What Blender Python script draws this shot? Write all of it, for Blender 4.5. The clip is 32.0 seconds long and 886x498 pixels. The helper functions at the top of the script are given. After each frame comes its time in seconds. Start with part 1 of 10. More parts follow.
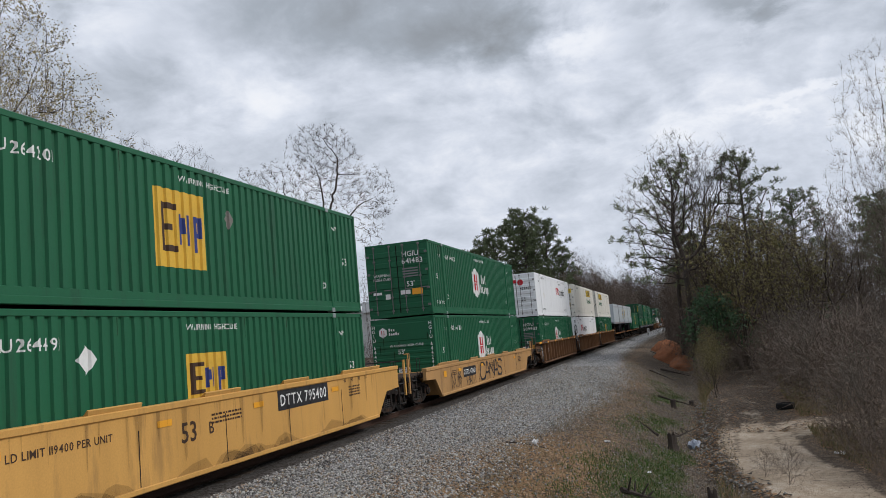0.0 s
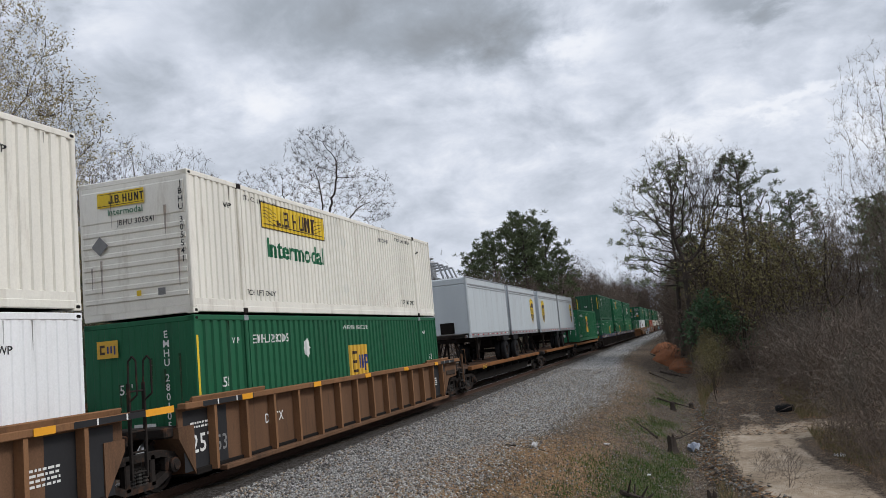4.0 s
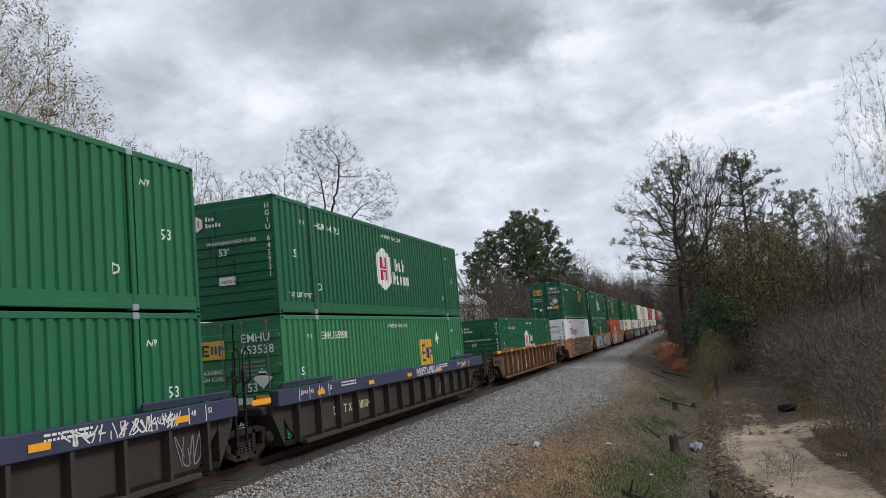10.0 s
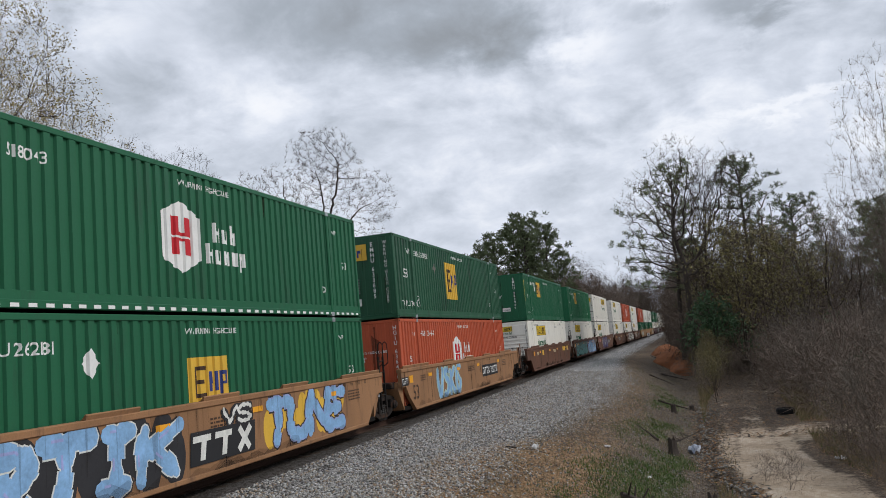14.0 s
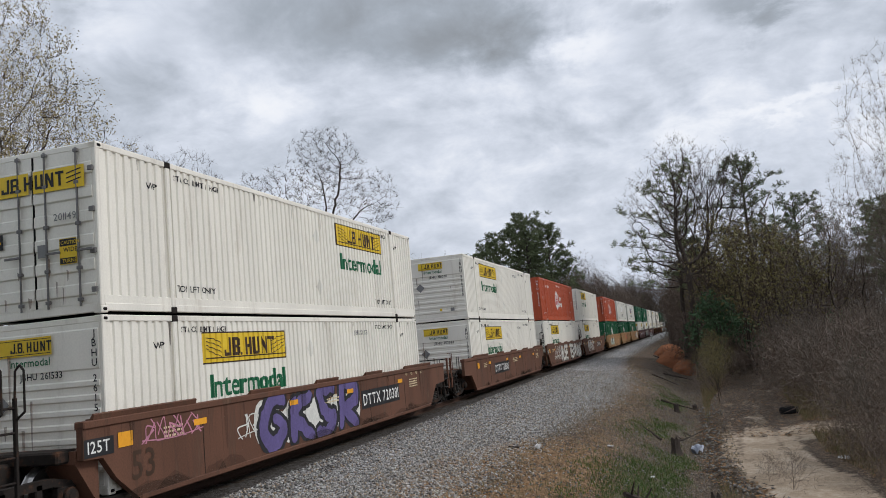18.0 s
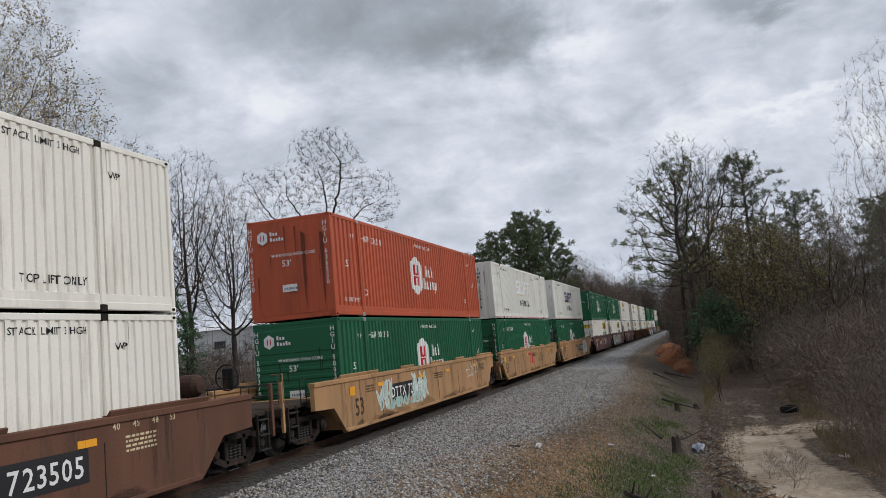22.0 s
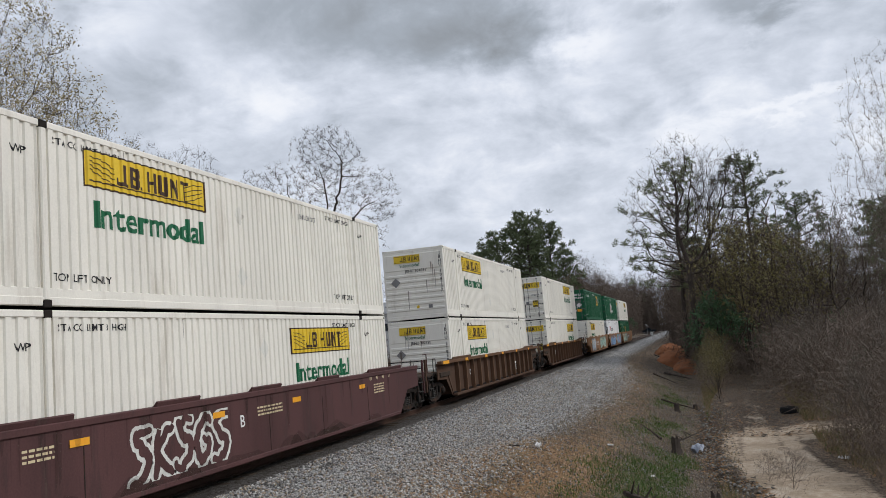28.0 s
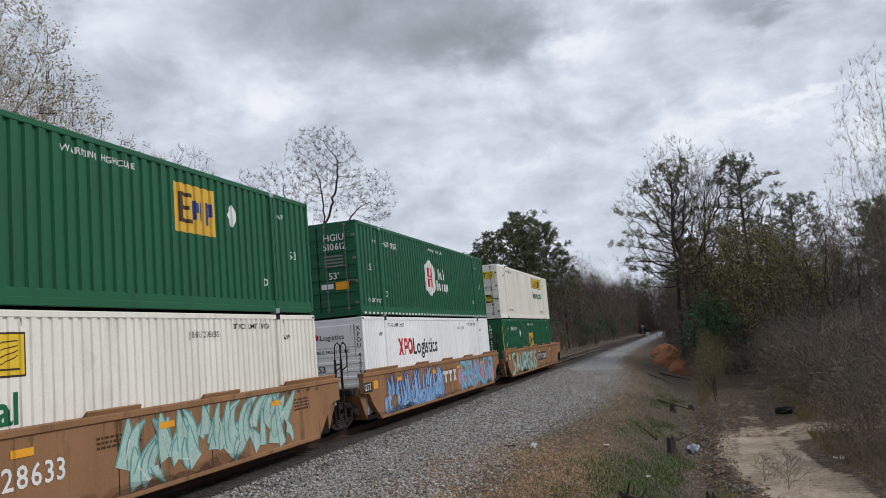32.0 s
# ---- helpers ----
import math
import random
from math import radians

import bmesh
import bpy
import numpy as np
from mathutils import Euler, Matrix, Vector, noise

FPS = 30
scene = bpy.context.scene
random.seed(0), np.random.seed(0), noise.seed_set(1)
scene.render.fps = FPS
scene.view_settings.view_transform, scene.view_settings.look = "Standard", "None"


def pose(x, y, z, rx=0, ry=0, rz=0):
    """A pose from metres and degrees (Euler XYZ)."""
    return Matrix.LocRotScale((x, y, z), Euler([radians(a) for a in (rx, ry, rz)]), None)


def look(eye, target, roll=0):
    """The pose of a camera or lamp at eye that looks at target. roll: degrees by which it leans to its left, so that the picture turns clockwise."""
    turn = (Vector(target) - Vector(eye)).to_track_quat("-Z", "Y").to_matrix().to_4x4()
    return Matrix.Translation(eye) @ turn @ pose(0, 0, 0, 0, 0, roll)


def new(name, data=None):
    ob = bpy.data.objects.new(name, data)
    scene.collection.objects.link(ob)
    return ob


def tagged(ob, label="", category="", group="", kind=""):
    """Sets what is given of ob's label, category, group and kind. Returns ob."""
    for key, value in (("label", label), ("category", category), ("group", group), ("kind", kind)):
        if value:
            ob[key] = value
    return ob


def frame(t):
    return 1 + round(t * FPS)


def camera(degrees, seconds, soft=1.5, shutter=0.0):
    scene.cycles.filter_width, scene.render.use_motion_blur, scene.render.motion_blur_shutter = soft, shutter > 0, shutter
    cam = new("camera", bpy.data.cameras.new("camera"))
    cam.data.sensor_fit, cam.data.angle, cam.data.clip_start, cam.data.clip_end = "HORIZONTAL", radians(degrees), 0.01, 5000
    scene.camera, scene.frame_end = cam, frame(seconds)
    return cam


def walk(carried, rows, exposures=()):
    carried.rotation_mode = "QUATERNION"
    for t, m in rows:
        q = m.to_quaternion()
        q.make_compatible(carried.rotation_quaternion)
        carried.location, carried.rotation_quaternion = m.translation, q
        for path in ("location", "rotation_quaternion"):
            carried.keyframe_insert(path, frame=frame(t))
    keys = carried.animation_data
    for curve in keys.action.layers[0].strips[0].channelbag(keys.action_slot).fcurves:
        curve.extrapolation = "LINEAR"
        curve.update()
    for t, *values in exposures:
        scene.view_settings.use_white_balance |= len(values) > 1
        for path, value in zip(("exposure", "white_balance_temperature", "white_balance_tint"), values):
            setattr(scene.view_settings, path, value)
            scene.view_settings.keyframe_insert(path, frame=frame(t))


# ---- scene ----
cam = camera(57.23, 32.0, 0.7)
EYE = (10.443, 0.0, 2.251)
CAM_ROWS = [
    (0, 96.406, 5.112, 16.552), (0.5, 96.446, 5.093, 16.580), (1, 96.465, 5.133, 16.554), (1.5, 96.457, 5.150, 16.499), (2, 96.471, 5.189, 16.455),
    (2.5, 96.517, 5.232, 16.460), (3, 96.565, 5.233, 16.479), (3.5, 96.586, 5.198, 16.511), (5.5, 96.685, 5.128, 16.473), (6, 96.778, 5.115, 16.574),
    (6.5, 96.759, 5.079, 16.654), (7, 96.659, 5.127, 16.676), (7.5, 96.618, 5.180, 16.664), (8, 96.654, 5.229, 16.668), (8.5, 96.663, 5.241, 16.694),
    (9, 96.650, 5.249, 16.644), (9.5, 96.626, 5.202, 16.638), (10, 96.565, 5.121, 16.658), (10.5, 96.531, 5.011, 16.633), (11, 96.556, 5.011, 16.599),
    (11.5, 96.612, 5.025, 16.598), (12, 96.699, 5.041, 16.609), (12.5, 96.769, 5.103, 16.615), (13, 96.770, 5.120, 16.600), (13.5, 96.737, 5.011, 16.602),
    (14, 96.711, 5.051, 16.559), (14.5, 96.739, 5.154, 16.558), (16.5, 96.680, 5.168, 16.686), (17, 96.693, 5.174, 16.678), (17.5, 96.713, 5.173, 16.704),
    (18, 96.724, 5.136, 16.744), (18.5, 96.722, 5.114, 16.750), (19, 96.675, 5.080, 16.758), (19.5, 96.646, 5.162, 16.732), (20, 96.652, 5.246, 16.748),
    (20.5, 96.674, 5.267, 16.770), (21, 96.703, 5.252, 16.808), (21.5, 96.708, 5.179, 16.812), (22, 96.660, 5.193, 16.786), (22.5, 96.657, 5.230, 16.698),
    (23, 96.675, 5.190, 16.702), (23.5, 96.691, 5.198, 16.758), (24, 96.690, 5.126, 16.800), (24.5, 96.672, 4.991, 16.819), (25, 96.674, 4.959, 16.777),
    (25.5, 96.717, 4.932, 16.716), (27.5, 96.642, 4.930, 16.826), (28, 96.604, 4.870, 16.793), (28.5, 96.614, 4.850, 16.773),
    (29, 96.667, 4.934, 16.738), (29.5, 96.722, 4.962, 16.727), (30, 96.740, 4.952, 16.716), (30.5, 96.744, 4.931, 16.659), (31, 96.700, 4.885, 16.574),
    (31.5, 96.611, 4.900, 16.484), (32, 96.604, 4.852, 16.504),
]
# the clip's camera opens a little for the dark green stretch and closes for the white ones
EXPOSURES = [(0, -0.03), (3, -0.04), (6, 0.06), (9, 0.10), (10, 0.06), (12, 0.0), (14, 0.03), (17, 0.02), (18, -0.02), (20, -0.06), (22, -0.12), (25, -0.05), (28, 0.0), (30, -0.08), (32, -0.04)]
walk(cam, [(t, pose(*EYE, a, b, c)) for t, a, b, c in CAM_ROWS], EXPOSURES)

# ---- world and sun: a bright overcast sky ----
WORLD = bpy.data.worlds.new("overcast_sky")
scene.world = WORLD
WORLD.use_nodes = True


def links(tree):
    """Shortcuts for a node tree: add a node with its settings, and join sockets."""
    def add(kind, **kw):
        n = tree.nodes.new(kind)
        for k, v in kw.items():
            if k in n.inputs:
                n.inputs[k].default_value = v
        return n

    def join(a, i, b, j):
        tree.links.new(a.outputs[i], b.inputs[j])
    return add, join


def ramp(tree, stops):
    n = tree.nodes.new("ShaderNodeValToRGB")
    e = n.color_ramp.elements
    while len(e) < len(stops):
        e.new(0.5)
    for s, (p, c) in zip(e, stops):
        s.position, s.color = p, (*c, 1)
    return n


def math_node(tree, op, a=None, b=None):
    n = tree.nodes.new("ShaderNodeMath")
    n.operation = op
    for i, v in enumerate((a, b)):
        if v is None:
            continue
        if isinstance(v, (int, float)):
            n.inputs[i].default_value = v
        else:
            tree.links.new(v, n.inputs[i])
    return n.outputs[0]


def sky():
    tr = WORLD.node_tree
    tr.nodes.clear()
    add, join = links(tr)

    def vec(op, a, b):
        n = add("ShaderNodeVectorMath")
        n.operation = op
        tr.links.new(a, n.inputs[0])
        if isinstance(b, tuple):
            n.inputs[1].default_value = b
        else:
            tr.links.new(b, n.inputs[1])
        return n.outputs[0]

    def pack(x, y):
        n = add("ShaderNodeCombineXYZ")
        tr.links.new(x, n.inputs[0])
        tr.links.new(y, n.inputs[1])
        return n.outputs[0]

    def fbm(where, scale, detail, rough_):
        n = add("ShaderNodeTexNoise", Scale=scale, Detail=detail, Roughness=rough_)
        tr.links.new(where, n.inputs["Vector"])
        return n
    co = add("ShaderNodeTexCoord")
    sep = add("ShaderNodeSeparateXYZ")
    join(co, "Generated", sep, 0)
    az = math_node(tr, "ARCTAN2", sep.outputs[0], sep.outputs[1])
    el = math_node(tr, "ARCSINE", sep.outputs[2])
    # the cloud deck is a level sheet overhead, so its lumps flatten towards the horizon
    high = math_node(tr, "ADD", math_node(tr, "MAXIMUM", sep.outputs[2], 0.0), 0.42)
    deck = vec("ADD", pack(math_node(tr, "DIVIDE", sep.outputs[0], high), math_node(tr, "DIVIDE", sep.outputs[1], high)), SKY_SHIFT)
    stir = fbm(deck, 2.4, 3.0, 0.5)
    torn = vec("ADD", deck, vec("MULTIPLY", vec("SUBTRACT", stir.outputs["Color"], (0.5, 0.5, 0.5)), (0.17, 0.17, 0.0)))
    big = fbm(torn, 3.4, 6.0, 0.5)
    lumps = fbm(torn, 9.0, 6.0, 0.60)
    wisps = fbm(torn, 26.0, 5.0, 0.55)
    # heavy banks and bright breaks: distance from an oval, its rim torn by the lumps
    rim = vec("MULTIPLY", vec("SUBTRACT", lumps.outputs["Color"], (0.5, 0.5, 0.5)), (0.22, 0.10, 0.0))
    here = vec("ADD", pack(az, el), rim)
    total = None
    for (cx, cy), (sx, sy), amount in BANKS:
        d = vec("MULTIPLY", vec("SUBTRACT", here, (cx, cy, 0.0)), (1 / sx, 1 / sy, 0.0))
        g = add("ShaderNodeVectorMath")
        g.operation = "LENGTH"
        tr.links.new(d, g.inputs[0])
        bank = add("ShaderNodeMapRange")
        bank.interpolation_type = "SMOOTHSTEP"
        tr.links.new(g.outputs["Value"], bank.inputs["Value"])
        for i, v in enumerate((0.3, 1.25, amount, 0.0)):
            bank.inputs[i + 1].default_value = v
        total = bank.outputs[0] if total is None else math_node(tr, "ADD", total, bank.outputs[0])
    mix = math_node(tr, "ADD", math_node(tr, "MULTIPLY", big.outputs[0], 0.52), math_node(tr, "MULTIPLY", lumps.outputs[0], 0.42))
    mix = math_node(tr, "ADD", mix, math_node(tr, "MULTIPLY", wisps.outputs[0], 0.06))
    mix = math_node(tr, "SUBTRACT", mix, total)
    cr = ramp(tr, [(0.18, (0.28, 0.305, 0.34)), (0.33, (0.39, 0.435, 0.50)), (0.44, (0.55, 0.60, 0.69)), (0.53, (0.685, 0.735, 0.835)), (0.62, (0.84, 0.875, 0.95)), (0.72, (0.93, 0.945, 0.985))])
    tr.links.new(mix, cr.inputs[0])
    # low over the land the cloud thins to a paler, plainer band
    hz = add("ShaderNodeMapRange")
    tr.links.new(sep.outputs[2], hz.inputs["Value"])
    for i, v in enumerate((0.0, 0.20, 0.65, 0.0)):
        hz.inputs[i + 1].default_value = v
    mx = tr.nodes.new("ShaderNodeMix")
    mx.data_type = "RGBA"
    tr.links.new(hz.outputs[0], mx.inputs[0])
    tr.links.new(cr.outputs[0], mx.inputs[6])
    mx.inputs[7].default_value = (0.64, 0.69, 0.79, 1)
    bg = add("ShaderNodeBackground", Strength=1.0)
    out = add("ShaderNodeOutputWorld")
    tr.links.new(mx.outputs[2], bg.inputs[0])
    join(bg, 0, out, 0)


SKY_SHIFT = (3.7, 9.2, 0.0)
BANKS = [((-0.30, 0.395), (0.27, 0.07), 0.16), ((-0.19, 0.355), (0.13, 0.04), 0.08), ((-0.60, 0.318), (0.14, 0.035), 0.04), ((0.115, 0.355), (0.07, 0.03), 0.15),
         ((-0.003, 0.378), (0.04, 0.022), 0.12), ((-0.15, 0.245), (0.22, 0.025), 0.06), ((-0.084, 0.335), (0.06, 0.03), -0.08), ((-0.67, 0.39), (0.08, 0.03), -0.10), ((0.16, 0.243), (0.09, 0.012), -0.10)]
sky()
sun = new("sun", bpy.data.lights.new("sun", "SUN"))
sun.data.energy, sun.data.angle, sun.data.color = 1.8, radians(16), (1.0, 0.97, 0.93)
sun.matrix_world = look((88, 42, 80), (0, 20, 0))

# ---- materials ----
def material(name, col, rough=0.6, metal=0.0, vary=0.25, scale=1.2, fine=18.0, bump=0.15, dist=0.01, dirt=None, dirt_amount=0.35,
             streak=False, per_piece=0.0, spec=0.3, alpha=1.0, second=None, second_at=0.62):
    """A surface with broad stains, fine grain and relief. second: another colour that shows through in patches."""
    m = bpy.data.materials.new(name)
    m.use_nodes = True
    tr = m.node_tree
    add, join = links(tr)
    bsdf = tr.nodes["Principled BSDF"]
    bsdf.inputs["Metallic"].default_value = metal
    bsdf.inputs["Specular IOR Level"].default_value = spec if rough < 0.8 else min(spec, 0.08)
    bsdf.inputs["Alpha"].default_value = alpha
    co = add("ShaderNodeTexCoord")
    mp = add("ShaderNodeMapping")
    join(co, "Object", mp, 0)
    if streak:
        mp.inputs["Scale"].default_value = (1.0, 1.0, 0.16)
    if per_piece or streak:
        info = add("ShaderNodeObjectInfo")
        sh = add("ShaderNodeVectorMath")
        sh.operation = "SCALE"
        sh.inputs[0].default_value = (17, 31, 11)
        tr.links.new(info.outputs["Random"], sh.inputs["Scale"])
        join(sh, 0, mp, "Location")
    broad = add("ShaderNodeTexNoise", Scale=scale, Detail=5.0, Roughness=0.6)
    grain = add("ShaderNodeTexNoise", Scale=fine, Detail=4.0, Roughness=0.65)
    join(mp, 0, broad, "Vector")
    join(co, "Object", grain, "Vector")
    lo, hi = [c * (1 - vary) for c in col], [min(c * (1 + vary), 0.95) for c in col]
    cr = ramp(tr, [(0.3, lo), (0.5, col), (0.7, hi)])
    mixv = math_node(tr, "ADD", math_node(tr, "MULTIPLY", broad.outputs[0], 0.6), math_node(tr, "MULTIPLY", grain.outputs[0], 0.4))
    tr.links.new(mixv, cr.inputs[0])
    last = cr.outputs[0]
    for tint, at, amount in ((dirt, 0.54, dirt_amount), (second, second_at, 0.9)):
        if tint is None:
            continue
        spot = add("ShaderNodeTexNoise", Scale=scale * 2.3, Detail=8.0, Roughness=0.72)
        join(mp, 0, spot, "Vector")
        lim = add("ShaderNodeMapRange")
        join(spot, 0, lim, "Value")
        for i, v in enumerate((at, at + 0.14, 0.0, amount)):
            lim.inputs[i + 1].default_value = v
        mx = tr.nodes.new("ShaderNodeMix")
        mx.data_type = "RGBA"
        tr.links.new(lim.outputs[0], mx.inputs[0])
        tr.links.new(last, mx.inputs[6])
        mx.inputs[7].default_value = (*tint, 1)
        last = mx.outputs[2]
    if per_piece:
        hs = add("ShaderNodeHueSaturation")
        tr.links.new(math_node(tr, "ADD", math_node(tr, "MULTIPLY", info.outputs["Random"], 2 * per_piece), 1 - per_piece), hs.inputs["Value"])
        tr.links.new(last, hs.inputs["Color"])
        last = hs.outputs[0]
    tr.links.new(last, bsdf.inputs["Base Color"])
    rr = add("ShaderNodeMapRange")
    join(broad, 0, rr, "Value")
    for i, v in enumerate((0.3, 0.7, max(rough - 0.12, 0.05), min(rough + 0.12, 1.0))):
        rr.inputs[i + 1].default_value = v
    tr.links.new(rr.outputs[0], bsdf.inputs["Roughness"])
    if bump:
        bp = add("ShaderNodeBump", Strength=bump, Distance=dist)
        tr.links.new(mixv, bp.inputs["Height"])
        join(bp, 0, bsdf, "Normal")
    return m


RUST, SOOT, DUST = (0.16, 0.07, 0.035), (0.03, 0.03, 0.03), (0.30, 0.25, 0.19)


def paint(name, col, dirt=SOOT, amount=0.3, rough=0.5, vary=0.12, **kw):
    return material(name, col, rough=rough, vary=vary, scale=0.9, fine=30, bump=0.06, dist=0.004, dirt=dirt, dirt_amount=amount, streak=True, spec=0.22, **kw)


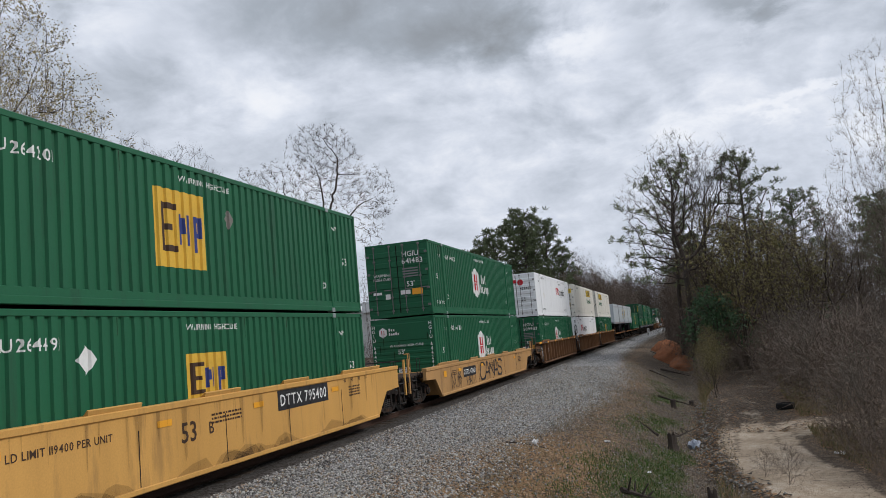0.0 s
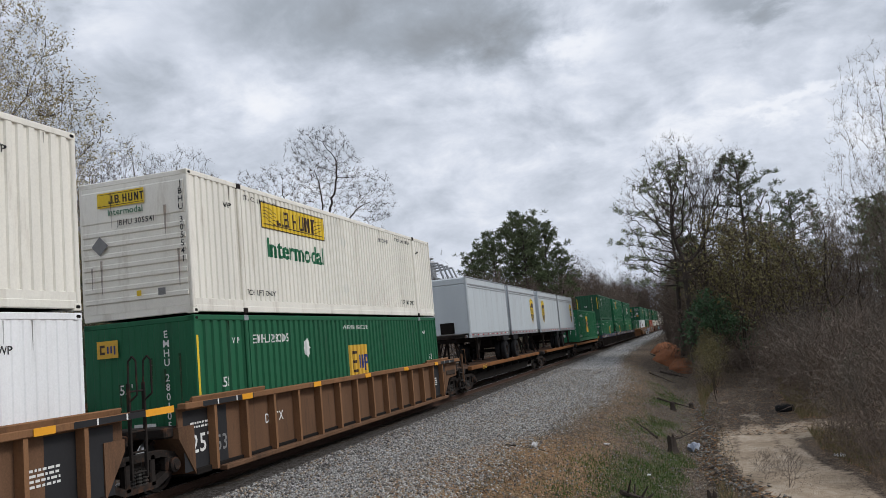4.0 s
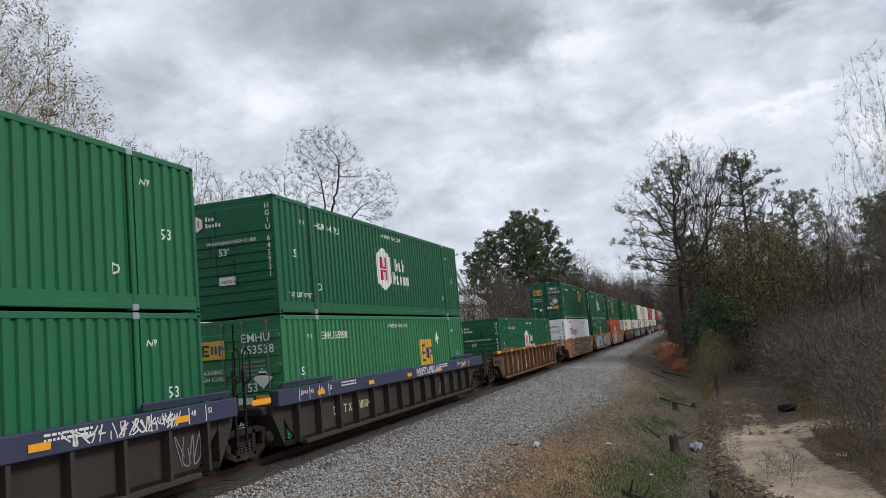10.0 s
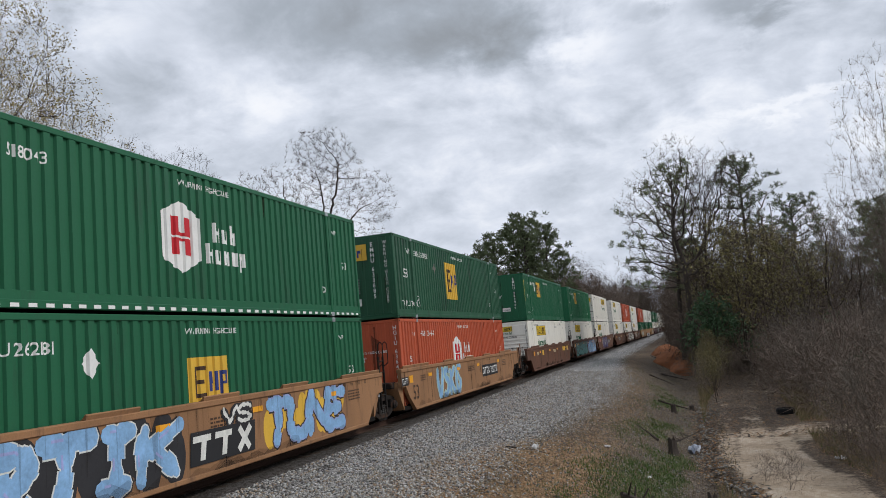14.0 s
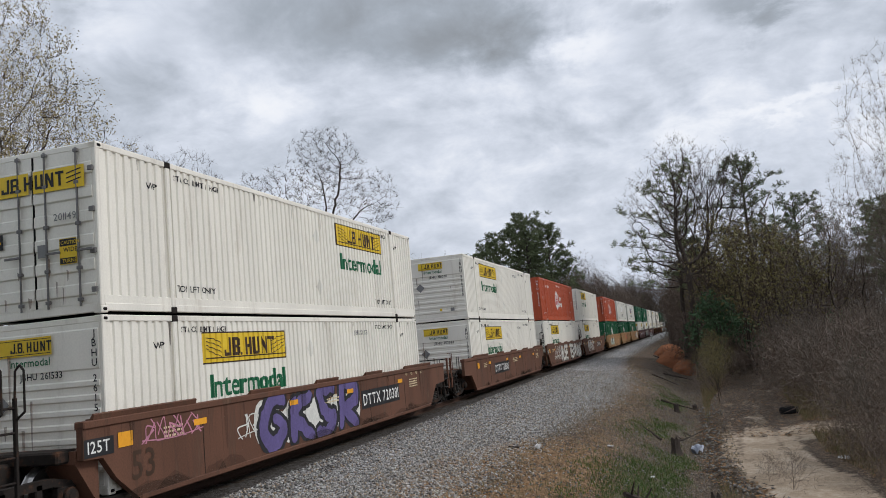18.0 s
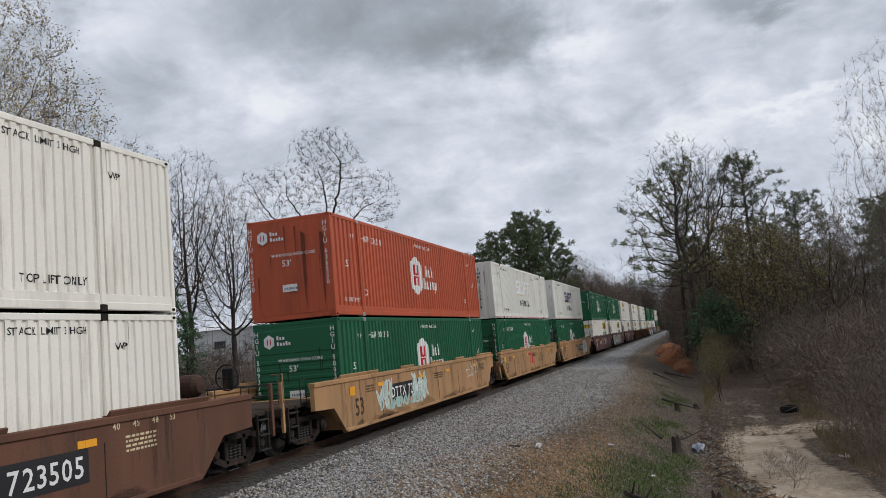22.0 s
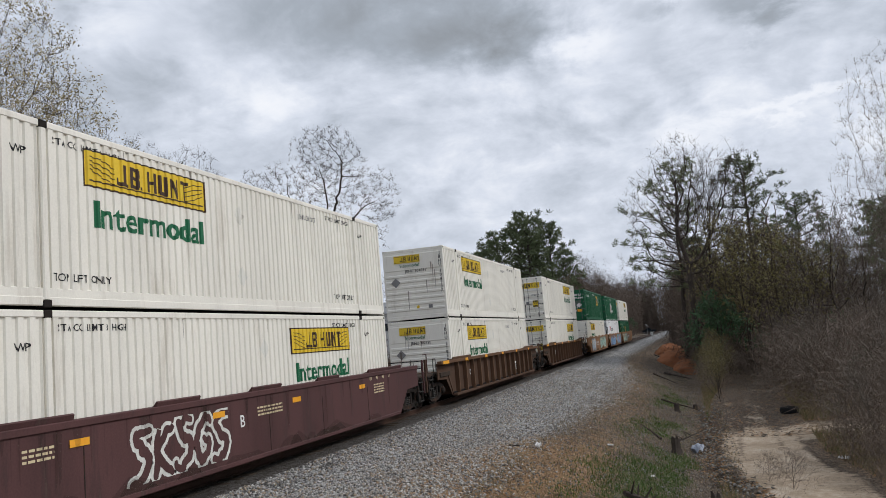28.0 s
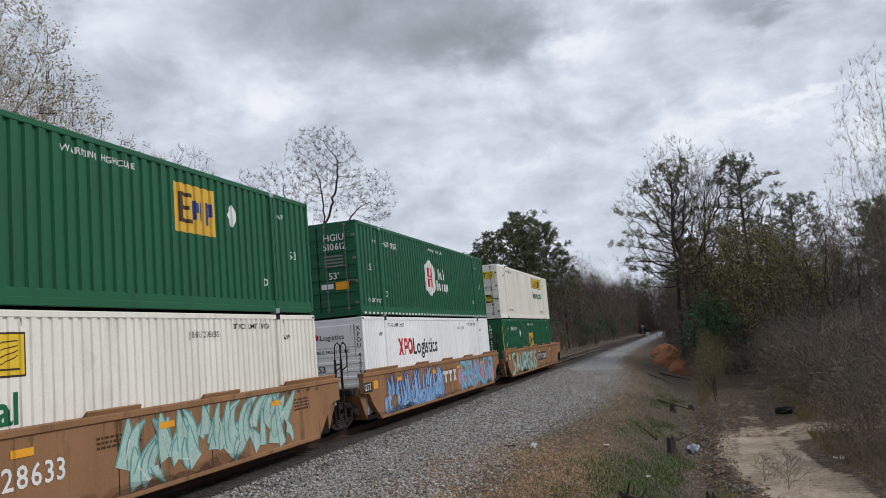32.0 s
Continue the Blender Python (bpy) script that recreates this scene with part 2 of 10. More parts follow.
M = {
    "green": paint("dark_green_paint", (0.016, 0.110, 0.052)),
    "green_b": paint("mid_green_paint", (0.020, 0.135, 0.061)),
    "green_c": paint("faded_green_paint", (0.040, 0.185, 0.080), amount=0.2),
    "green_old": paint("grimy_old_green_paint", (0.024, 0.092, 0.050), dirt=(0.022, 0.026, 0.022), amount=0.6, vary=0.25),
    "white": paint("cream_white_paint", (0.79, 0.765, 0.69), dirt=(0.28, 0.21, 0.14), amount=0.28),
    "white_b": paint("clean_white_paint", (0.82, 0.83, 0.84), dirt=(0.35, 0.33, 0.30), amount=0.18),
    "white_c": paint("old_white_paint", (0.72, 0.71, 0.65), dirt=(0.22, 0.15, 0.09), amount=0.4),
    "red": paint("orange_red_paint", (0.45, 0.092, 0.042), dirt=(0.12, 0.04, 0.025), amount=0.45, vary=0.2),
    "rust_red": paint("weathered_brown_paint", (0.118, 0.056, 0.036), dirt=(0.032, 0.024, 0.021), amount=0.85, rough=0.75, vary=0.4, second=(0.19, 0.105, 0.065), second_at=0.58),
    "brown_c": paint("orange_brown_paint", (0.215, 0.112, 0.058), dirt=(0.08, 0.05, 0.036), amount=0.6, rough=0.8, vary=0.3),
    # the two low browns hold painted-in shade between the stakes of ribbed cars
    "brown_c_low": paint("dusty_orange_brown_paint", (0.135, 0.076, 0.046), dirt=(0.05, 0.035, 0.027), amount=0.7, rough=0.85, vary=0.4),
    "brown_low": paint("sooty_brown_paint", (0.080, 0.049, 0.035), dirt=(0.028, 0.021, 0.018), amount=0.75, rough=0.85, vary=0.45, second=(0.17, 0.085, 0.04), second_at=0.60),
    "brown": paint("dusty_brown_paint", (0.125, 0.071, 0.044), dirt=(0.07, 0.048, 0.036), amount=0.6, rough=0.8, vary=0.3),
    "tan": paint("tan_yellow_paint", (0.37, 0.212, 0.102), dirt=(0.13, 0.08, 0.05), amount=0.75, rough=0.7, vary=0.3, second=(0.24, 0.125, 0.06), second_at=0.60),
    "tan_b": paint("brown_tan_paint", (0.27, 0.142, 0.070), dirt=(0.085, 0.053, 0.038), amount=0.75, rough=0.7, vary=0.3, second=(0.19, 0.095, 0.05), second_at=0.60),
    "yellow_car": paint("golden_yellow_paint", (0.56, 0.305, 0.085), dirt=(0.22, 0.13, 0.055), amount=0.5, rough=0.6, vary=0.2),
    "ochre_car": paint("worn_ochre_paint", (0.42, 0.235, 0.092), dirt=(0.16, 0.095, 0.05), amount=0.5, rough=0.65, vary=0.2),
    "maroon": paint("maroon_paint", (0.082, 0.038, 0.037), dirt=(0.026, 0.02, 0.02), amount=0.7, rough=0.7, vary=0.35, second=(0.12, 0.075, 0.062), second_at=0.60),
    "blue_car": paint("dull_blue_paint", (0.042, 0.048, 0.085), amount=0.4, rough=0.6),
    "grey_car": paint("sooty_grey_paint", (0.048, 0.040, 0.035), dirt=(0.10, 0.07, 0.05), amount=0.4, rough=0.8, vary=0.3),
    "trailer": paint("pale_grey_trailer_skin", (0.53, 0.575, 0.60), dirt=(0.30, 0.30, 0.31), amount=0.25, rough=0.4),
    "alu": material("dull_aluminium", (0.45, 0.46, 0.48), rough=0.45, metal=0.7, vary=0.15),
    "steel": material("dark_oily_steel", (0.020, 0.018, 0.016), rough=0.7, metal=0.0, vary=0.4, dirt=RUST, dirt_amount=0.35),
    "cast": material("sooty_cast_steel", (0.026, 0.022, 0.020), rough=0.85, metal=0.0, vary=0.35, dirt=RUST, dirt_amount=0.4),
    "tread": material("polished_wheel_tread", (0.40, 0.39, 0.38), rough=0.3, metal=0.95, vary=0.15),
    "rubber": material("tyre_rubber", (0.018, 0.018, 0.019), rough=0.85, vary=0.3),
    # one near-black colour for underframes, well floors, door seals and casting slots
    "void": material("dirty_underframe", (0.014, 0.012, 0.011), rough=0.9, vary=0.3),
    "sill": paint("rusty_orange_sill_paint", (0.20, 0.088, 0.036), dirt=(0.05, 0.032, 0.024), amount=0.75, rough=0.8, vary=0.3),
    "bar": material("worn_locking_bar", (0.17, 0.165, 0.16), rough=0.6, metal=0.3, vary=0.2),
    "mark_white": material("white_marking_paint", (0.72, 0.72, 0.70), rough=0.6, vary=0.12),
    "mark_black": material("black_marking_paint", (0.02, 0.02, 0.022), rough=0.6, vary=0.2),
    "mark_yellow": material("yellow_marking_paint", (0.72, 0.50, 0.035), rough=0.55, vary=0.12),
    "mark_gold": material("amber_marking_paint", (0.66, 0.40, 0.05), rough=0.55, vary=0.14),
    "mark_faded": material("sun_bleached_amber_paint", (0.62, 0.52, 0.33), rough=0.6, vary=0.15),
    "placard": material("dull_placard_metal", (0.22, 0.20, 0.18), rough=0.6, metal=0.3, vary=0.3),
    "mark_orange": material("orange_reflective_sheet", (0.80, 0.36, 0.03), rough=0.4, vary=0.12),
    "mark_red": material("red_marking_paint", (0.50, 0.020, 0.030), rough=0.55, vary=0.12),
    "mark_blue": material("blue_marking_paint", (0.028, 0.045, 0.19), rough=0.55, vary=0.15),
    "mark_green": material("green_marking_paint", (0.012, 0.125, 0.055), rough=0.55, vary=0.15),
    "mark_brown": material("brown_marking_paint", (0.055, 0.030, 0.018), rough=0.55, vary=0.2),
    "mark_grey": material("grey_marking_paint", (0.20, 0.20, 0.20), rough=0.6, vary=0.2),
    "tag_teal": material("teal_spray_paint", (0.12, 0.30, 0.29), rough=0.6, vary=0.3, scale=3),
    "tag_sky": material("pale_blue_spray_paint", (0.21, 0.38, 0.60), rough=0.6, vary=0.3, scale=3),
    "tag_white": material("white_spray_paint", (0.62, 0.62, 0.58), rough=0.6, vary=0.25, scale=3),
    "tag_black": material("black_spray_paint", (0.025, 0.025, 0.028), rough=0.6, vary=0.3, scale=3),
    "tag_violet": material("violet_spray_paint", (0.12, 0.095, 0.24), rough=0.6, vary=0.3, scale=3),
    "tag_pink": material("pink_spray_paint", (0.50, 0.22, 0.30), rough=0.6, vary=0.3, scale=3),
    "tag_lilac": material("lilac_spray_paint", (0.30, 0.33, 0.58), rough=0.6, vary=0.3, scale=3),
    "tag_slate": material("slate_spray_paint", (0.062, 0.064, 0.068), rough=0.6, vary=0.3, scale=3),
    "tag_mint": material("mint_spray_paint", (0.36, 0.50, 0.45), rough=0.6, vary=0.25, scale=3),
    "run_orange": material("orange_rust_run", (0.20, 0.105, 0.055), rough=0.9, vary=0.4, scale=4, bump=0, alpha=0.55),
    "grime": material("thin_road_grime", (0.045, 0.034, 0.027), rough=0.95, vary=0.4, scale=3, bump=0, alpha=0.2),
    "deck": material("grimy_deck_steel", (0.050, 0.039, 0.032), rough=0.9, vary=0.45, scale=2, dirt=RUST, dirt_amount=0.4),
    "run_rust": material("dark_rust_run", (0.06, 0.038, 0.027), rough=0.9, vary=0.4, scale=4, bump=0, alpha=0.55),
    "rail": material("rusty_rail_steel", (0.065, 0.036, 0.025), rough=0.75, metal=0.3, vary=0.3),
    "railhead": material("worn_rail_head", (0.42, 0.41, 0.40), rough=0.28, metal=0.95, vary=0.12),
    "tie": material("creosoted_timber", (0.060, 0.045, 0.034), rough=0.9, vary=0.35, scale=3, fine=40, bump=0.5, dist=0.02, per_piece=0.25),
    "stone": material("grey_ballast_stone", (0.20, 0.19, 0.175), rough=0.9, vary=0.45, scale=9, fine=60, bump=0.4),
    "bark": material("grey_brown_bark", (0.062, 0.051, 0.044), rough=0.95, vary=0.35, scale=2, fine=25, bump=0.6, dist=0.03),
    "twig": material("bare_twig_bark", (0.078, 0.062, 0.052), rough=0.95, vary=0.3),
    "pale_stem": material("pale_grey_stems", (0.14, 0.12, 0.10), rough=0.95, vary=0.3),
    "fine_twig": material("fine_tan_twigs", (0.155, 0.128, 0.104), rough=0.95, vary=0.3),
    "brushwood": material("dry_brushwood", (0.165, 0.131, 0.107), rough=0.95, vary=0.35),
    "far_brush": material("brown_winter_woods", (0.105, 0.083, 0.069), rough=0.95, vary=0.35),
    "bud": material("reddish_buds", (0.105, 0.076, 0.058), rough=0.8, vary=0.4),
    "red_bud": material("red_maple_buds", (0.20, 0.085, 0.065), rough=0.8, vary=0.4),
    "youngleaf": material("young_olive_leaves", (0.30, 0.245, 0.12), rough=0.8, vary=0.4),
    "needle": material("pine_needles", (0.105, 0.128, 0.068), rough=0.85, vary=0.45),
    "needle_light": material("light_pine_needles", (0.16, 0.185, 0.10), rough=0.85, vary=0.4),
    "evergreen": material("evergreen_leaves", (0.062, 0.115, 0.055), rough=0.7, vary=0.4),
    "yellowgreen": material("yellow_green_leaves", (0.19, 0.165, 0.075), rough=0.8, vary=0.4),
    "grass": material("short_green_grass", (0.070, 0.120, 0.032), rough=0.85, vary=0.4),
    "straw": material("dry_straw_grass", (0.21, 0.165, 0.095), rough=0.9, vary=0.35),
    "litter": material("dead_brown_leaves", (0.27, 0.15, 0.07), rough=0.9, vary=0.45),
    "siding": material("pale_metal_siding", (0.55, 0.55, 0.54), rough=0.5, vary=0.1),
    "roofing": material("white_metal_roofing", (0.66, 0.67, 0.68), rough=0.4, vary=0.08),
    "galv": material("galvanised_sheet", (0.34, 0.35, 0.36), rough=0.45, metal=0.6, vary=0.2),
    "glass": material("dark_window_glass", (0.02, 0.025, 0.03), rough=0.1, vary=0.1, bump=0),
    "clay": material("bare_red_clay", (0.26, 0.11, 0.058), rough=0.95, vary=0.3, scale=1.5, fine=12, bump=0.7, dist=0.06),
    "paper": material("white_litter_paper", (0.78, 0.78, 0.78), rough=0.7, vary=0.08),
    "plastic": material("grey_blue_plastic_sheet", (0.30, 0.33, 0.39), rough=0.5, vary=0.2),
    "wood": material("weathered_dead_wood", (0.13, 0.11, 0.092), rough=0.95, vary=0.3, scale=3),
    "asphalt": material("worn_asphalt", (0.055, 0.055, 0.055), rough=0.9, vary=0.25),
    "carwhite": material("white_car_paint", (0.75, 0.76, 0.77), rough=0.25, vary=0.05, bump=0),
    "cardark": material("dark_car_paint", (0.02, 0.025, 0.03), rough=0.25, vary=0.1, bump=0),
}


def ground_material():
    """Earth whose cover follows the zone attribute: gravel, green grass, pale sand; brown earth elsewhere."""
    m = bpy.data.materials.new("ground_cover")
    m.use_nodes = True
    tr = m.node_tree
    add, join = links(tr)
    bsdf = tr.nodes["Principled BSDF"]
    bsdf.inputs["Roughness"].default_value = 0.95
    bsdf.inputs["Specular IOR Level"].default_value = 0.08
    co = add("ShaderNodeTexCoord")
    zone = add("ShaderNodeAttribute")
    zone.attribute_name = "zone"
    sep = add("ShaderNodeSeparateColor")
    join(zone, "Color", sep, 0)
    n1 = add("ShaderNodeTexNoise", Scale=0.55, Detail=6.0, Roughness=0.65)
    n2 = add("ShaderNodeTexNoise", Scale=5.0, Detail=6.0, Roughness=0.7)
    vor = add("ShaderNodeTexVoronoi", Scale=21.0)
    vor2 = add("ShaderNodeTexVoronoi", Scale=32.0)
    for n in (n1, n2, vor, vor2):
        join(co, "Object", n, "Vector")
    wob = math_node(tr, "MULTIPLY", math_node(tr, "SUBTRACT", math_node(tr, "ADD", math_node(tr, "MULTIPLY", n1.outputs[0], 0.5), math_node(tr, "MULTIPLY", n2.outputs[0], 0.5)), 0.5), 1.7)

    def colour(a, b, c, src):
        cr = ramp(tr, [(0.25, a), (0.5, b), (0.78, c)])
        tr.links.new(src, cr.inputs[0])
        return cr.outputs[0]
    hues = add("ShaderNodeSeparateColor")
    join(vor, "Color", hues, 0)
    hue2 = add("ShaderNodeSeparateColor")
    join(vor2, "Color", hue2, 0)
    gravel = colour((0.075, 0.073, 0.072), (0.255, 0.251, 0.247), (0.57, 0.565, 0.56), math_node(tr, "ADD", math_node(tr, "MULTIPLY", hues.outputs[0], 0.75), math_node(tr, "MULTIPLY", n1.outputs[0], 0.25)))
    mixed = math_node(tr, "ADD", math_node(tr, "MULTIPLY", n2.outputs[0], 0.6), math_node(tr, "MULTIPLY", hue2.outputs[0], 0.4))
    earth = colour((0.030, 0.023, 0.018), (0.100, 0.077, 0.059), (0.30, 0.25, 0.20), mixed)
    leaves = colour((0.075, 0.047, 0.029), (0.25, 0.158, 0.090), (0.50, 0.37, 0.25), mixed)
    grass = colour((0.034, 0.042, 0.018), (0.078, 0.104, 0.038), (0.17, 0.15, 0.09), mixed)
    sand = colour((0.105, 0.080, 0.058), (0.40, 0.318, 0.235), (0.68, 0.60, 0.50), math_node(tr, "ADD", math_node(tr, "MULTIPLY", n1.outputs[0], 0.6), math_node(tr, "MULTIPLY", n2.outputs[0], 0.4)))
    last = earth
    # single stones and leaves thin out towards the edge of each cover
    loose = math_node(tr, "MULTIPLY", math_node(tr, "SUBTRACT", hue2.outputs[1], 0.5), 0.85)
    both = math_node(tr, "ADD", math_node(tr, "MULTIPLY", wob, 0.55), loose)
    for ch, cov, edge, lo, hi in ((sep.outputs[1], grass, math_node(tr, "ADD", wob, math_node(tr, "MULTIPLY", loose, 0.6)), 0.40, 0.80), (sep.outputs[2], sand, wob, 0.34, 0.70), (sep.outputs[0], gravel, both, 0.42, 0.58), (zone.outputs["Alpha"], leaves, both, 0.42, 0.58)):
        lim = add("ShaderNodeMapRange")
        tr.links.new(math_node(tr, "ADD", ch, edge), lim.inputs["Value"])
        for i, v in enumerate((lo, hi, 0.0, 1.0)):
            lim.inputs[i + 1].default_value = v
        mx = tr.nodes.new("ShaderNodeMix")
        mx.data_type = "RGBA"
        tr.links.new(lim.outputs[0], mx.inputs[0])
        tr.links.new(last, mx.inputs[6])
        tr.links.new(cov, mx.inputs[7])
        last = mx.outputs[2]
    # oil and brake dust along the track, with the train's shade painted in
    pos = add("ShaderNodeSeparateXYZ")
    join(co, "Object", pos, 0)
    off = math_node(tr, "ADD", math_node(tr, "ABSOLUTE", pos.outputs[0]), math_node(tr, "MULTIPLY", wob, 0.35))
    oil_shade = add("ShaderNodeMapRange")
    tr.links.new(off, oil_shade.inputs["Value"])
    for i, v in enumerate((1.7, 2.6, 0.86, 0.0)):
        oil_shade.inputs[i + 1].default_value = v
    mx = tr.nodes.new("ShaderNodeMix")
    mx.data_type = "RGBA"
    tr.links.new(oil_shade.outputs[0], mx.inputs[0])
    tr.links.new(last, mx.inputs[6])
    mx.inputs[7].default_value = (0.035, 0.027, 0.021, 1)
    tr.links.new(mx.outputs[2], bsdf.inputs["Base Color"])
    h = math_node(tr, "ADD", math_node(tr, "MULTIPLY", vor.outputs["Distance"], -0.9), math_node(tr, "MULTIPLY", n2.outputs[0], 0.9))
    bp = add("ShaderNodeBump", Strength=1.0, Distance=0.06)
    tr.links.new(h, bp.inputs["Height"])
    join(bp, 0, bsdf, "Normal")
    return m


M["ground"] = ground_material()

# ---- mesh helpers ----
class Shape:
    """Collects points and faces for one mesh."""

    def __init__(self):
        self.v, self.f = [], []

    def add(self, verts, faces):
        n = len(self.v)
        self.v.extend(tuple(p) for p in verts)
        self.f.extend(tuple(i + n for i in f) for f in faces)
        return self

    def box(self, x0, y0, z0, x1, y1, z1, c=0.01):
        """A block with chamfered edges."""
        c = min(c, (x1 - x0) * 0.4, (y1 - y0) * 0.4, (z1 - z0) * 0.4)
        vs, idx = [], {}
        for i, (xa, xb) in enumerate(((x0, x0 + c), (x1, x1 - c))):
            for j, (ya, yb) in enumerate(((y0, y0 + c), (y1, y1 - c))):
                for k, (za, zb) in enumerate(((z0, z0 + c), (z1, z1 - c))):
                    for a, p in enumerate(((xa, yb, zb), (xb, ya, zb), (xb, yb, za))):
                        idx[i, j, k, a] = len(vs)
                        vs.append(p)
        fs = []
        for s in (0, 1):
            fs.append([idx[s, j, k, 0] for j, k in ((0, 0), (1, 0), (1, 1), (0, 1))])
            fs.append([idx[i, s, k, 1] for i, k in ((0, 0), (1, 0), (1, 1), (0, 1))])
            fs.append([idx[i, j, s, 2] for i, j in ((0, 0), (1, 0), (1, 1), (0, 1))])
            for r in (0, 1):
                fs.append([idx[s, r, 0, 0], idx[s, r, 1, 0], idx[s, r, 1, 1], idx[s, r, 0, 1]])
                fs.append([idx[s, 0, r, 0], idx[s, 1, r, 0], idx[s, 1, r, 2], idx[s, 0, r, 2]])
                fs.append([idx[0, s, r, 1], idx[1, s, r, 1], idx[1, s, r, 2], idx[0, s, r, 2]])
                for q in (0, 1):
                    fs.append([idx[s, r, q, a] for a in (0, 1, 2)])
        return self.add(vs, fs)

    def tube(self, p0, p1, r0, r1=None, n=8, caps=True):
        p0, p1 = Vector(p0), Vector(p1)
        r1 = r0 if r1 is None else r1
        w = (p1 - p0).normalized()
        u = w.orthogonal().normalized()
        q = w.cross(u)
        ring = [math.cos(2 * math.pi * k / n) * u + math.sin(2 * math.pi * k / n) * q for k in range(n)]
        vs = [p0 + d * r0 for d in ring] + [p1 + d * r1 for d in ring]
        fs = [(k, (k + 1) % n, n + (k + 1) % n, n + k) for k in range(n)]
        if caps:
            fs += [tuple(range(n)), tuple(range(n, 2 * n))]
        return self.add(vs, fs)

    def pipe(self, pts, r, n=6):
        for a, b in zip(pts, pts[1:]):
            self.tube(a, b, r, r, n)
        return self

    def prism(self, poly, axis, a, b):
        """Extrudes a polygon along an axis. poly: pairs of the two other coordinates, in the order of the axes."""
        def at(p, h):
            q = list(p)
            q.insert(axis, h)
            return q
        n = len(poly)
        vs = [at(p, a) for p in poly] + [at(p, b) for p in poly]
        fs = [tuple(range(n)), tuple(range(n, 2 * n))] + [(k, (k + 1) % n, n + (k + 1) % n, n + k) for k in range(n)]
        return self.add(vs, fs)

    def lathe(self, centre, axis, prof, n=20):
        """Turns a profile of (distance along the axis, radius) round the axis through centre."""
        a = (axis + 1) % 3
        b = (axis + 2) % 3
        vs, fs = [], []
        for h, r in prof:
            for k in range(n):
                p = [0, 0, 0]
                p[axis] = centre[axis] + h
                p[a] = centre[a] + r * math.cos(2 * math.pi * k / n)
                p[b] = centre[b] + r * math.sin(2 * math.pi * k / n)
                vs.append(p)
        for i in range(len(prof) - 1):
            for k in range(n):
                fs.append((i * n + k, i * n + (k + 1) % n, (i + 1) * n + (k + 1) % n, (i + 1) * n + k))
        return self.add(vs, fs)

    def mesh(self, name, mat, fix=True):
        me = bpy.data.meshes.new(name)
        me.from_pydata(self.v, [], self.f)
        me.materials.append(mat)
        if fix:
            bm = bmesh.new()
            bm.from_mesh(me)
            bmesh.ops.recalc_face_normals(bm, faces=bm.faces)
            bm.to_mesh(me)
            bm.free()
        return me


def part(name, data, mat, parent, label="", at=(0, 0, 0), kind=""):
    """Links a shape or a ready mesh as one object under a thing or under a part."""
    me = data.mesh(name, mat) if isinstance(data, Shape) else data
    ob = new(name, me)
    ob.parent = parent
    ob.location = at
    return tagged(ob, label, kind=kind)


def thing(name, label, category, group="", at=(0, 0, 0)):
    return tagged(at_place(new(name), at), label, category, group)


def at_place(ob, at):
    ob.location = at
    ob.empty_display_size = 0.2
    return ob


def big_mesh(name, verts, faces, mats, index=None):
    """A mesh from arrays: verts n x 3, faces m x 3 or m x 4."""
    verts, faces = np.asarray(verts, dtype=np.float32), np.asarray(faces, dtype=np.int32)
    k = faces.shape[1]
    me = bpy.data.meshes.new(name)
    me.vertices.add(len(verts))
    me.vertices.foreach_set("co", verts.ravel())
    me.loops.add(faces.size)
    me.loops.foreach_set("vertex_index", faces.ravel())
    me.polygons.add(len(faces))
    me.polygons.foreach_set("loop_start", np.arange(0, faces.size, k, dtype=np.int32))
    for m in mats:
        me.materials.append(m)
    if index is not None:
        me.polygons.foreach_set("material_index", np.asarray(index, dtype=np.int32))
    me.update(calc_edges=True)
    return me


# ---- lettering: flat letter shapes of the built-in font ----
GLYPHS = {}


def make_glyphs():
    chars = "ABCDEFGHIJKLMNOPQRSTUVWXYZabcdefghijklmnopqrstuvwxyz0123456789.,'/-"
    obs = []
    for ch in chars:
        cu = bpy.data.curves.new("glyph", "FONT")
        cu.body, cu.size, cu.resolution_u, cu.offset = ch, 1.0, 2, 0.012
        ob = new("glyph", cu)
        obs.append((ch, ob))
    dg = bpy.context.evaluated_depsgraph_get()
    for ch, ob in obs:
        me = ob.evaluated_get(dg).to_mesh()
        vs = [(v.co.x, v.co.y) for v in me.vertices]
        fs = [tuple(p.vertices) for p in me.polygons]
        x0, x1 = min(p[0] for p in vs), max(p[0] for p in vs)
        GLYPHS[ch] = ([(x - x0, y) for x, y in vs], fs, x1 - x0)
    for ch, ob in obs:
        cu = ob.data
        bpy.data.objects.remove(ob)
        bpy.data.curves.remove(cu)


make_glyphs()
CAP = max(y for x, y in GLYPHS["H"][0])


def text(s, h, gap=0.16, wide=1.0, down=False):
    """Polygons of a line of writing with capitals h high, its lower left corner at the origin. down: letters stacked."""
    k, x, out = h / CAP, 0.0, []
    y = 0.0
    for ch in s:
        if ch == " ":
            x += 0.45 * h * wide
            y -= 0.8 * h if down else 0
            continue
        vs, fs, w = GLYPHS[ch]
        dx = (0.35 * h - w * k / 2) if down else x
        for f in fs:
            out.append([(dx + vs[i][0] * k * wide, y + vs[i][1] * k) for i in f])
        x += (w * k + gap * h) * wide
        if down:
            y -= h * 1.32
    return out


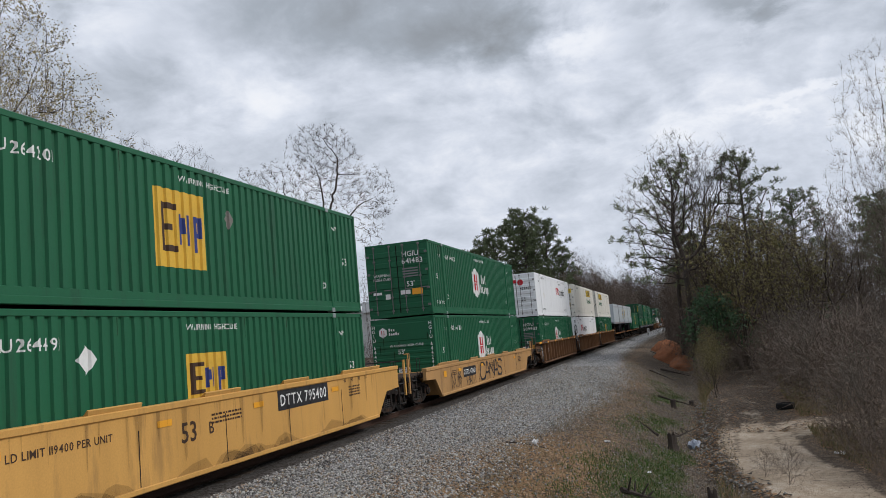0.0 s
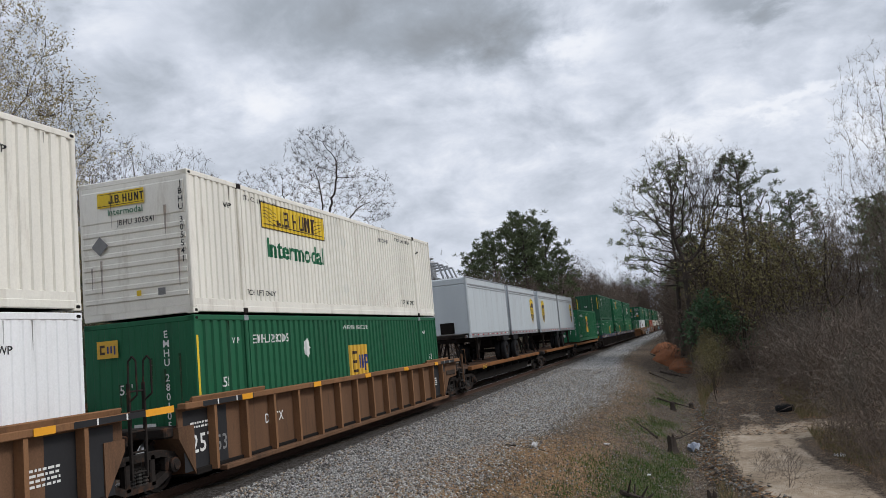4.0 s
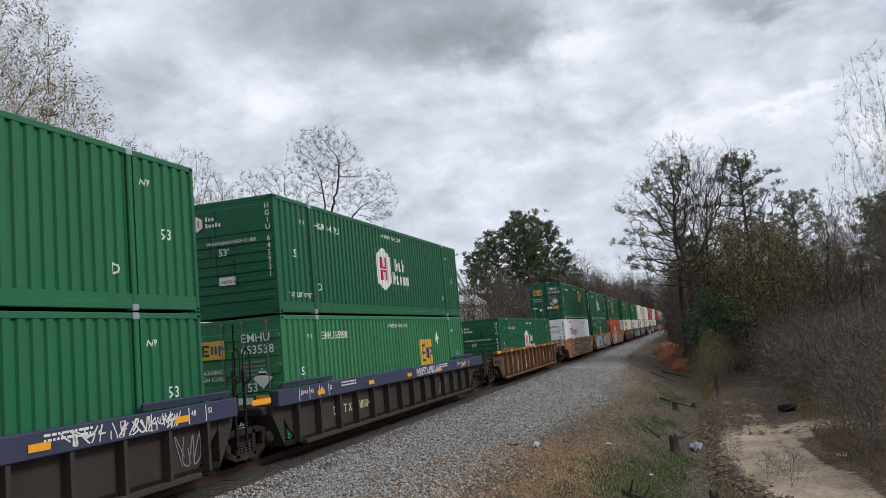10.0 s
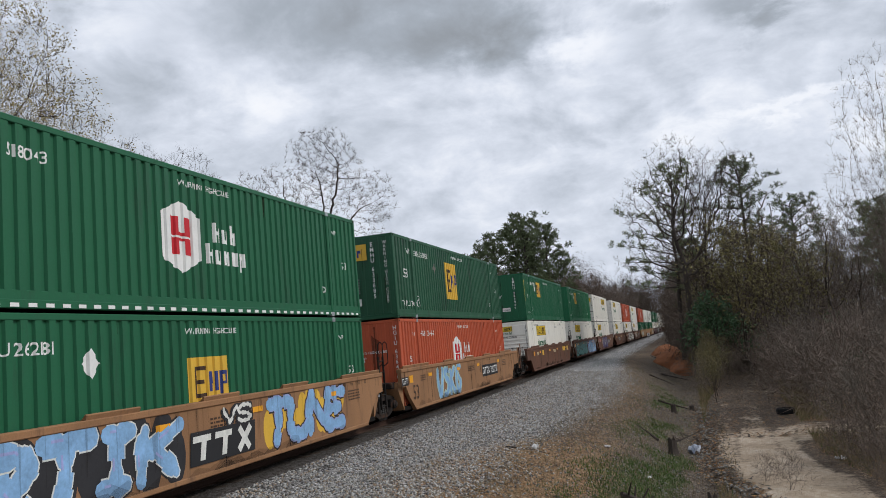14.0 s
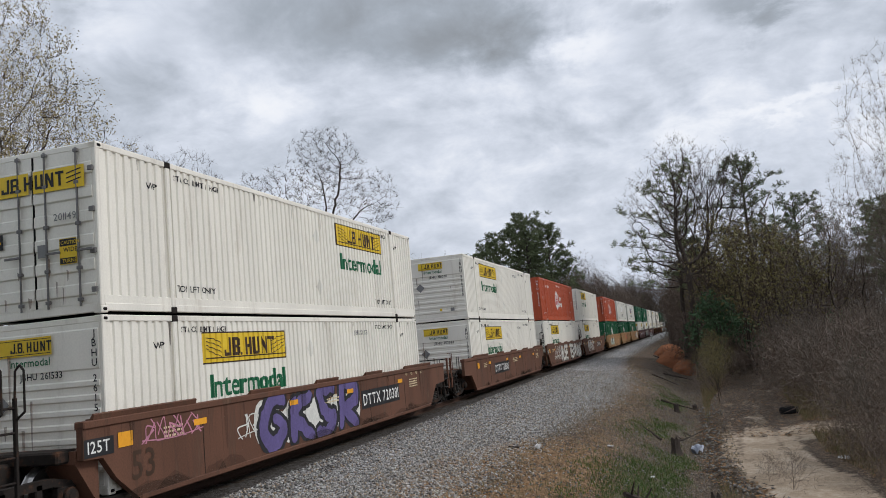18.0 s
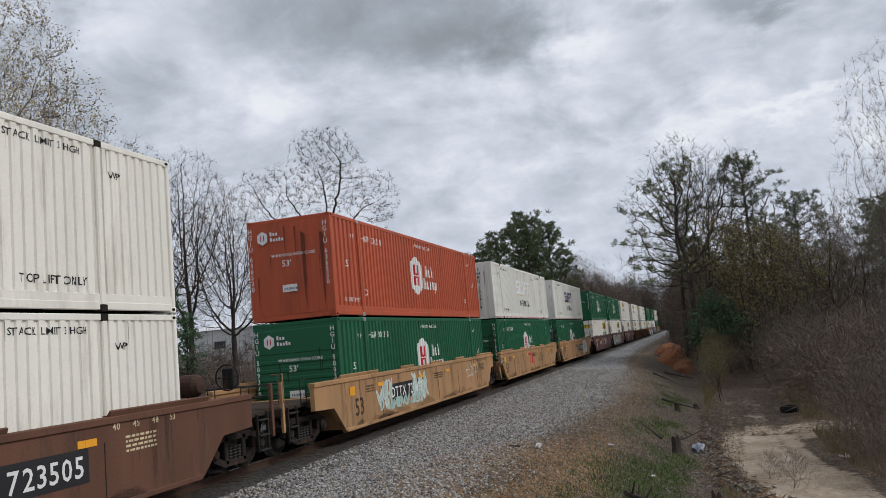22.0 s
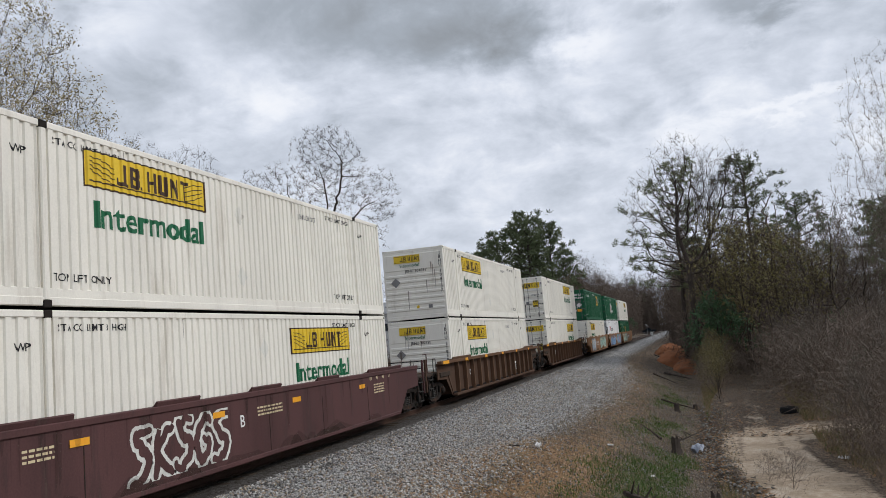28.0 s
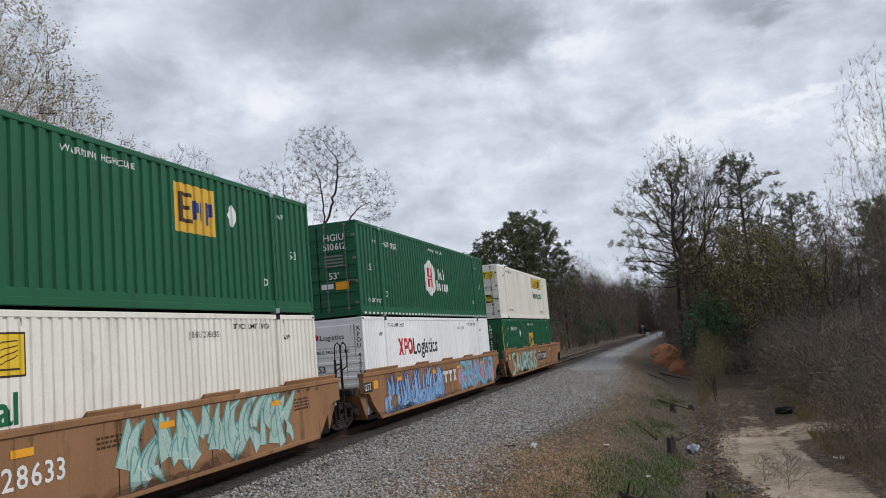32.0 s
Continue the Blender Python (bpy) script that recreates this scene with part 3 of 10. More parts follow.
def rect(x0, y0, x1, y1, lean=0.0):
    return [[(x0, y0), (x1, y0), (x1 + lean * (y1 - y0), y1), (x0 + lean * (y1 - y0), y1)]]


def moved(polys, dx, dy):
    return [[(x + dx, y + dy) for x, y in p] for p in polys]


def disc(cx, cy, rx, ry, n=20, a0=0.0):
    return [[(cx + rx * math.cos(a0 + 2 * math.pi * k / n), cy + ry * math.sin(a0 + 2 * math.pi * k / n)) for k in range(n)]]


def stroke(pts, w):
    """A painted line of width w along points, with round joints."""
    out = []
    for (x0, y0), (x1, y1) in zip(pts, pts[1:]):
        d = math.hypot(x1 - x0, y1 - y0) or 1
        nx, ny = -(y1 - y0) / d * w / 2, (x1 - x0) / d * w / 2
        out.append([(x0 - nx, y0 - ny), (x1 - nx, y1 - ny), (x1 + nx, y1 + ny), (x0 + nx, y0 + ny)])
    return out


def cut(poly, a, b):
    """The part of a polygon with a <= x <= b."""
    for lim, sg in ((a, 1), (b, -1)):
        out = []
        for p, q in zip(poly, poly[1:] + poly[:1]):
            dp, dq = sg * (p[0] - lim), sg * (q[0] - lim)
            if dp >= 0:
                out.append(p)
            if dp * dq < 0:
                t = dp / (dp - dq)
                out.append((lim, p[1] + t * (q[1] - p[1])))
        poly = out
        if len(poly) < 3:
            return None
    return poly


def on_side(polys, y, z, prof, x, lift=0.004):
    """Lays flat polygons on the near side of a thing: along y, up z, at distance x plus the sheet's profile."""
    s = Shape()
    for i, p in enumerate(polys):
        own = lift + 0.0001 * (i % 29)
        p = [(u + y, v) for u, v in p]
        lo, hi = min(q[0] for q in p), max(q[0] for q in p)
        if prof is None:
            pieces = [(p, None)]
        else:
            br = [lo - 1] + [b for b, _ in prof if lo < b < hi] + [hi + 1]
            pieces = [(cut(p, a, b), 1) for a, b in zip(br, br[1:])]
        for c, _ in pieces:
            if not c:
                continue
            s.add([(x + own + (depth(prof, u, c) if prof else 0), u, v + z) for u, v in c], [tuple(range(len(c)))])
    return s


def depth(prof, u, piece):
    """The profile's height at u, taken on the slope on which the piece lies."""
    mid = sum(q[0] for q in piece) / len(piece)
    for (a, da), (b, db) in zip(prof, prof[1:]):
        if a <= mid <= b:
            return da + (db - da) * (u - a) / (b - a) if b > a else da
    return 0.0


def on_end(polys, x, z, y, lift=0.004):
    """Lays flat polygons on the end wall that faces -y."""
    s = Shape()
    for i, p in enumerate(polys):
        s.add([(u + x, y - lift - 0.0001 * (i % 29), v + z) for u, v in p], [tuple(range(len(p)))])
    return s

# ---- the ground: track bed, bank, dirt road, woods floor ----
def bend(y):
    """The track runs straight, then swings very gently to the right far off."""
    return 3.0e-5 * max(0.0, y - 80.0) ** 2


def step(a, b, v):
    t = np.clip((v - a) / (b - a), 0, 1)
    return t * t * (3 - 2 * t)


ROAD_MID = [(-40, 15.5), (10, 13.9), (20, 13.6), (24, 13.0), (27, 12.6), (30, 12.3), (34, 12.5), (40, 12.8), (50, 13.2), (64, 14.5), (86, 15.4), (100, 17.5), (150, 22), (2000, 60)]


def road_mid(y):
    return np.interp(y, [p[0] for p in ROAD_MID], [p[1] for p in ROAD_MID])


def rough(x, y):
    return (np.sin(x * 1.7 + 3 * np.sin(y * 0.31)) * np.sin(y * 1.3 + 2 * np.sin(x * 0.43)) * 0.5 + np.sin(x * 4.1 + y * 2.3 + 2 * np.sin(y * 0.9)) * np.sin(y * 3.7 - x * 1.1) * 0.3
            + np.sin(x * 9.3 - y * 5.1) * np.sin(y * 8.7 + x * 3.3) * 0.2)


def height(x, y):
    """Height of the ground at arrays x and y."""
    xc = x - 3.0e-5 * np.maximum(0, y - 80) ** 2
    z = np.full_like(x, -0.17)
    z = z - 0.33 * step(1.75, 3.0, xc)
    z = z - 0.12 * step(3.0, 6.2, xc)
    drop = 1.75 - 1.15 * step(60, 130, y)
    z = z - drop * step(5.6, 10.4, xc) - 0.16 * np.exp(-((xc - 10.6) / 0.45) ** 2) * step(16, 20, y) * (1 - step(45, 60, y))
    # the dirt road lies flat; beyond it the woods floor climbs a little
    z = z + 0.9 * step(16, 45, x) + 2.5 * step(45, 200, x)
    # the knoll on which the camera stands
    z = z + 2.45 * np.exp(-(((x - 11.4) / 4.2) ** 2 + ((y + 2.5) / 5.0) ** 2))
    # far side of the track
    z = z - 0.35 * step(-1.75, -3.0, xc) * 1.0
    z = z - 0.25 * step(-3.5, -5.5, xc) + 1.1 * step(-6.5, -12, xc) * step(50, 110, y) + 0.4 * step(-8, -30, xc)
    # level crossing road far down the line
    z = np.where((np.abs(y - 312) < 6) & (xc > 2), np.maximum(z, -0.75), z)
    amp = 0.05 * step(5.5, 7.0, np.abs(xc)) + 0.015
    return z + rough(x, y) * amp


def zones(x, y):
    """Cover of the ground: gravel, grass, sand, dead leaves."""
    xc = x - 3.0e-5 * np.maximum(0, y - 80) ** 2
    gravel = 1.08 - step(4.7, 7.4, np.abs(xc) - 0.9 * step(24, 40, y) + 2.6 * step(46, 85, y)) * 1.08 + 0.10 * rough(x * 0.35, y * 0.22)
    gravel = np.where(xc < -3.0, gravel * (1 - step(-3.0, -4.5, xc)), gravel)
    # a brown fan of dead leaves spreads over the gravel close by
    fan = step(-1.4, 1.6, 20.9 + 1.05 * (xc - 4.3) - y + 0.8 * rough(x * 0.6, y * 0.5)) * step(3.2, 5.4, xc) * (1 - step(7.2, 8.3, xc))
    leaves = np.clip((0.74 + 0.22 * rough(x * 0.9, y * 0.7)) * fan + (0.34 + 0.16 * rough(x * 0.7, y * 0.4)) * np.exp(-(((xc - 7.4 + 1.6 * step(40, 70, y)) / 1.1) ** 2)) * (1 - 0.5 * step(60, 110, y)), 0, 1)
    leaves = np.maximum(leaves, (0.40 + 0.2 * rough(x * 0.8, y * 0.6)) * step(11.2, 12.2, xc))
    xw = xc + 0.7 * rough(x * 0.4 + 5, y * 0.35)
    g = np.exp(-((xw - 8.9) / 1.7) ** 2) * (0.74 - 0.30 * step(28, 42, y)) * (1 - step(50, 75, y))
    g = g + 0.50 * rough(x * 0.5 + 3, y * 0.28) * np.exp(-((xc - 9.0) / 2.0) ** 2) + 0.24 * rough(x * 1.1, y * 0.8) * np.exp(-((xc - 9.0) / 2.0) ** 2)
    g = (g - 0.04) * (1 - step(10.0, 11.0, xw))
    rd = x - road_mid(y)
    near = 1 - 0.8 * step(34, 39, y + 2.6 * rough(x * 0.6, y * 0.4)) - 0.2 * step(40, 50, y)
    sand = (1 - step(0.95, 1.75, np.abs(rd + 0.40 * rough(x * 0.5, y * 0.45)))) * (0.30 + 0.70 * near)
    br = np.exp(-((y - 34.8 - 0.10 * (x - 14) + 0.7 * rough(x * 0.5, y * 0.3)) / 2.3) ** 2) * step(12.0, 13.5, x) * (1 - step(24, 40, x)) * 0.95
    sand = np.maximum(sand, br) + 0.14 * rough(x * 0.7, y * 0.5)
    # two dark wheel ruts
    sand = sand - 0.42 * (np.exp(-((rd - 0.75) / 0.22) ** 2) + np.exp(-((rd + 0.65) / 0.22) ** 2)) * (0.35 + 0.65 * step(26, 31, y))
    sand = sand * (rd > -2.2)
    leaves = leaves * (1 - np.clip(1.6 * sand, 0, 1)) * (1 - 0.8 * (1 - step(1.3, 2.2, np.abs(rd))))
    far = np.exp(-(((x - 24) / 5) ** 2 + ((y - 118) / 9) ** 2)) * 0.95
    sand = np.maximum(sand, far)
    return np.stack([np.clip(gravel, 0, 1.1), np.clip(g, 0, 1), np.clip(sand, 0, 1), np.clip(leaves, 0, 1)], axis=-1)


def steps(*runs):
    out = []
    for a, b, n in runs:
        out.append(np.linspace(a, b, n, endpoint=False))
    return np.concatenate(out + [np.array([runs[-1][1]])])


gx = steps((-1500, -200, 8), (-200, -40, 20), (-40, -6, 30), (-6, 2.5, 18), (2.5, 16, 76), (16, 30, 36), (30, 120, 22), (120, 1500, 8))
gy = steps((-600, -30, 8), (-30, 8, 26), (8, 50, 150), (50, 130, 120), (130, 340, 60), (340, 2500, 12))
GX, GY = np.meshgrid(gx, gy)
GZ = height(GX, GY)
nx, ny = len(gx), len(gy)
ii = (np.arange(ny - 1)[:, None] * nx + np.arange(nx - 1)[None, :]).ravel()
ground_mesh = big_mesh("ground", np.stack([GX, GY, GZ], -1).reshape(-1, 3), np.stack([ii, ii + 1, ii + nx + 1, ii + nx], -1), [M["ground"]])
lay = ground_mesh.color_attributes.new("zone", "FLOAT_COLOR", "POINT")
lay.data.foreach_set("color", zones(GX, GY).astype(np.float32).ravel())
for p in ground_mesh.polygons:
    p.use_smooth = True
ground = tagged(new("ground", ground_mesh), "gravel track bed, leafy grass bank, sandy dirt road and woods floor", "ground", kind="structure")


def z_at(x, y):
    return float(height(np.array([float(x)]), np.array([float(y)]))[0])


# ---- the track: rails with heads, ties ----
def rail(x, label):
    ob = tagged(new("rail"), label, "rail", "rails of the track", "structure")
    foot = [(-0.07, -0.17), (0.07, -0.17), (0.07, -0.158), (0.012, -0.135), (0.012, -0.05), (0.034, -0.04), (0.034, -0.006), (-0.034, -0.006), (-0.034, -0.04), (-0.012, -0.05), (-0.012, -0.135), (-0.07, -0.158)]
    head = [(-0.033, -0.008), (0.033, -0.008), (0.028, 0.0), (-0.028, 0.0)]
    for name, prof, mat in (("web", foot, M["rail"]), ("rail_head", head, M["railhead"])):
        s = Shape()
        ys = [-60, 80, 100, 120, 140, 160, 180, 200, 225, 250, 275, 300, 330, 360, 400, 450]
        n = len(prof)
        vs = [(x + bend(y) + px, y, pz) for y in ys for px, pz in prof]
        fs = [(i * n + k, i * n + (k + 1) % n, (i + 1) * n + (k + 1) % n, (i + 1) * n + k) for i in range(len(ys) - 1) for k in range(n)]
        s.add(vs, fs)
        part(name, s, mat, ob)
    return ob


rail(0.752, "rust-brown steel rail with a bright worn head")
rail(-0.752, "rust-brown steel rail with a bright worn head")
tie_mesh = Shape().box(-1.3, -0.115, -0.34, 1.3, 0.115, -0.165, 0.012).mesh("tie", M["tie"])
track_bed = tagged(new("track_ties"), "dark creosoted timber ties bedded in grey ballast", "railway ties", kind="structure")
for k in range(296):
    y = -8 + 0.54 * k
    t = part("tie", tie_mesh, None, track_bed, at=(bend(y) + random.uniform(-0.03, 0.03), y, random.uniform(-0.008, 0.004)))
    t.rotation_euler = (0, 0, random.uniform(-0.012, 0.012))
rest = Shape()
for k in range(296, 700):
    y = -8 + 0.54 * k
    rest.box(bend(y) - 1.3, y - 0.115, -0.34, bend(y) + 1.3, y + 0.115, -0.165, 0.01)
part("far_ties", rest, M["tie"], track_bed, kind="stuff")

# ---- the train: containers ----
LEN, HALF, HIGH, POST = 16.15, 1.295, 2.90, 1.98
MOVING = []          # (thing, its place along the train at 0 s)
CACHE = {}


def side_profile(pitch=0.285, deep=0.036):
    """Breaks of the corrugated side sheet: (y, depth below the rails)."""
    out = []
    for a, b in ((0.09, POST - 0.12), (POST + 0.12, LEN - POST - 0.12), (LEN - POST + 0.12, LEN - 0.09)):
        n = max(2, round((b - a) / pitch))
        w = (b - a) / n
        for k in range(n):
            y = a + k * w
            out += [(y, -0.010), (y + 0.50 * w, -0.010), (y + 0.60 * w, -0.010 - deep), (y + 0.90 * w, -0.010 - deep)]
        out += [(b, -0.010), (b + 0.012, -0.012 - deep)]
        out += [(b + 0.228, -0.012 - deep)] if b < LEN - 1 else []
    return out


PROFILES = {"steel": side_profile(0.278, 0.045), "white": side_profile(0.215, 0.030), "fine": side_profile(0.215, 0.014)}
FINE = set()          # names of the nearly flat-sided containers


def side_wall(prof, z0, z1):
    s = Shape()
    n = len(prof)
    vs = [(HALF + d, y, z0) for y, d in prof] + [(HALF + d, y, z1) for y, d in prof] + [(HALF - 0.08, y, z0) for y, d in prof] + [(HALF - 0.08, y, z1) for y, d in prof]
    fs = [(k, k + 1, n + k + 1, n + k) for k in range(n - 1)] + [(2 * n + k + 1, 2 * n + k, 3 * n + k, 3 * n + k + 1) for k in range(n - 1)]
    return s.add(vs, fs)


def shared(key, make):
    if key not in CACHE:
        CACHE[key] = make()
    return CACHE[key]


def pressed(ribs, lo=0.17, hi=2.79):
    """Outline of a sheet with pressed ribs. ribs: where each begins, its width, its height."""
    out = [(0.03, lo), (-0.02, lo)]
    for z, w, d in ribs:
        out += [(-0.02, z), (-0.02 - d, z + 0.025), (-0.02 - d, z + w - 0.025), (-0.02, z + w)]
    return out + [(-0.02, hi), (0.03, hi)]


def door_end(ob, col, y0, facing, bare=False):
    """Two doors with ribs, hinges and locking bars on the end at y0; facing -1 looks back along the train."""
    def leaf():
        return Shape().prism(pressed([(0.30 + k * 0.41, 0.22, 0.028) for k in range(6)]), 0, 0.02, 1.215).mesh("door", M[col])

    def lock():
        s = Shape().tube((0, 0, 0.14), (0, 0, 2.83), 0.018, n=6)
        for z in (0.22, 0.75, 1.5, 2.2, 2.75):
            s.box(-0.05, -0.02, z, 0.05, 0.025, z + 0.06, 0.008)
        s.box(-0.01, -0.045, 1.05, 0.30, -0.02, 1.09, 0.006)
        return s.mesh("locking_bar", M["bar"])

    def hinge():
        return Shape().box(-0.06, -0.03, 0, 0.05, 0.03, 0.09, 0.01).mesh("hinge", M["bar"])
    part("door_gasket", shared("gasket", lambda: Shape().box(-0.022, -0.026, 0.17, 0.022, 0.02, 2.79, 0.004).box(-1.235, -0.012, 0.15, -1.212, 0.02, 2.8, 0.004).box(1.212, -0.012, 0.15, 1.235, 0.02, 2.8, 0.004).mesh("door_gasket", M["void"])), None, ob, "black rubber door seal", (0, y0, 0)).scale = (1, -facing, 1)
    for sg in (-1, 1):
        d = part("door", shared(("leaf", col), leaf), None, ob, at=(0, y0, 0))
        d.scale = (sg, -facing, 1)
        for x in (0.28, 0.93) if facing < 0 else ():
            part("locking_bar", shared("lock", lock), None, d, at=(x, -0.065, 0))
        for z in (0.35, 1.0, 1.7, 2.4) if facing < 0 else ():
            part("hinge", shared("hinge", hinge), None, d, at=(1.20, -0.03, z))


def ribbed_end(ob, col, y0, facing):
    def wall():
        ribs = [(0.36 + k * 0.23, 0.12, 0.03) for k in range(7)] + [(2.02, 0.68, 0.02)]
        return Shape().prism(pressed(ribs), 0, -1.215, 1.215).mesh("end_wall", M[col])
    w = part("end_wall", shared(("ribbed", col), wall), None, ob, at=(0, y0, 0))
    w.scale = (1, -facing, 1)


def plain_end(ob, col, y0, facing):
    def wall():
        flutes = [(-1.10 + k * 0.29, 0.16, 0.016) for k in range(8)]
        poly = [(u, v) for v, u in pressed(flutes, -1.215, 1.215)]
        return Shape().prism(poly, 2, 0.17, 2.79).mesh("end_wall", M[col])
    w = part("end_wall", shared(("plain", col), wall), None, ob, at=(0, y0, 0))
    w.scale = (1, -facing, 1)


def mark(ob, polys, y, z, mat, name="lettering", label="", kind="steel", layer=1):
    """Paints polygons on the near side wall of a container, following its corrugations."""
    return part(name, on_side(polys, y, z, PROFILES["fine" if ob.name in FINE else kind], HALF, 0.0035 * layer), M[mat], ob, label)


def end_mark(ob, polys, x, z, mat, name="lettering", label="", layer=1):
    return part(name, on_end(polys, x, z, -0.052, 0.004 * layer), M[mat], ob, label)


# -- painted emblems, as plain shapes --
def emblem_square(ob, y, z, w, h, kind="steel"):
    """A gold square with a brown and a blue block shape."""
    mark(ob, rect(0, 0, w, h), y, z, "mark_gold", "emblem_panel", "gold painted emblem panel", kind)
    b = rect(0.12 * w, 0.2 * h, 0.2 * w, 0.82 * h) + rect(0.2 * w, 0.74 * h, 0.42 * w, 0.82 * h) + rect(0.2 * w, 0.47 * h, 0.36 * w, 0.55 * h) + rect(0.2 * w, 0.2 * h, 0.42 * w, 0.28 * h)
    mark(ob, b, y, z, "mark_brown", "emblem_shape", "brown bars", kind, 2)
    c = rect(0.46 * w, 0.3 * h, 0.53 * w, 0.7 * h) + rect(0.53 * w, 0.45 * h, 0.60 * w, 0.66 * h, -0.1) + rect(0.62 * w, 0.3 * h, 0.69 * w, 0.7 * h) + rect(0.76 * w, 0.22 * h, 0.82 * w, 0.7 * h) + rect(0.82 * w, 0.62 * h, 0.94 * w, 0.7 * h) + rect(0.88 * w, 0.45 * h, 0.94 * w, 0.62 * h) + rect(0.82 * w, 0.42 * h, 0.94 * w, 0.48 * h)
    mark(ob, c, y, z, "mark_blue", "emblem_shape", "blue bars", kind, 2)


def emblem_hex(ob, y, z, kind="steel", bars="mark_red", ink="mark_white", house=False):
    """A white upright hexagon with coloured bars, and two rows of letter blocks beside it."""
    w, h = 1.29, 1.44
    z = z - 0.17
    mark(ob, [[(0, 0.2 * h), (0.5 * w, 0), (w, 0.2 * h), (w, 0.8 * h), (0.5 * w, h), (0, 0.8 * h)]], y, z, ink, "emblem_hexagon", "white hexagon", kind)
    b = []
    for x in (0.23, 0.57):
        b += rect(x * w, 0.25 * h, (x + 0.19) * w, 0.48 * h) + rect(x * w, 0.51 * h, (x + 0.19) * w, 0.77 * h)
    b += rect(0.42 * w, 0.44 * h, 0.57 * w, 0.48 * h) + rect(0.42 * w, 0.51 * h, 0.57 * w, 0.56 * h)
    mark(ob, b, y, z, bars, "emblem_shape", "", kind, 2)
    q = []
    for row, (n, zz, step_) in enumerate(((3, 0.72, 0.31), (5, 0.26, 0.31))):
        for k in range(n):
            x0 = (1.80 if row == 0 else 1.52) + k * step_
            tall = 0.42 if k == 0 or (row == 0 and k == 2) else 0.30
            lo = zz - (0.12 if row and k == n - 1 else 0)
            q += rect(x0, lo, x0 + 0.085, zz + tall) + rect(x0 + 0.155, zz, x0 + 0.24, zz + (0.30 if k != 2 or row else 0.28))
            q += rect(x0 + 0.08, zz, x0 + 0.16, zz + 0.08) if k % 2 else rect(x0 + 0.08, zz + 0.16, x0 + 0.16, zz + 0.24)
    mark(ob, q, y, z, ink, "emblem_lettering", "white letter blocks", kind)


def block_row(xs, z, w, h):
    """A row of six dark block shapes: a hook, a double bow, two posts with a bar, a cup, two posts with a slant, a post with a cap."""
    q, t = [], w * 0.30
    a, b, c, d, e, f = xs
    q += rect(a + w - t, z + 0.1 * h, a + w, z + h) + rect(a, z, a + w, z + 0.18 * h) + rect(a, z, a + t, z + 0.34 * h)
    q += rect(a + w + 0.05 * h, z, a + w + 0.2 * h, z + 0.15 * h)
    q += rect(b, z, b + t, z + h) + rect(b, z, b + w * 0.9, z + 0.17 * h) + rect(b, z + 0.42 * h, b + w * 0.9, z + 0.58 * h) + rect(b, z + 0.83 * h, b + w * 0.9, z + h) + rect(b + w - t, z + 0.08 * h, b + w, z + 0.46 * h) + rect(b + w - t, z + 0.54 * h, b + w, z + 0.92 * h)
    q += rect(b + w + 0.05 * h, z, b + w + 0.2 * h, z + 0.15 * h)
    q += rect(c, z, c + t, z + h) + rect(c + w - t, z, c + w, z + h) + rect(c, z + 0.42 * h, c + w, z + 0.58 * h)
    q += rect(d, z + 0.08 * h, d + t, z + h) + rect(d + w - t, z + 0.08 * h, d + w, z + h) + rect(d + 0.06 * w, z, d + 0.94 * w, z + 0.18 * h)
    q += rect(e, z, e + t, z + h) + rect(e + w - t, z, e + w, z + h) + [[(e, z + h), (e + t, z + h), (e + w, z), (e + w - t, z)]]
    q += rect(f + w * 0.5 - t * 0.5, z, f + w * 0.5 + t * 0.5, z + h) + rect(f, z + 0.82 * h, f + w, z + h)
    return q


def emblem_plate(ob, y, z, kind="white"):
    """A yellow plate with a dark rim, scroll shapes and dark letter blocks; a green word below."""
    w, h = 3.50, 0.64
    mark(ob, rect(0, 0, w, h), y, z, "mark_brown", "emblem_rim", "dark rim", kind, 1)
    mark(ob, rect(0.03, 0.03, w - 0.03, h - 0.03), y, z, "mark_yellow", "emblem_panel", "yellow painted plate", kind, 2)
    q = []
    q += block_row((0.78, 1.14, 1.62, 1.97, 2.32, 2.64), 0.14, 0.26, 0.38)
    for sx, sg in ((0.12, 1), (3.38, -1)):
        for k in range(4):
            q += stroke([(sx, 0.52 - 0.07 * k), (sx + sg * 0.30, 0.50 - 0.10 * k), (sx + sg * 0.60, 0.40 - 0.09 * k)], 0.016)
    q += rect(0.1, 0.10, w - 0.1, 0.125)
    mark(ob, q, y, z, "mark_brown", "emblem_shape", "dark letter blocks", kind, 3)
    word = text("Intermodal", 0.45, 0.10, 1.0)
    word = [q for t in word for q in (t, [(u + 0.035, v) for u, v in t])]
    wide = max(p[0] for t in word for p in t)
    mark(ob, [[(u * 3.15 / wide, v) for u, v in t] for t in word], y + 0.22, z - 0.66, "mark_green", "lettering", "green word", kind)


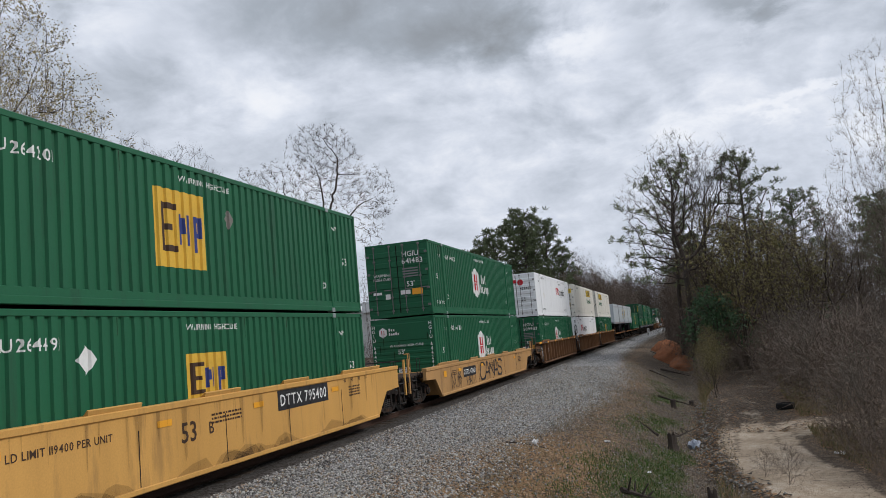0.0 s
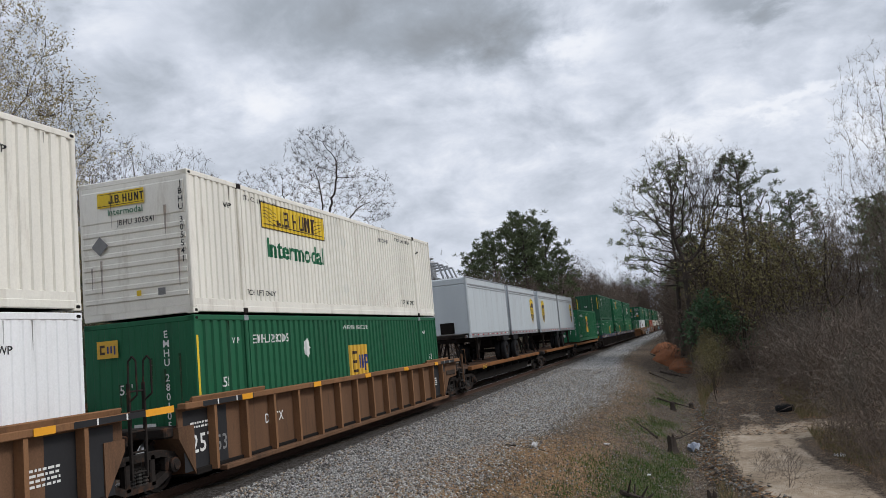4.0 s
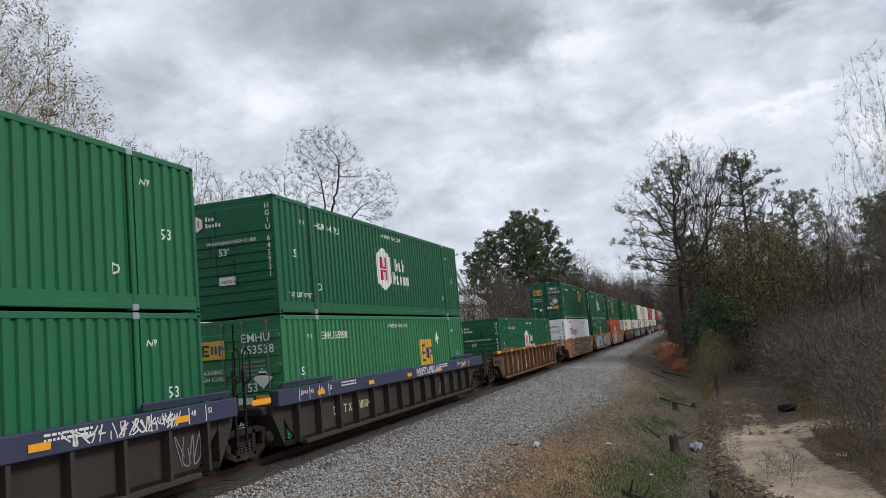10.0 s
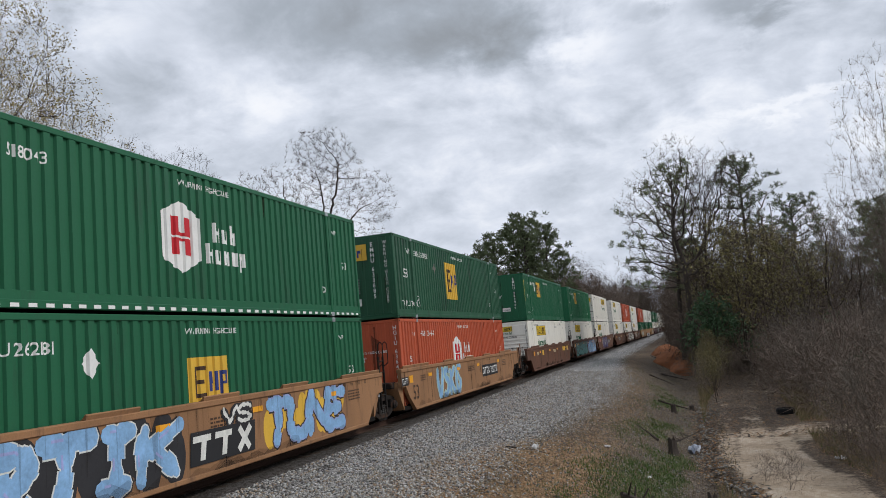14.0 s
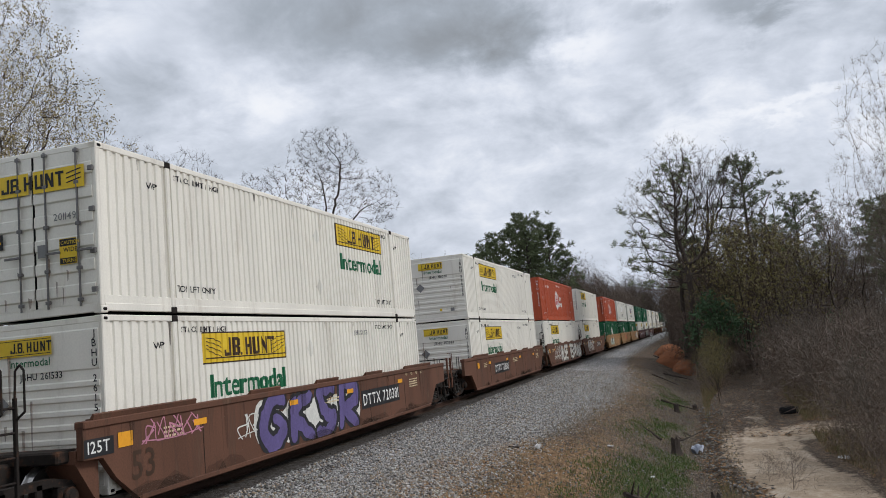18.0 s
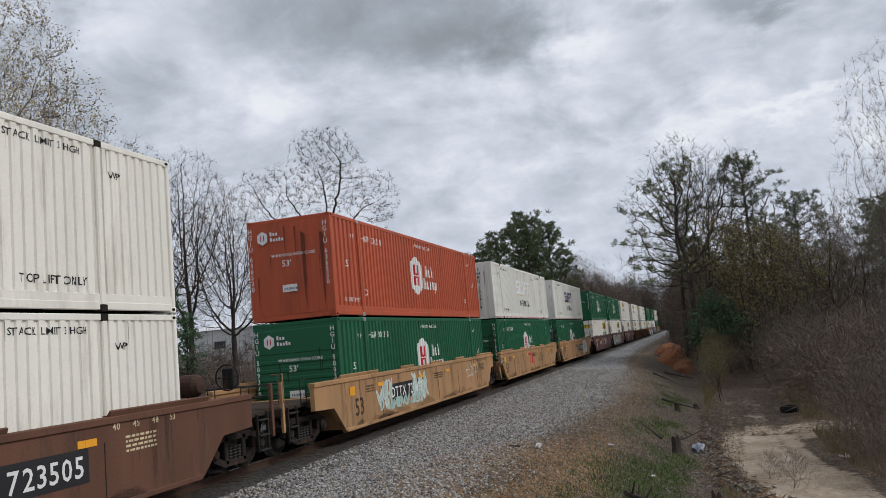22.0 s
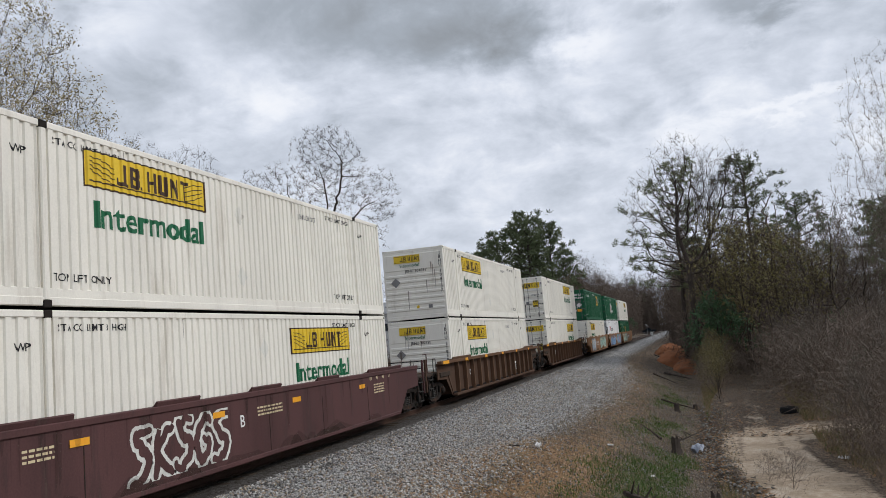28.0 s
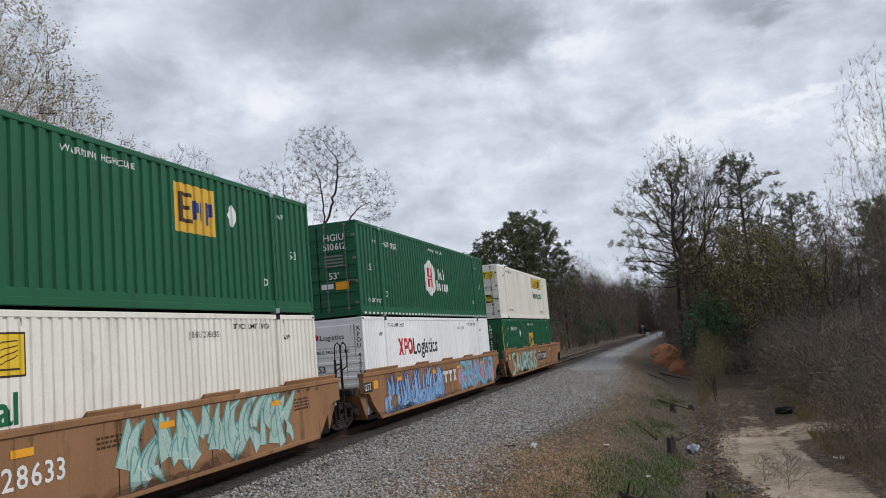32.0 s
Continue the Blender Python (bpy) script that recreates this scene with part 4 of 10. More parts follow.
def emblem_line(ob, y, z, kind="white"):
    """Three bold red shapes, then a black word."""
    h = 0.56
    r = [[(0, 0), (0.17, 0), (0.50, h), (0.33, h)], [(0.33, 0), (0.50, 0), (0.17, h), (0.0, h)]]
    r += rect(0.56, 0, 0.68, h) + rect(0.66, 0.44, 0.88, h) + rect(0.66, 0.19, 0.88, 0.31) + rect(0.80, 0.22, 0.92, 0.53)
    a = [math.pi * 2 * k / 20 for k in range(21)]
    for p, q in zip(a, a[1:]):
        f = lambda t, k: (1.20 + 0.25 * k * math.cos(t), 0.28 + 0.29 * k * math.sin(t))
        r.append([f(p, 1), f(q, 1), f(q, 0.5), f(p, 0.5)])
    mark(ob, r, y, z, "mark_red", "emblem_shape", "bold red shapes", kind)
    word = text("Logistics", 0.55, 0.08, 1.0)
    wide = max(p[0] for t in word for p in t)
    mark(ob, [[(u * 2.85 / wide, v) for u, v in t] for t in word], y + 1.53, z, "mark_black", "lettering", "black word", kind)


def emblem_slant(ob, y, z, faded=False, kind="white"):
    """Slanted block letters in blue with an amber shadow; faded ones have lost the blue."""
    h, q = 0.80, []
    for a, shapes in ((0.0, ((0, 0.62, 0.72, 0.8), (0, 0.34, 0.2, 0.7), (0, 0.34, 0.72, 0.46), (0.52, 0.06, 0.72, 0.42), (0, 0, 0.72, 0.16))),
                      (0.85, ((0, 0, 0.22, 0.8), (0.40, 0, 0.60, 0.62), (0.78, 0, 1.0, 0.8), (0.1, 0, 0.9, 0.15))), (1.98, ((0, 0, 0.22, 0.8),)),
                      (2.34, ((0, 0, 0.22, 0.8), (0.2, 0.62, 0.72, 0.8), (0.2, 0.32, 0.6, 0.46))), (3.16, ((0.26, 0, 0.48, 0.8), (0, 0.62, 0.78, 0.8)))):
        for x0, z0, x1, z1 in shapes:
            q += [[(a + x0 + 0.2 * z0, z0), (a + x1 + 0.2 * z0, z0), (a + x1 + 0.2 * z1, z1), (a + x0 + 0.2 * z1, z1)]]
    mark(ob, moved(q, 0.06, -0.07), y, z, "mark_gold" if not faded else "mark_faded", "emblem_shadow", "amber shadow shapes", kind, 1)
    mark(ob, q, y, z, "white_b" if faded else "mark_blue", "emblem_shape", "worn pale shapes" if faded else "blue slanted shapes", kind, 2)
    word = text("INTERMODAL", 0.34, 0.18, 1.0)
    wide = max(p[0] for t in word for p in t)
    mark(ob, [[(u * 2.9 / wide, v) for u, v in t] for t in word], y + 0.85, z - 0.68, "mark_black", "lettering", "", kind)


def diamond(ob, y, z, h=0.55, mat="mark_white", kind="steel"):
    mark(ob, [[(0, h / 2), (h * 0.45, 0), (h * 0.9, h / 2), (h * 0.45, h)]], y, z, mat, "placard_holder", "diamond placard plate", kind)


def small_marks(ob, code, ink, kind, number="", high="WARNING HIGH CUBE", lift=True, upper=True):
    """The usual small lettering of a long domestic container."""
    big = 1.55 if code == "gold" else 1.0
    mark(ob, text("WP", 0.12 * big), POST - 0.62, 2.30, ink, kind=kind)
    mark(ob, text("WP", 0.12), LEN - POST + 0.28, 2.30, ink, kind=kind)
    if kind == "steel":
        mark(ob, text("53", 0.2 * big), 0.95, 1.42, ink, kind=kind)
        mark(ob, text("53", 0.2), LEN - 1.10, 1.35, ink, kind=kind)
        mark(ob, text(high, 0.112, 0.2), LEN * 0.452, 2.54, ink, kind=kind)
        mark(ob, text("D", 0.2), POST + 0.28, 0.62, ink, kind=kind)
        mark(ob, text("D", 0.2), LEN - POST - 0.55, 0.62, ink, kind=kind)
        if number:
            mark(ob, text(number, 0.19), POST + 0.3, 2.28, ink, "container_number", kind=kind)
    else:
        mark(ob, text("STACK LIMIT 3 HIGH", 0.11, 0.2), POST + 0.2, 2.58, ink, kind=kind)
        mark(ob, text("STACK LIMIT 3 HIGH", 0.11, 0.2), LEN - POST - 2.0, 2.58, ink, kind=kind)
        if number:
            mark(ob, text(number, 0.12), LEN - POST - 3.6, 2.42, "mark_grey", "container_number", kind=kind)
    if kind == "white" and lift:
        mark(ob, text("TOP LIFT ONLY", 0.13), LEN - POST - 1.75, 0.42, ink, kind=kind)
    if lift and (upper or code == "gold"):
        mark(ob, text("TOP LIFT ONLY", 0.12 * big), (POST + 0.15) if kind == "white" else 0.55, 0.42, ink, kind=kind)


def end_marks(ob, end, style, ink, number):
    """Lettering on the end wall that faces back along the train."""
    letters, digits = number[:4], number[4:].strip()
    if end == "door":
        if style in ("hex", "square"):
            end_mark(ob, text(letters, 0.2), 0.25, 2.32, ink)
            end_mark(ob, text(digits, 0.2), 0.22, 2.04, ink, "container_number")
            if style == "square":
                end_mark(ob, rect(-0.92, 1.98, -0.22, 2.42), 0, 0, "mark_gold", "emblem_panel", "gold painted emblem panel")
                end_mark(ob, rect(-0.84, 2.06, -0.78, 2.34) + rect(-0.77, 2.28, -0.64, 2.34) + rect(-0.77, 2.06, -0.64, 2.12) + rect(-0.77, 2.17, -0.68, 2.22), 0, 0, "mark_brown", "emblem_shape", "brown bars", 2)
                end_mark(ob, rect(-0.58, 2.1, -0.53, 2.3) + rect(-0.48, 2.1, -0.43, 2.3) + rect(-0.38, 2.06, -0.33, 2.3) + rect(-0.32, 2.2, -0.27, 2.3), 0, 0, "mark_blue", "emblem_shape", "blue bars", 2)
                end_mark(ob, [[(0.5, 1.45), (0.76, 1.2), (1.02, 1.45), (0.76, 1.7)]], 0, 0, "mark_white", "placard_holder", "white diamond placard")
            end_mark(ob, text("53'", 0.2), 0.35, 1.15, ink)
            end_mark(ob, rect(0.55, 0.82, 0.98, 1.06), 0, 0, "mark_orange", "warning_label", "orange warning label")
            end_mark(ob, rect(0.08, 0.86, 0.48, 1.02) + rect(-1.05, 0.92, -0.7, 1.02) + rect(-0.55, 0.72, -0.35, 0.92), 0, 0, ink, "data_label", "white data label")
            end_mark(ob, sum((rect(0.22, 1.52 + 0.1 * k, 0.85, 1.57 + 0.1 * k) for k in range(4)), []), 0, 0, "mark_grey", "data_lines")
            end_mark(ob, text("WARNING", 0.1), -1.0, 1.62, ink)
            end_mark(ob, text("HIGH CUBE", 0.1), -1.0, 1.46, ink)
        elif style == "line":
            end_mark(ob, rect(-0.75, 2.12, -0.52, 2.5, 0.6) + rect(-0.75, 2.12, -0.6, 2.5) + rect(-0.3, 2.12, -0.18, 2.5) + rect(-0.18, 2.28, 0.05, 2.5) + disc(0.32, 2.31, 0.2, 0.2), 0, 0, "mark_red", "emblem_shape", "bold red shapes")
            end_mark(ob, text("WARNING", 0.1), -0.95, 1.92, ink)
            end_mark(ob, text("HIGH CUBE", 0.1), -0.95, 1.77, ink)
            end_mark(ob, text(digits, 0.16), 0.25, 1.82, ink, "container_number")
            end_mark(ob, text("53'", 0.2), 0.3, 1.1, ink)
            end_mark(ob, rect(-0.55, 0.95, -0.2, 1.2), 0, 0, "mark_orange", "warning_label", "orange warning label")
            end_mark(ob, rect(-1.0, 0.98, -0.6, 1.15), 0, 0, "mark_grey", "data_label")
        elif style == "plate":
            for sg in (-1, 1):
                end_mark(ob, rect(-1.1 if sg < 0 else 0.05, 2.14, -0.05 if sg < 0 else 1.1, 2.52), 0, 0, "mark_yellow", "emblem_panel", "yellow painted plate")
            q = []
            q += block_row((-0.62, -0.42, -0.14, 0.09, 0.31, 0.52), 2.21, 0.17, 0.25)
            for k in range(3):
                q += stroke([(-1.05, 2.46 - 0.08 * k), (-0.72, 2.40 - 0.08 * k)], 0.02) + stroke([(0.74, 2.40 - 0.08 * k), (1.04, 2.46 - 0.08 * k)], 0.02)
            end_mark(ob, q, 0, 0, "mark_black", "emblem_shape", "dark letter blocks", 2)
            end_mark(ob, text(digits, 0.12), 0.45, 1.62, "mark_grey", "container_number")
            end_mark(ob, rect(0.55, 0.86, 0.9, 1.3), 0, 0, "mark_yellow", "warning_label", "yellow warning label")
            end_mark(ob, rect(-1.0, 1.25, -0.62, 1.52), 0, 0, "mark_black", "data_label", "black notice label")
            end_mark(ob, rect(0.1, 1.02, 0.3, 1.24), 0, 0, "mark_grey", "data_label")
            end_mark(ob, rect(0.56, 1.17, 0.89, 1.29) + rect(0.56, 0.87, 0.89, 0.97), 0, 0, "mark_black", "label_band", "black bands of the label", 2)
            end_mark(ob, text("CAUTION", 0.055), 0.585, 1.20, "mark_yellow", layer=3)
            end_mark(ob, text("WIDE", 0.075), 0.63, 1.07, "mark_black", layer=2)
            end_mark(ob, text("TURNS", 0.06), 0.61, 0.89, "mark_yellow", layer=3)
            end_mark(ob, rect(-0.96, 1.43, -0.70, 1.47) + rect(-0.96, 1.35, -0.66, 1.39) + rect(-0.96, 1.28, -0.74, 1.31), 0, 0, "mark_yellow", "data_lines", layer=2)
            r = random.Random(number)
            runs = []
            for k in range(9):
                a, t, d, w = r.uniform(-1.15, 1.1), r.uniform(0.3, 1.1), r.uniform(0.12, 0.5), r.uniform(0.02, 0.09)
                runs.append([(a, t), (a + w * 0.3, max(t - d, 0.18)), (a + w * 0.7, max(t - d * 0.8, 0.2)), (a + w, t - 0.03)])
            end_mark(ob, runs, 0, 0, "run_orange", "rust_run", "orange rust runs low on the doors")
        return
    if style == "hex":
        end_mark(ob, [[(-0.95, 2.28), (-0.79, 2.18), (-0.63, 2.28), (-0.63, 2.48), (-0.79, 2.58), (-0.95, 2.48)]], 0, 0, ink, "emblem_hexagon", "white hexagon")
        end_mark(ob, rect(-0.85, 2.3, -0.82, 2.46) + rect(-0.76, 2.3, -0.73, 2.46), 0, 0, "mark_red", "emblem_shape", "", 2)
        q = []
        for n, zz in ((3, 2.42), (5, 2.26)):
            for k in range(n):
                q += rect(-0.55 + 0.09 * k, zz, -0.55 + 0.09 * k + 0.06, zz + (0.11 if k % 3 == 0 else 0.08))
        end_mark(ob, q, 0, 0, ink, "emblem_lettering", "white letter blocks")
        end_mark(ob, text("WARNING HIGH CUBE", 0.085, 0.2), -0.55, 1.80, ink)
        end_mark(ob, text("53'", 0.17), -0.22, 1.52, ink)
        end_mark(ob, rect(-0.25, 0.80, 0.2, 1.0), 0, 0, ink, "data_label", "white weight label")
        end_mark(ob, text("24,000 lbs", 0.07), -0.2, 0.85, "mark_black", layer=2)
        for x in (-1.22, 1.10):
            end_mark(ob, text(number, 0.13, down=True), x, 2.55, ink, "container_number")
    elif style == "square":
        end_mark(ob, rect(-0.95, 2.2, -0.45, 2.55), 0, 0, "mark_gold", "emblem_panel", "gold painted emblem panel")
        end_mark(ob, rect(-0.88, 2.28, -0.84, 2.47) + rect(-0.84, 2.42, -0.76, 2.47) + rect(-0.84, 2.28, -0.76, 2.33), 0, 0, "mark_brown", "emblem_shape", "", 2)
        end_mark(ob, rect(-0.71, 2.3, -0.67, 2.44) + rect(-0.63, 2.3, -0.59, 2.44) + rect(-0.55, 2.27, -0.51, 2.44), 0, 0, "mark_blue", "emblem_shape", "", 2)
        end_mark(ob, text("53'", 0.19), -0.45, 1.45, ink)
        end_mark(ob, rect(-0.15, 0.62, 0.35, 0.85), 0, 0, ink, "data_label", "white weight label")
        end_mark(ob, text("24,000 lbs", 0.075), -0.1, 0.68, "mark_black", layer=2)
        end_mark(ob, text(number, 0.14, down=True), 0.62, 2.5, ink, "container_number")
    elif style == "gold":
        end_mark(ob, rect(-0.95, 2.05, 0.35, 2.6), 0, 0, "mark_gold", "emblem_panel", "gold painted emblem panel")
        end_mark(ob, rect(-0.5, 2.18, -0.44, 2.46) + rect(-0.44, 2.4, -0.3, 2.46) + rect(-0.44, 2.18, -0.3, 2.24) + rect(-0.44, 2.29, -0.34, 2.34), 0, 0, "mark_brown", "emblem_shape", "", 2)
        end_mark(ob, rect(-0.24, 2.2, -0.18, 2.4) + rect(-0.12, 2.2, -0.06, 2.4) + rect(0.0, 2.16, 0.06, 2.4) + rect(0.06, 2.3, 0.14, 2.4), 0, 0, "mark_blue", "emblem_shape", "", 2)
        end_mark(ob, text("53'", 0.2), -0.42, 1.58, ink)
        end_mark(ob, text(number, 0.14, down=True), 0.5, 2.5, ink, "container_number")
        end_mark(ob, text("WARNING HIGH CUBE", 0.1, down=True), 0.98, 2.55, ink)
        end_mark(ob, sum((rect(-0.42, 0.92 + 0.09 * k, 0.02, 0.97 + 0.09 * k) for k in range(6)), []), 0, 0, "mark_grey", "data_lines")
        end_mark(ob, rect(-0.45, 0.5, 0.05, 0.74), 0, 0, ink, "data_label", "white weight label")
    elif style == "line":
        end_mark(ob, rect(-0.72, 2.28, -0.62, 2.46, 0.5) + rect(-0.5, 2.28, -0.44, 2.46) + rect(-0.44, 2.36, -0.36, 2.46) + disc(-0.22, 2.37, 0.09, 0.09), 0, 0, "mark_red", "emblem_shape", "bold red shapes")
        end_mark(ob, text("Logistics", 0.15, 0.1), -0.08, 2.28, "mark_black")
        end_mark(ob, text("WARNING HIGH CUBE", 0.1, 0.16), -0.7, 1.86, "mark_black")
        end_mark(ob, text("53", 0.18), -0.2, 1.32, "mark_black")
        for x in (-1.2, 1.12):
            end_mark(ob, text(number, 0.13, down=True), x, 2.5, "mark_black", "container_number")
    elif style == "plate":
        end_mark(ob, rect(-0.80, 2.33, 0.32, 2.64), 0, 0, "mark_yellow", "emblem_panel", "yellow painted plate")
        end_mark(ob, block_row((-0.52, -0.37, -0.18, -0.04, 0.10, 0.22), 2.40, 0.10, 0.17) + rect(-0.78, 2.36, 0.30, 2.37) + rect(-0.78, 2.60, 0.30, 2.61), 0, 0, "mark_black", "emblem_shape", "dark letter blocks", 2)
        end_mark(ob, text("Intermodal", 0.13, 0.1), -0.55, 2.16, "mark_green")
        end_mark(ob, text(number, 0.11), -0.35, 1.93, "mark_black", "container_number")
        end_mark(ob, [[(-0.98, 1.55), (-0.78, 1.35), (-0.58, 1.55), (-0.78, 1.75)]], 0, 0, "mark_grey", "placard_holder", "diamond placard plate")
        end_mark(ob, text(number, 0.12, down=True), 1.12, 2.55, "mark_black", "container_number")
        end_mark(ob, rect(0.55, 0.42, 0.72, 0.56), 0, 0, "mark_grey", "data_label")
        end_mark(ob, rect(0.05, 0.45, 0.16, 0.56), 0, 0, "mark_yellow", "data_label")
    elif style == "none":
        for x in (-1.18, 1.1):
            end_mark(ob, rect(x, 1.25, x + 0.08, 2.55), 0, 0, "mark_yellow", "caution_strip", "yellow caution strip")
        end_mark(ob, text("53", 0.2), -0.35, 1.5, ink)
        end_mark(ob, rect(-0.3, 0.7, 0.2, 0.98), 0, 0, ink, "data_label", "white weight label")
        end_mark(ob, text(number, 0.13, down=True), 0.5, 2.5, "mark_faded", "container_number")
    elif style == "slant":
        end_mark(ob, rect(-0.9, 2.42, -0.76, 2.56, 0.2) + rect(-0.7, 2.42, -0.5, 2.56, 0.2) + rect(-0.42, 2.42, -0.36, 2.56, 0.2) + rect(-0.28, 2.42, -0.1, 2.56, 0.2) + rect(0, 2.42, 0.18, 2.56, 0.2), 0, 0, "mark_blue", "emblem_shape", "blue slanted shapes")
        end_mark(ob, text("53ft", 0.17), -0.7, 1.2, "mark_black")
        end_mark(ob, text(number, 0.15, down=True), 0.55, 2.45, "mark_black", "container_number")
        end_mark(ob, rect(-0.7, 0.62, -0.25, 0.68), 0, 0, "mark_black", "data_lines")


def container(col, style, end, number, label, place, floor, emblem_y=None, dots=False, strips=False, tint=None):
    """A 53 foot container. Its near end is at y = 0; end: what faces back along the train."""
    kind = "steel" if col.startswith(("green", "red")) else "white"
    ob = thing("shipping_container", label, "container", "containers on the train")
    if col == "white_b":
        FINE.add(ob.name)
    prof = PROFILES["fine" if col == "white_b" else kind]
    z0 = 0.30

    def casting():
        s = Shape().box(-0.16, 0, 0, 0.003, 0.17, 0.12, 0.012)
        n = len(s.f)
        # slot is a thin raised plate; the hole's shade is its black colour
        s.prism([(0.05, 0.035), (0.12, 0.035), (0.135, 0.06), (0.12, 0.085), (0.05, 0.085), (0.035, 0.06)], 0, 0.0, 0.006)
        me = s.mesh("corner_casting", M[col])
        me.materials.append(M["void"])
        for p in list(me.polygons)[n:]:
            p.material_index = 1
        return me
    wall = shared(("side", col), lambda: side_wall(prof, z0 - 0.01, HIGH - 0.10).mesh("side_wall", M[col]))
    trail = shared(("trail", col), lambda: Shape().box(HALF - 0.07, 0.0, HIGH - 0.11, HALF, LEN, HIGH, 0.012).mesh("top_rail", M[col]))
    brail = shared(("brail", col), lambda: Shape().box(HALF - 0.09, 0.10, 0.03, HALF - 0.002, LEN - 0.10, 0.165, 0.012).box(HALF - 0.07, 0.1, 0.155, HALF - 0.012, LEN - 0.1, z0, 0.01).mesh("bottom_rail", M[col]))
    post = shared(("post", col), lambda: Shape().box(-0.09, -0.0, 0.11, 0, 0.10, HIGH - 0.1, 0.015).mesh("corner_post", M[col]))
    mid = shared(("mid", col), lambda: Shape().box(-0.06, -0.065, 0.11, 0.012, 0.065, HIGH - 0.1, 0.02).mesh("lifting_post", M[col]))
    cast = shared("casting_" + col, casting)
    lifter = shared("lifter_" + kind, lambda: Shape().box(-0.16, 0, 0, 0.012, 0.17, 0.12, 0.012).mesh("lifting_casting", M["alu" if kind == "steel" else "cast"]))
    for sg in (1, -1):
        for name, me in (("side_wall", wall), ("top_rail", trail), ("bottom_rail", brail)):
            part(name, me, None, ob).scale = (sg, 1, 1)
        for y, fl in ((0, 1), (LEN, -1)):
            p = part("corner_post", post, None, ob, at=(sg * HALF, y, 0))
            p.scale = (sg, fl, 1)
            for z in (0, HIGH - 0.118) if sg > 0 else (HIGH - 0.118,):
                c = part("corner_casting", cast, None, ob, at=(sg * HALF, y, z))
                c.scale = (sg, fl, 1)
        for y in (POST, LEN - POST):
            part("lifting_post", mid, None, ob, at=(sg * HALF, y, 0)).scale = (sg, 1, 1)
            for z in (0.0, HIGH - 0.118) if sg > 0 else (HIGH - 0.118,):
                c = part("lifting_casting", lifter, None, ob, at=(sg * (HALF + 0.006), y - 0.085, z))
                c.scale = (sg, 1, 1)

    def roof():
        s = Shape().box(-HALF + 0.03, 0.02, HIGH - 0.06, HALF - 0.03, LEN - 0.02, HIGH - 0.02, 0.01)
        for k in range(20):
            s.box(-HALF + 0.15, 0.35 + k * 0.78, HIGH - 0.025, HALF - 0.15, 0.65 + k * 0.78, HIGH - 0.006, 0.008)
        return s.mesh("roof", M[col])
    part("roof", shared(("roof", col), roof), None, ob)
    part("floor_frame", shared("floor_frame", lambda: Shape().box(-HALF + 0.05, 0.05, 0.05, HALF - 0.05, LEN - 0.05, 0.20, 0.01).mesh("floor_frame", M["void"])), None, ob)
    for name, zz in (("header", HIGH - 0.11), ("end_sill", 0.0)):
        for y, fl in ((0, 1), (LEN, -1)):
            part(name, shared((name, col), lambda: Shape().box(-HALF + 0.02, 0.0, 0.02 if name == "end_sill" else 0, HALF - 0.02, 0.09, 0.17 if name == "end_sill" else 0.105, 0.012).mesh(name, M[col])), None, ob, at=(0, y, zz)).scale = (1, fl, 1)
    ends = {"door": door_end, "rib": ribbed_end, "plain": plain_end}
    ends[end](ob, col, 0.02, -1)
    ends["rib" if end == "door" else "door"](ob, col, LEN - 0.02, 1)
    ink = "mark_white" if kind == "steel" else "mark_black"
    upper = floor > 2
    small_marks(ob, style, ink, kind, number, upper=upper)
    end_marks(ob, end, style, ink, number)
    e = LEN * 0.5 if emblem_y is None else emblem_y
    if style == "hex":
        emblem_hex(ob, e, 0.95, kind)
    elif style == "gold":
        emblem_square(ob, e, 0.80, 1.62, 1.52, kind)
        diamond(ob, e + 2.4 if place < 20 else e - 1.7, 1.75, 0.42, "placard", kind)
    elif style == "square":
        emblem_square(ob, e, 1.56 if upper else 1.10, 1.42, 0.98, kind)
        diamond(ob, e - 2.9 if e < 9 and not upper else e + 1.9 if e > 9 else e - 0.9, 1.85, 0.5, kind=kind)
    elif style == "plate":
        emblem_plate(ob, e, 2.02 if upper else 1.94)
        for zz in (1.9, 0.55):
            diamond(ob, e + 4.6 if e < 8 else e - 1.5, zz, 0.45, "white_c", kind)
    elif style == "line":
        emblem_line(ob, e, 1.62)
        diamond(ob, LEN - POST - 1.0 if e < 8 else 3.0, 1.2, 0.5, "white_c", kind)
    elif style == "slant":
        emblem_slant(ob, e, 1.42, tint == "faded")
    elif style == "none":
        diamond(ob, 3.6, 1.6, 0.5, kind=kind)
    if dots:
        q = []
        for k in range(46):
            q += rect(0.25 + k * 0.345, 0, 0.25 + k * 0.345 + 0.17, 0.06)
        part("reflector_strip", on_side(q, 0, 0.05, None, HALF, 0.004), M["mark_white" if kind == "steel" else "mark_red"], ob, "row of reflective dashes")
    if strips:
        for y in (0.03,):
            part("caution_strip", on_side(rect(0, 0, 0.07, 1.3), y, 1.2, None, HALF, 0.004), M["mark_yellow"], ob, "yellow caution strip")
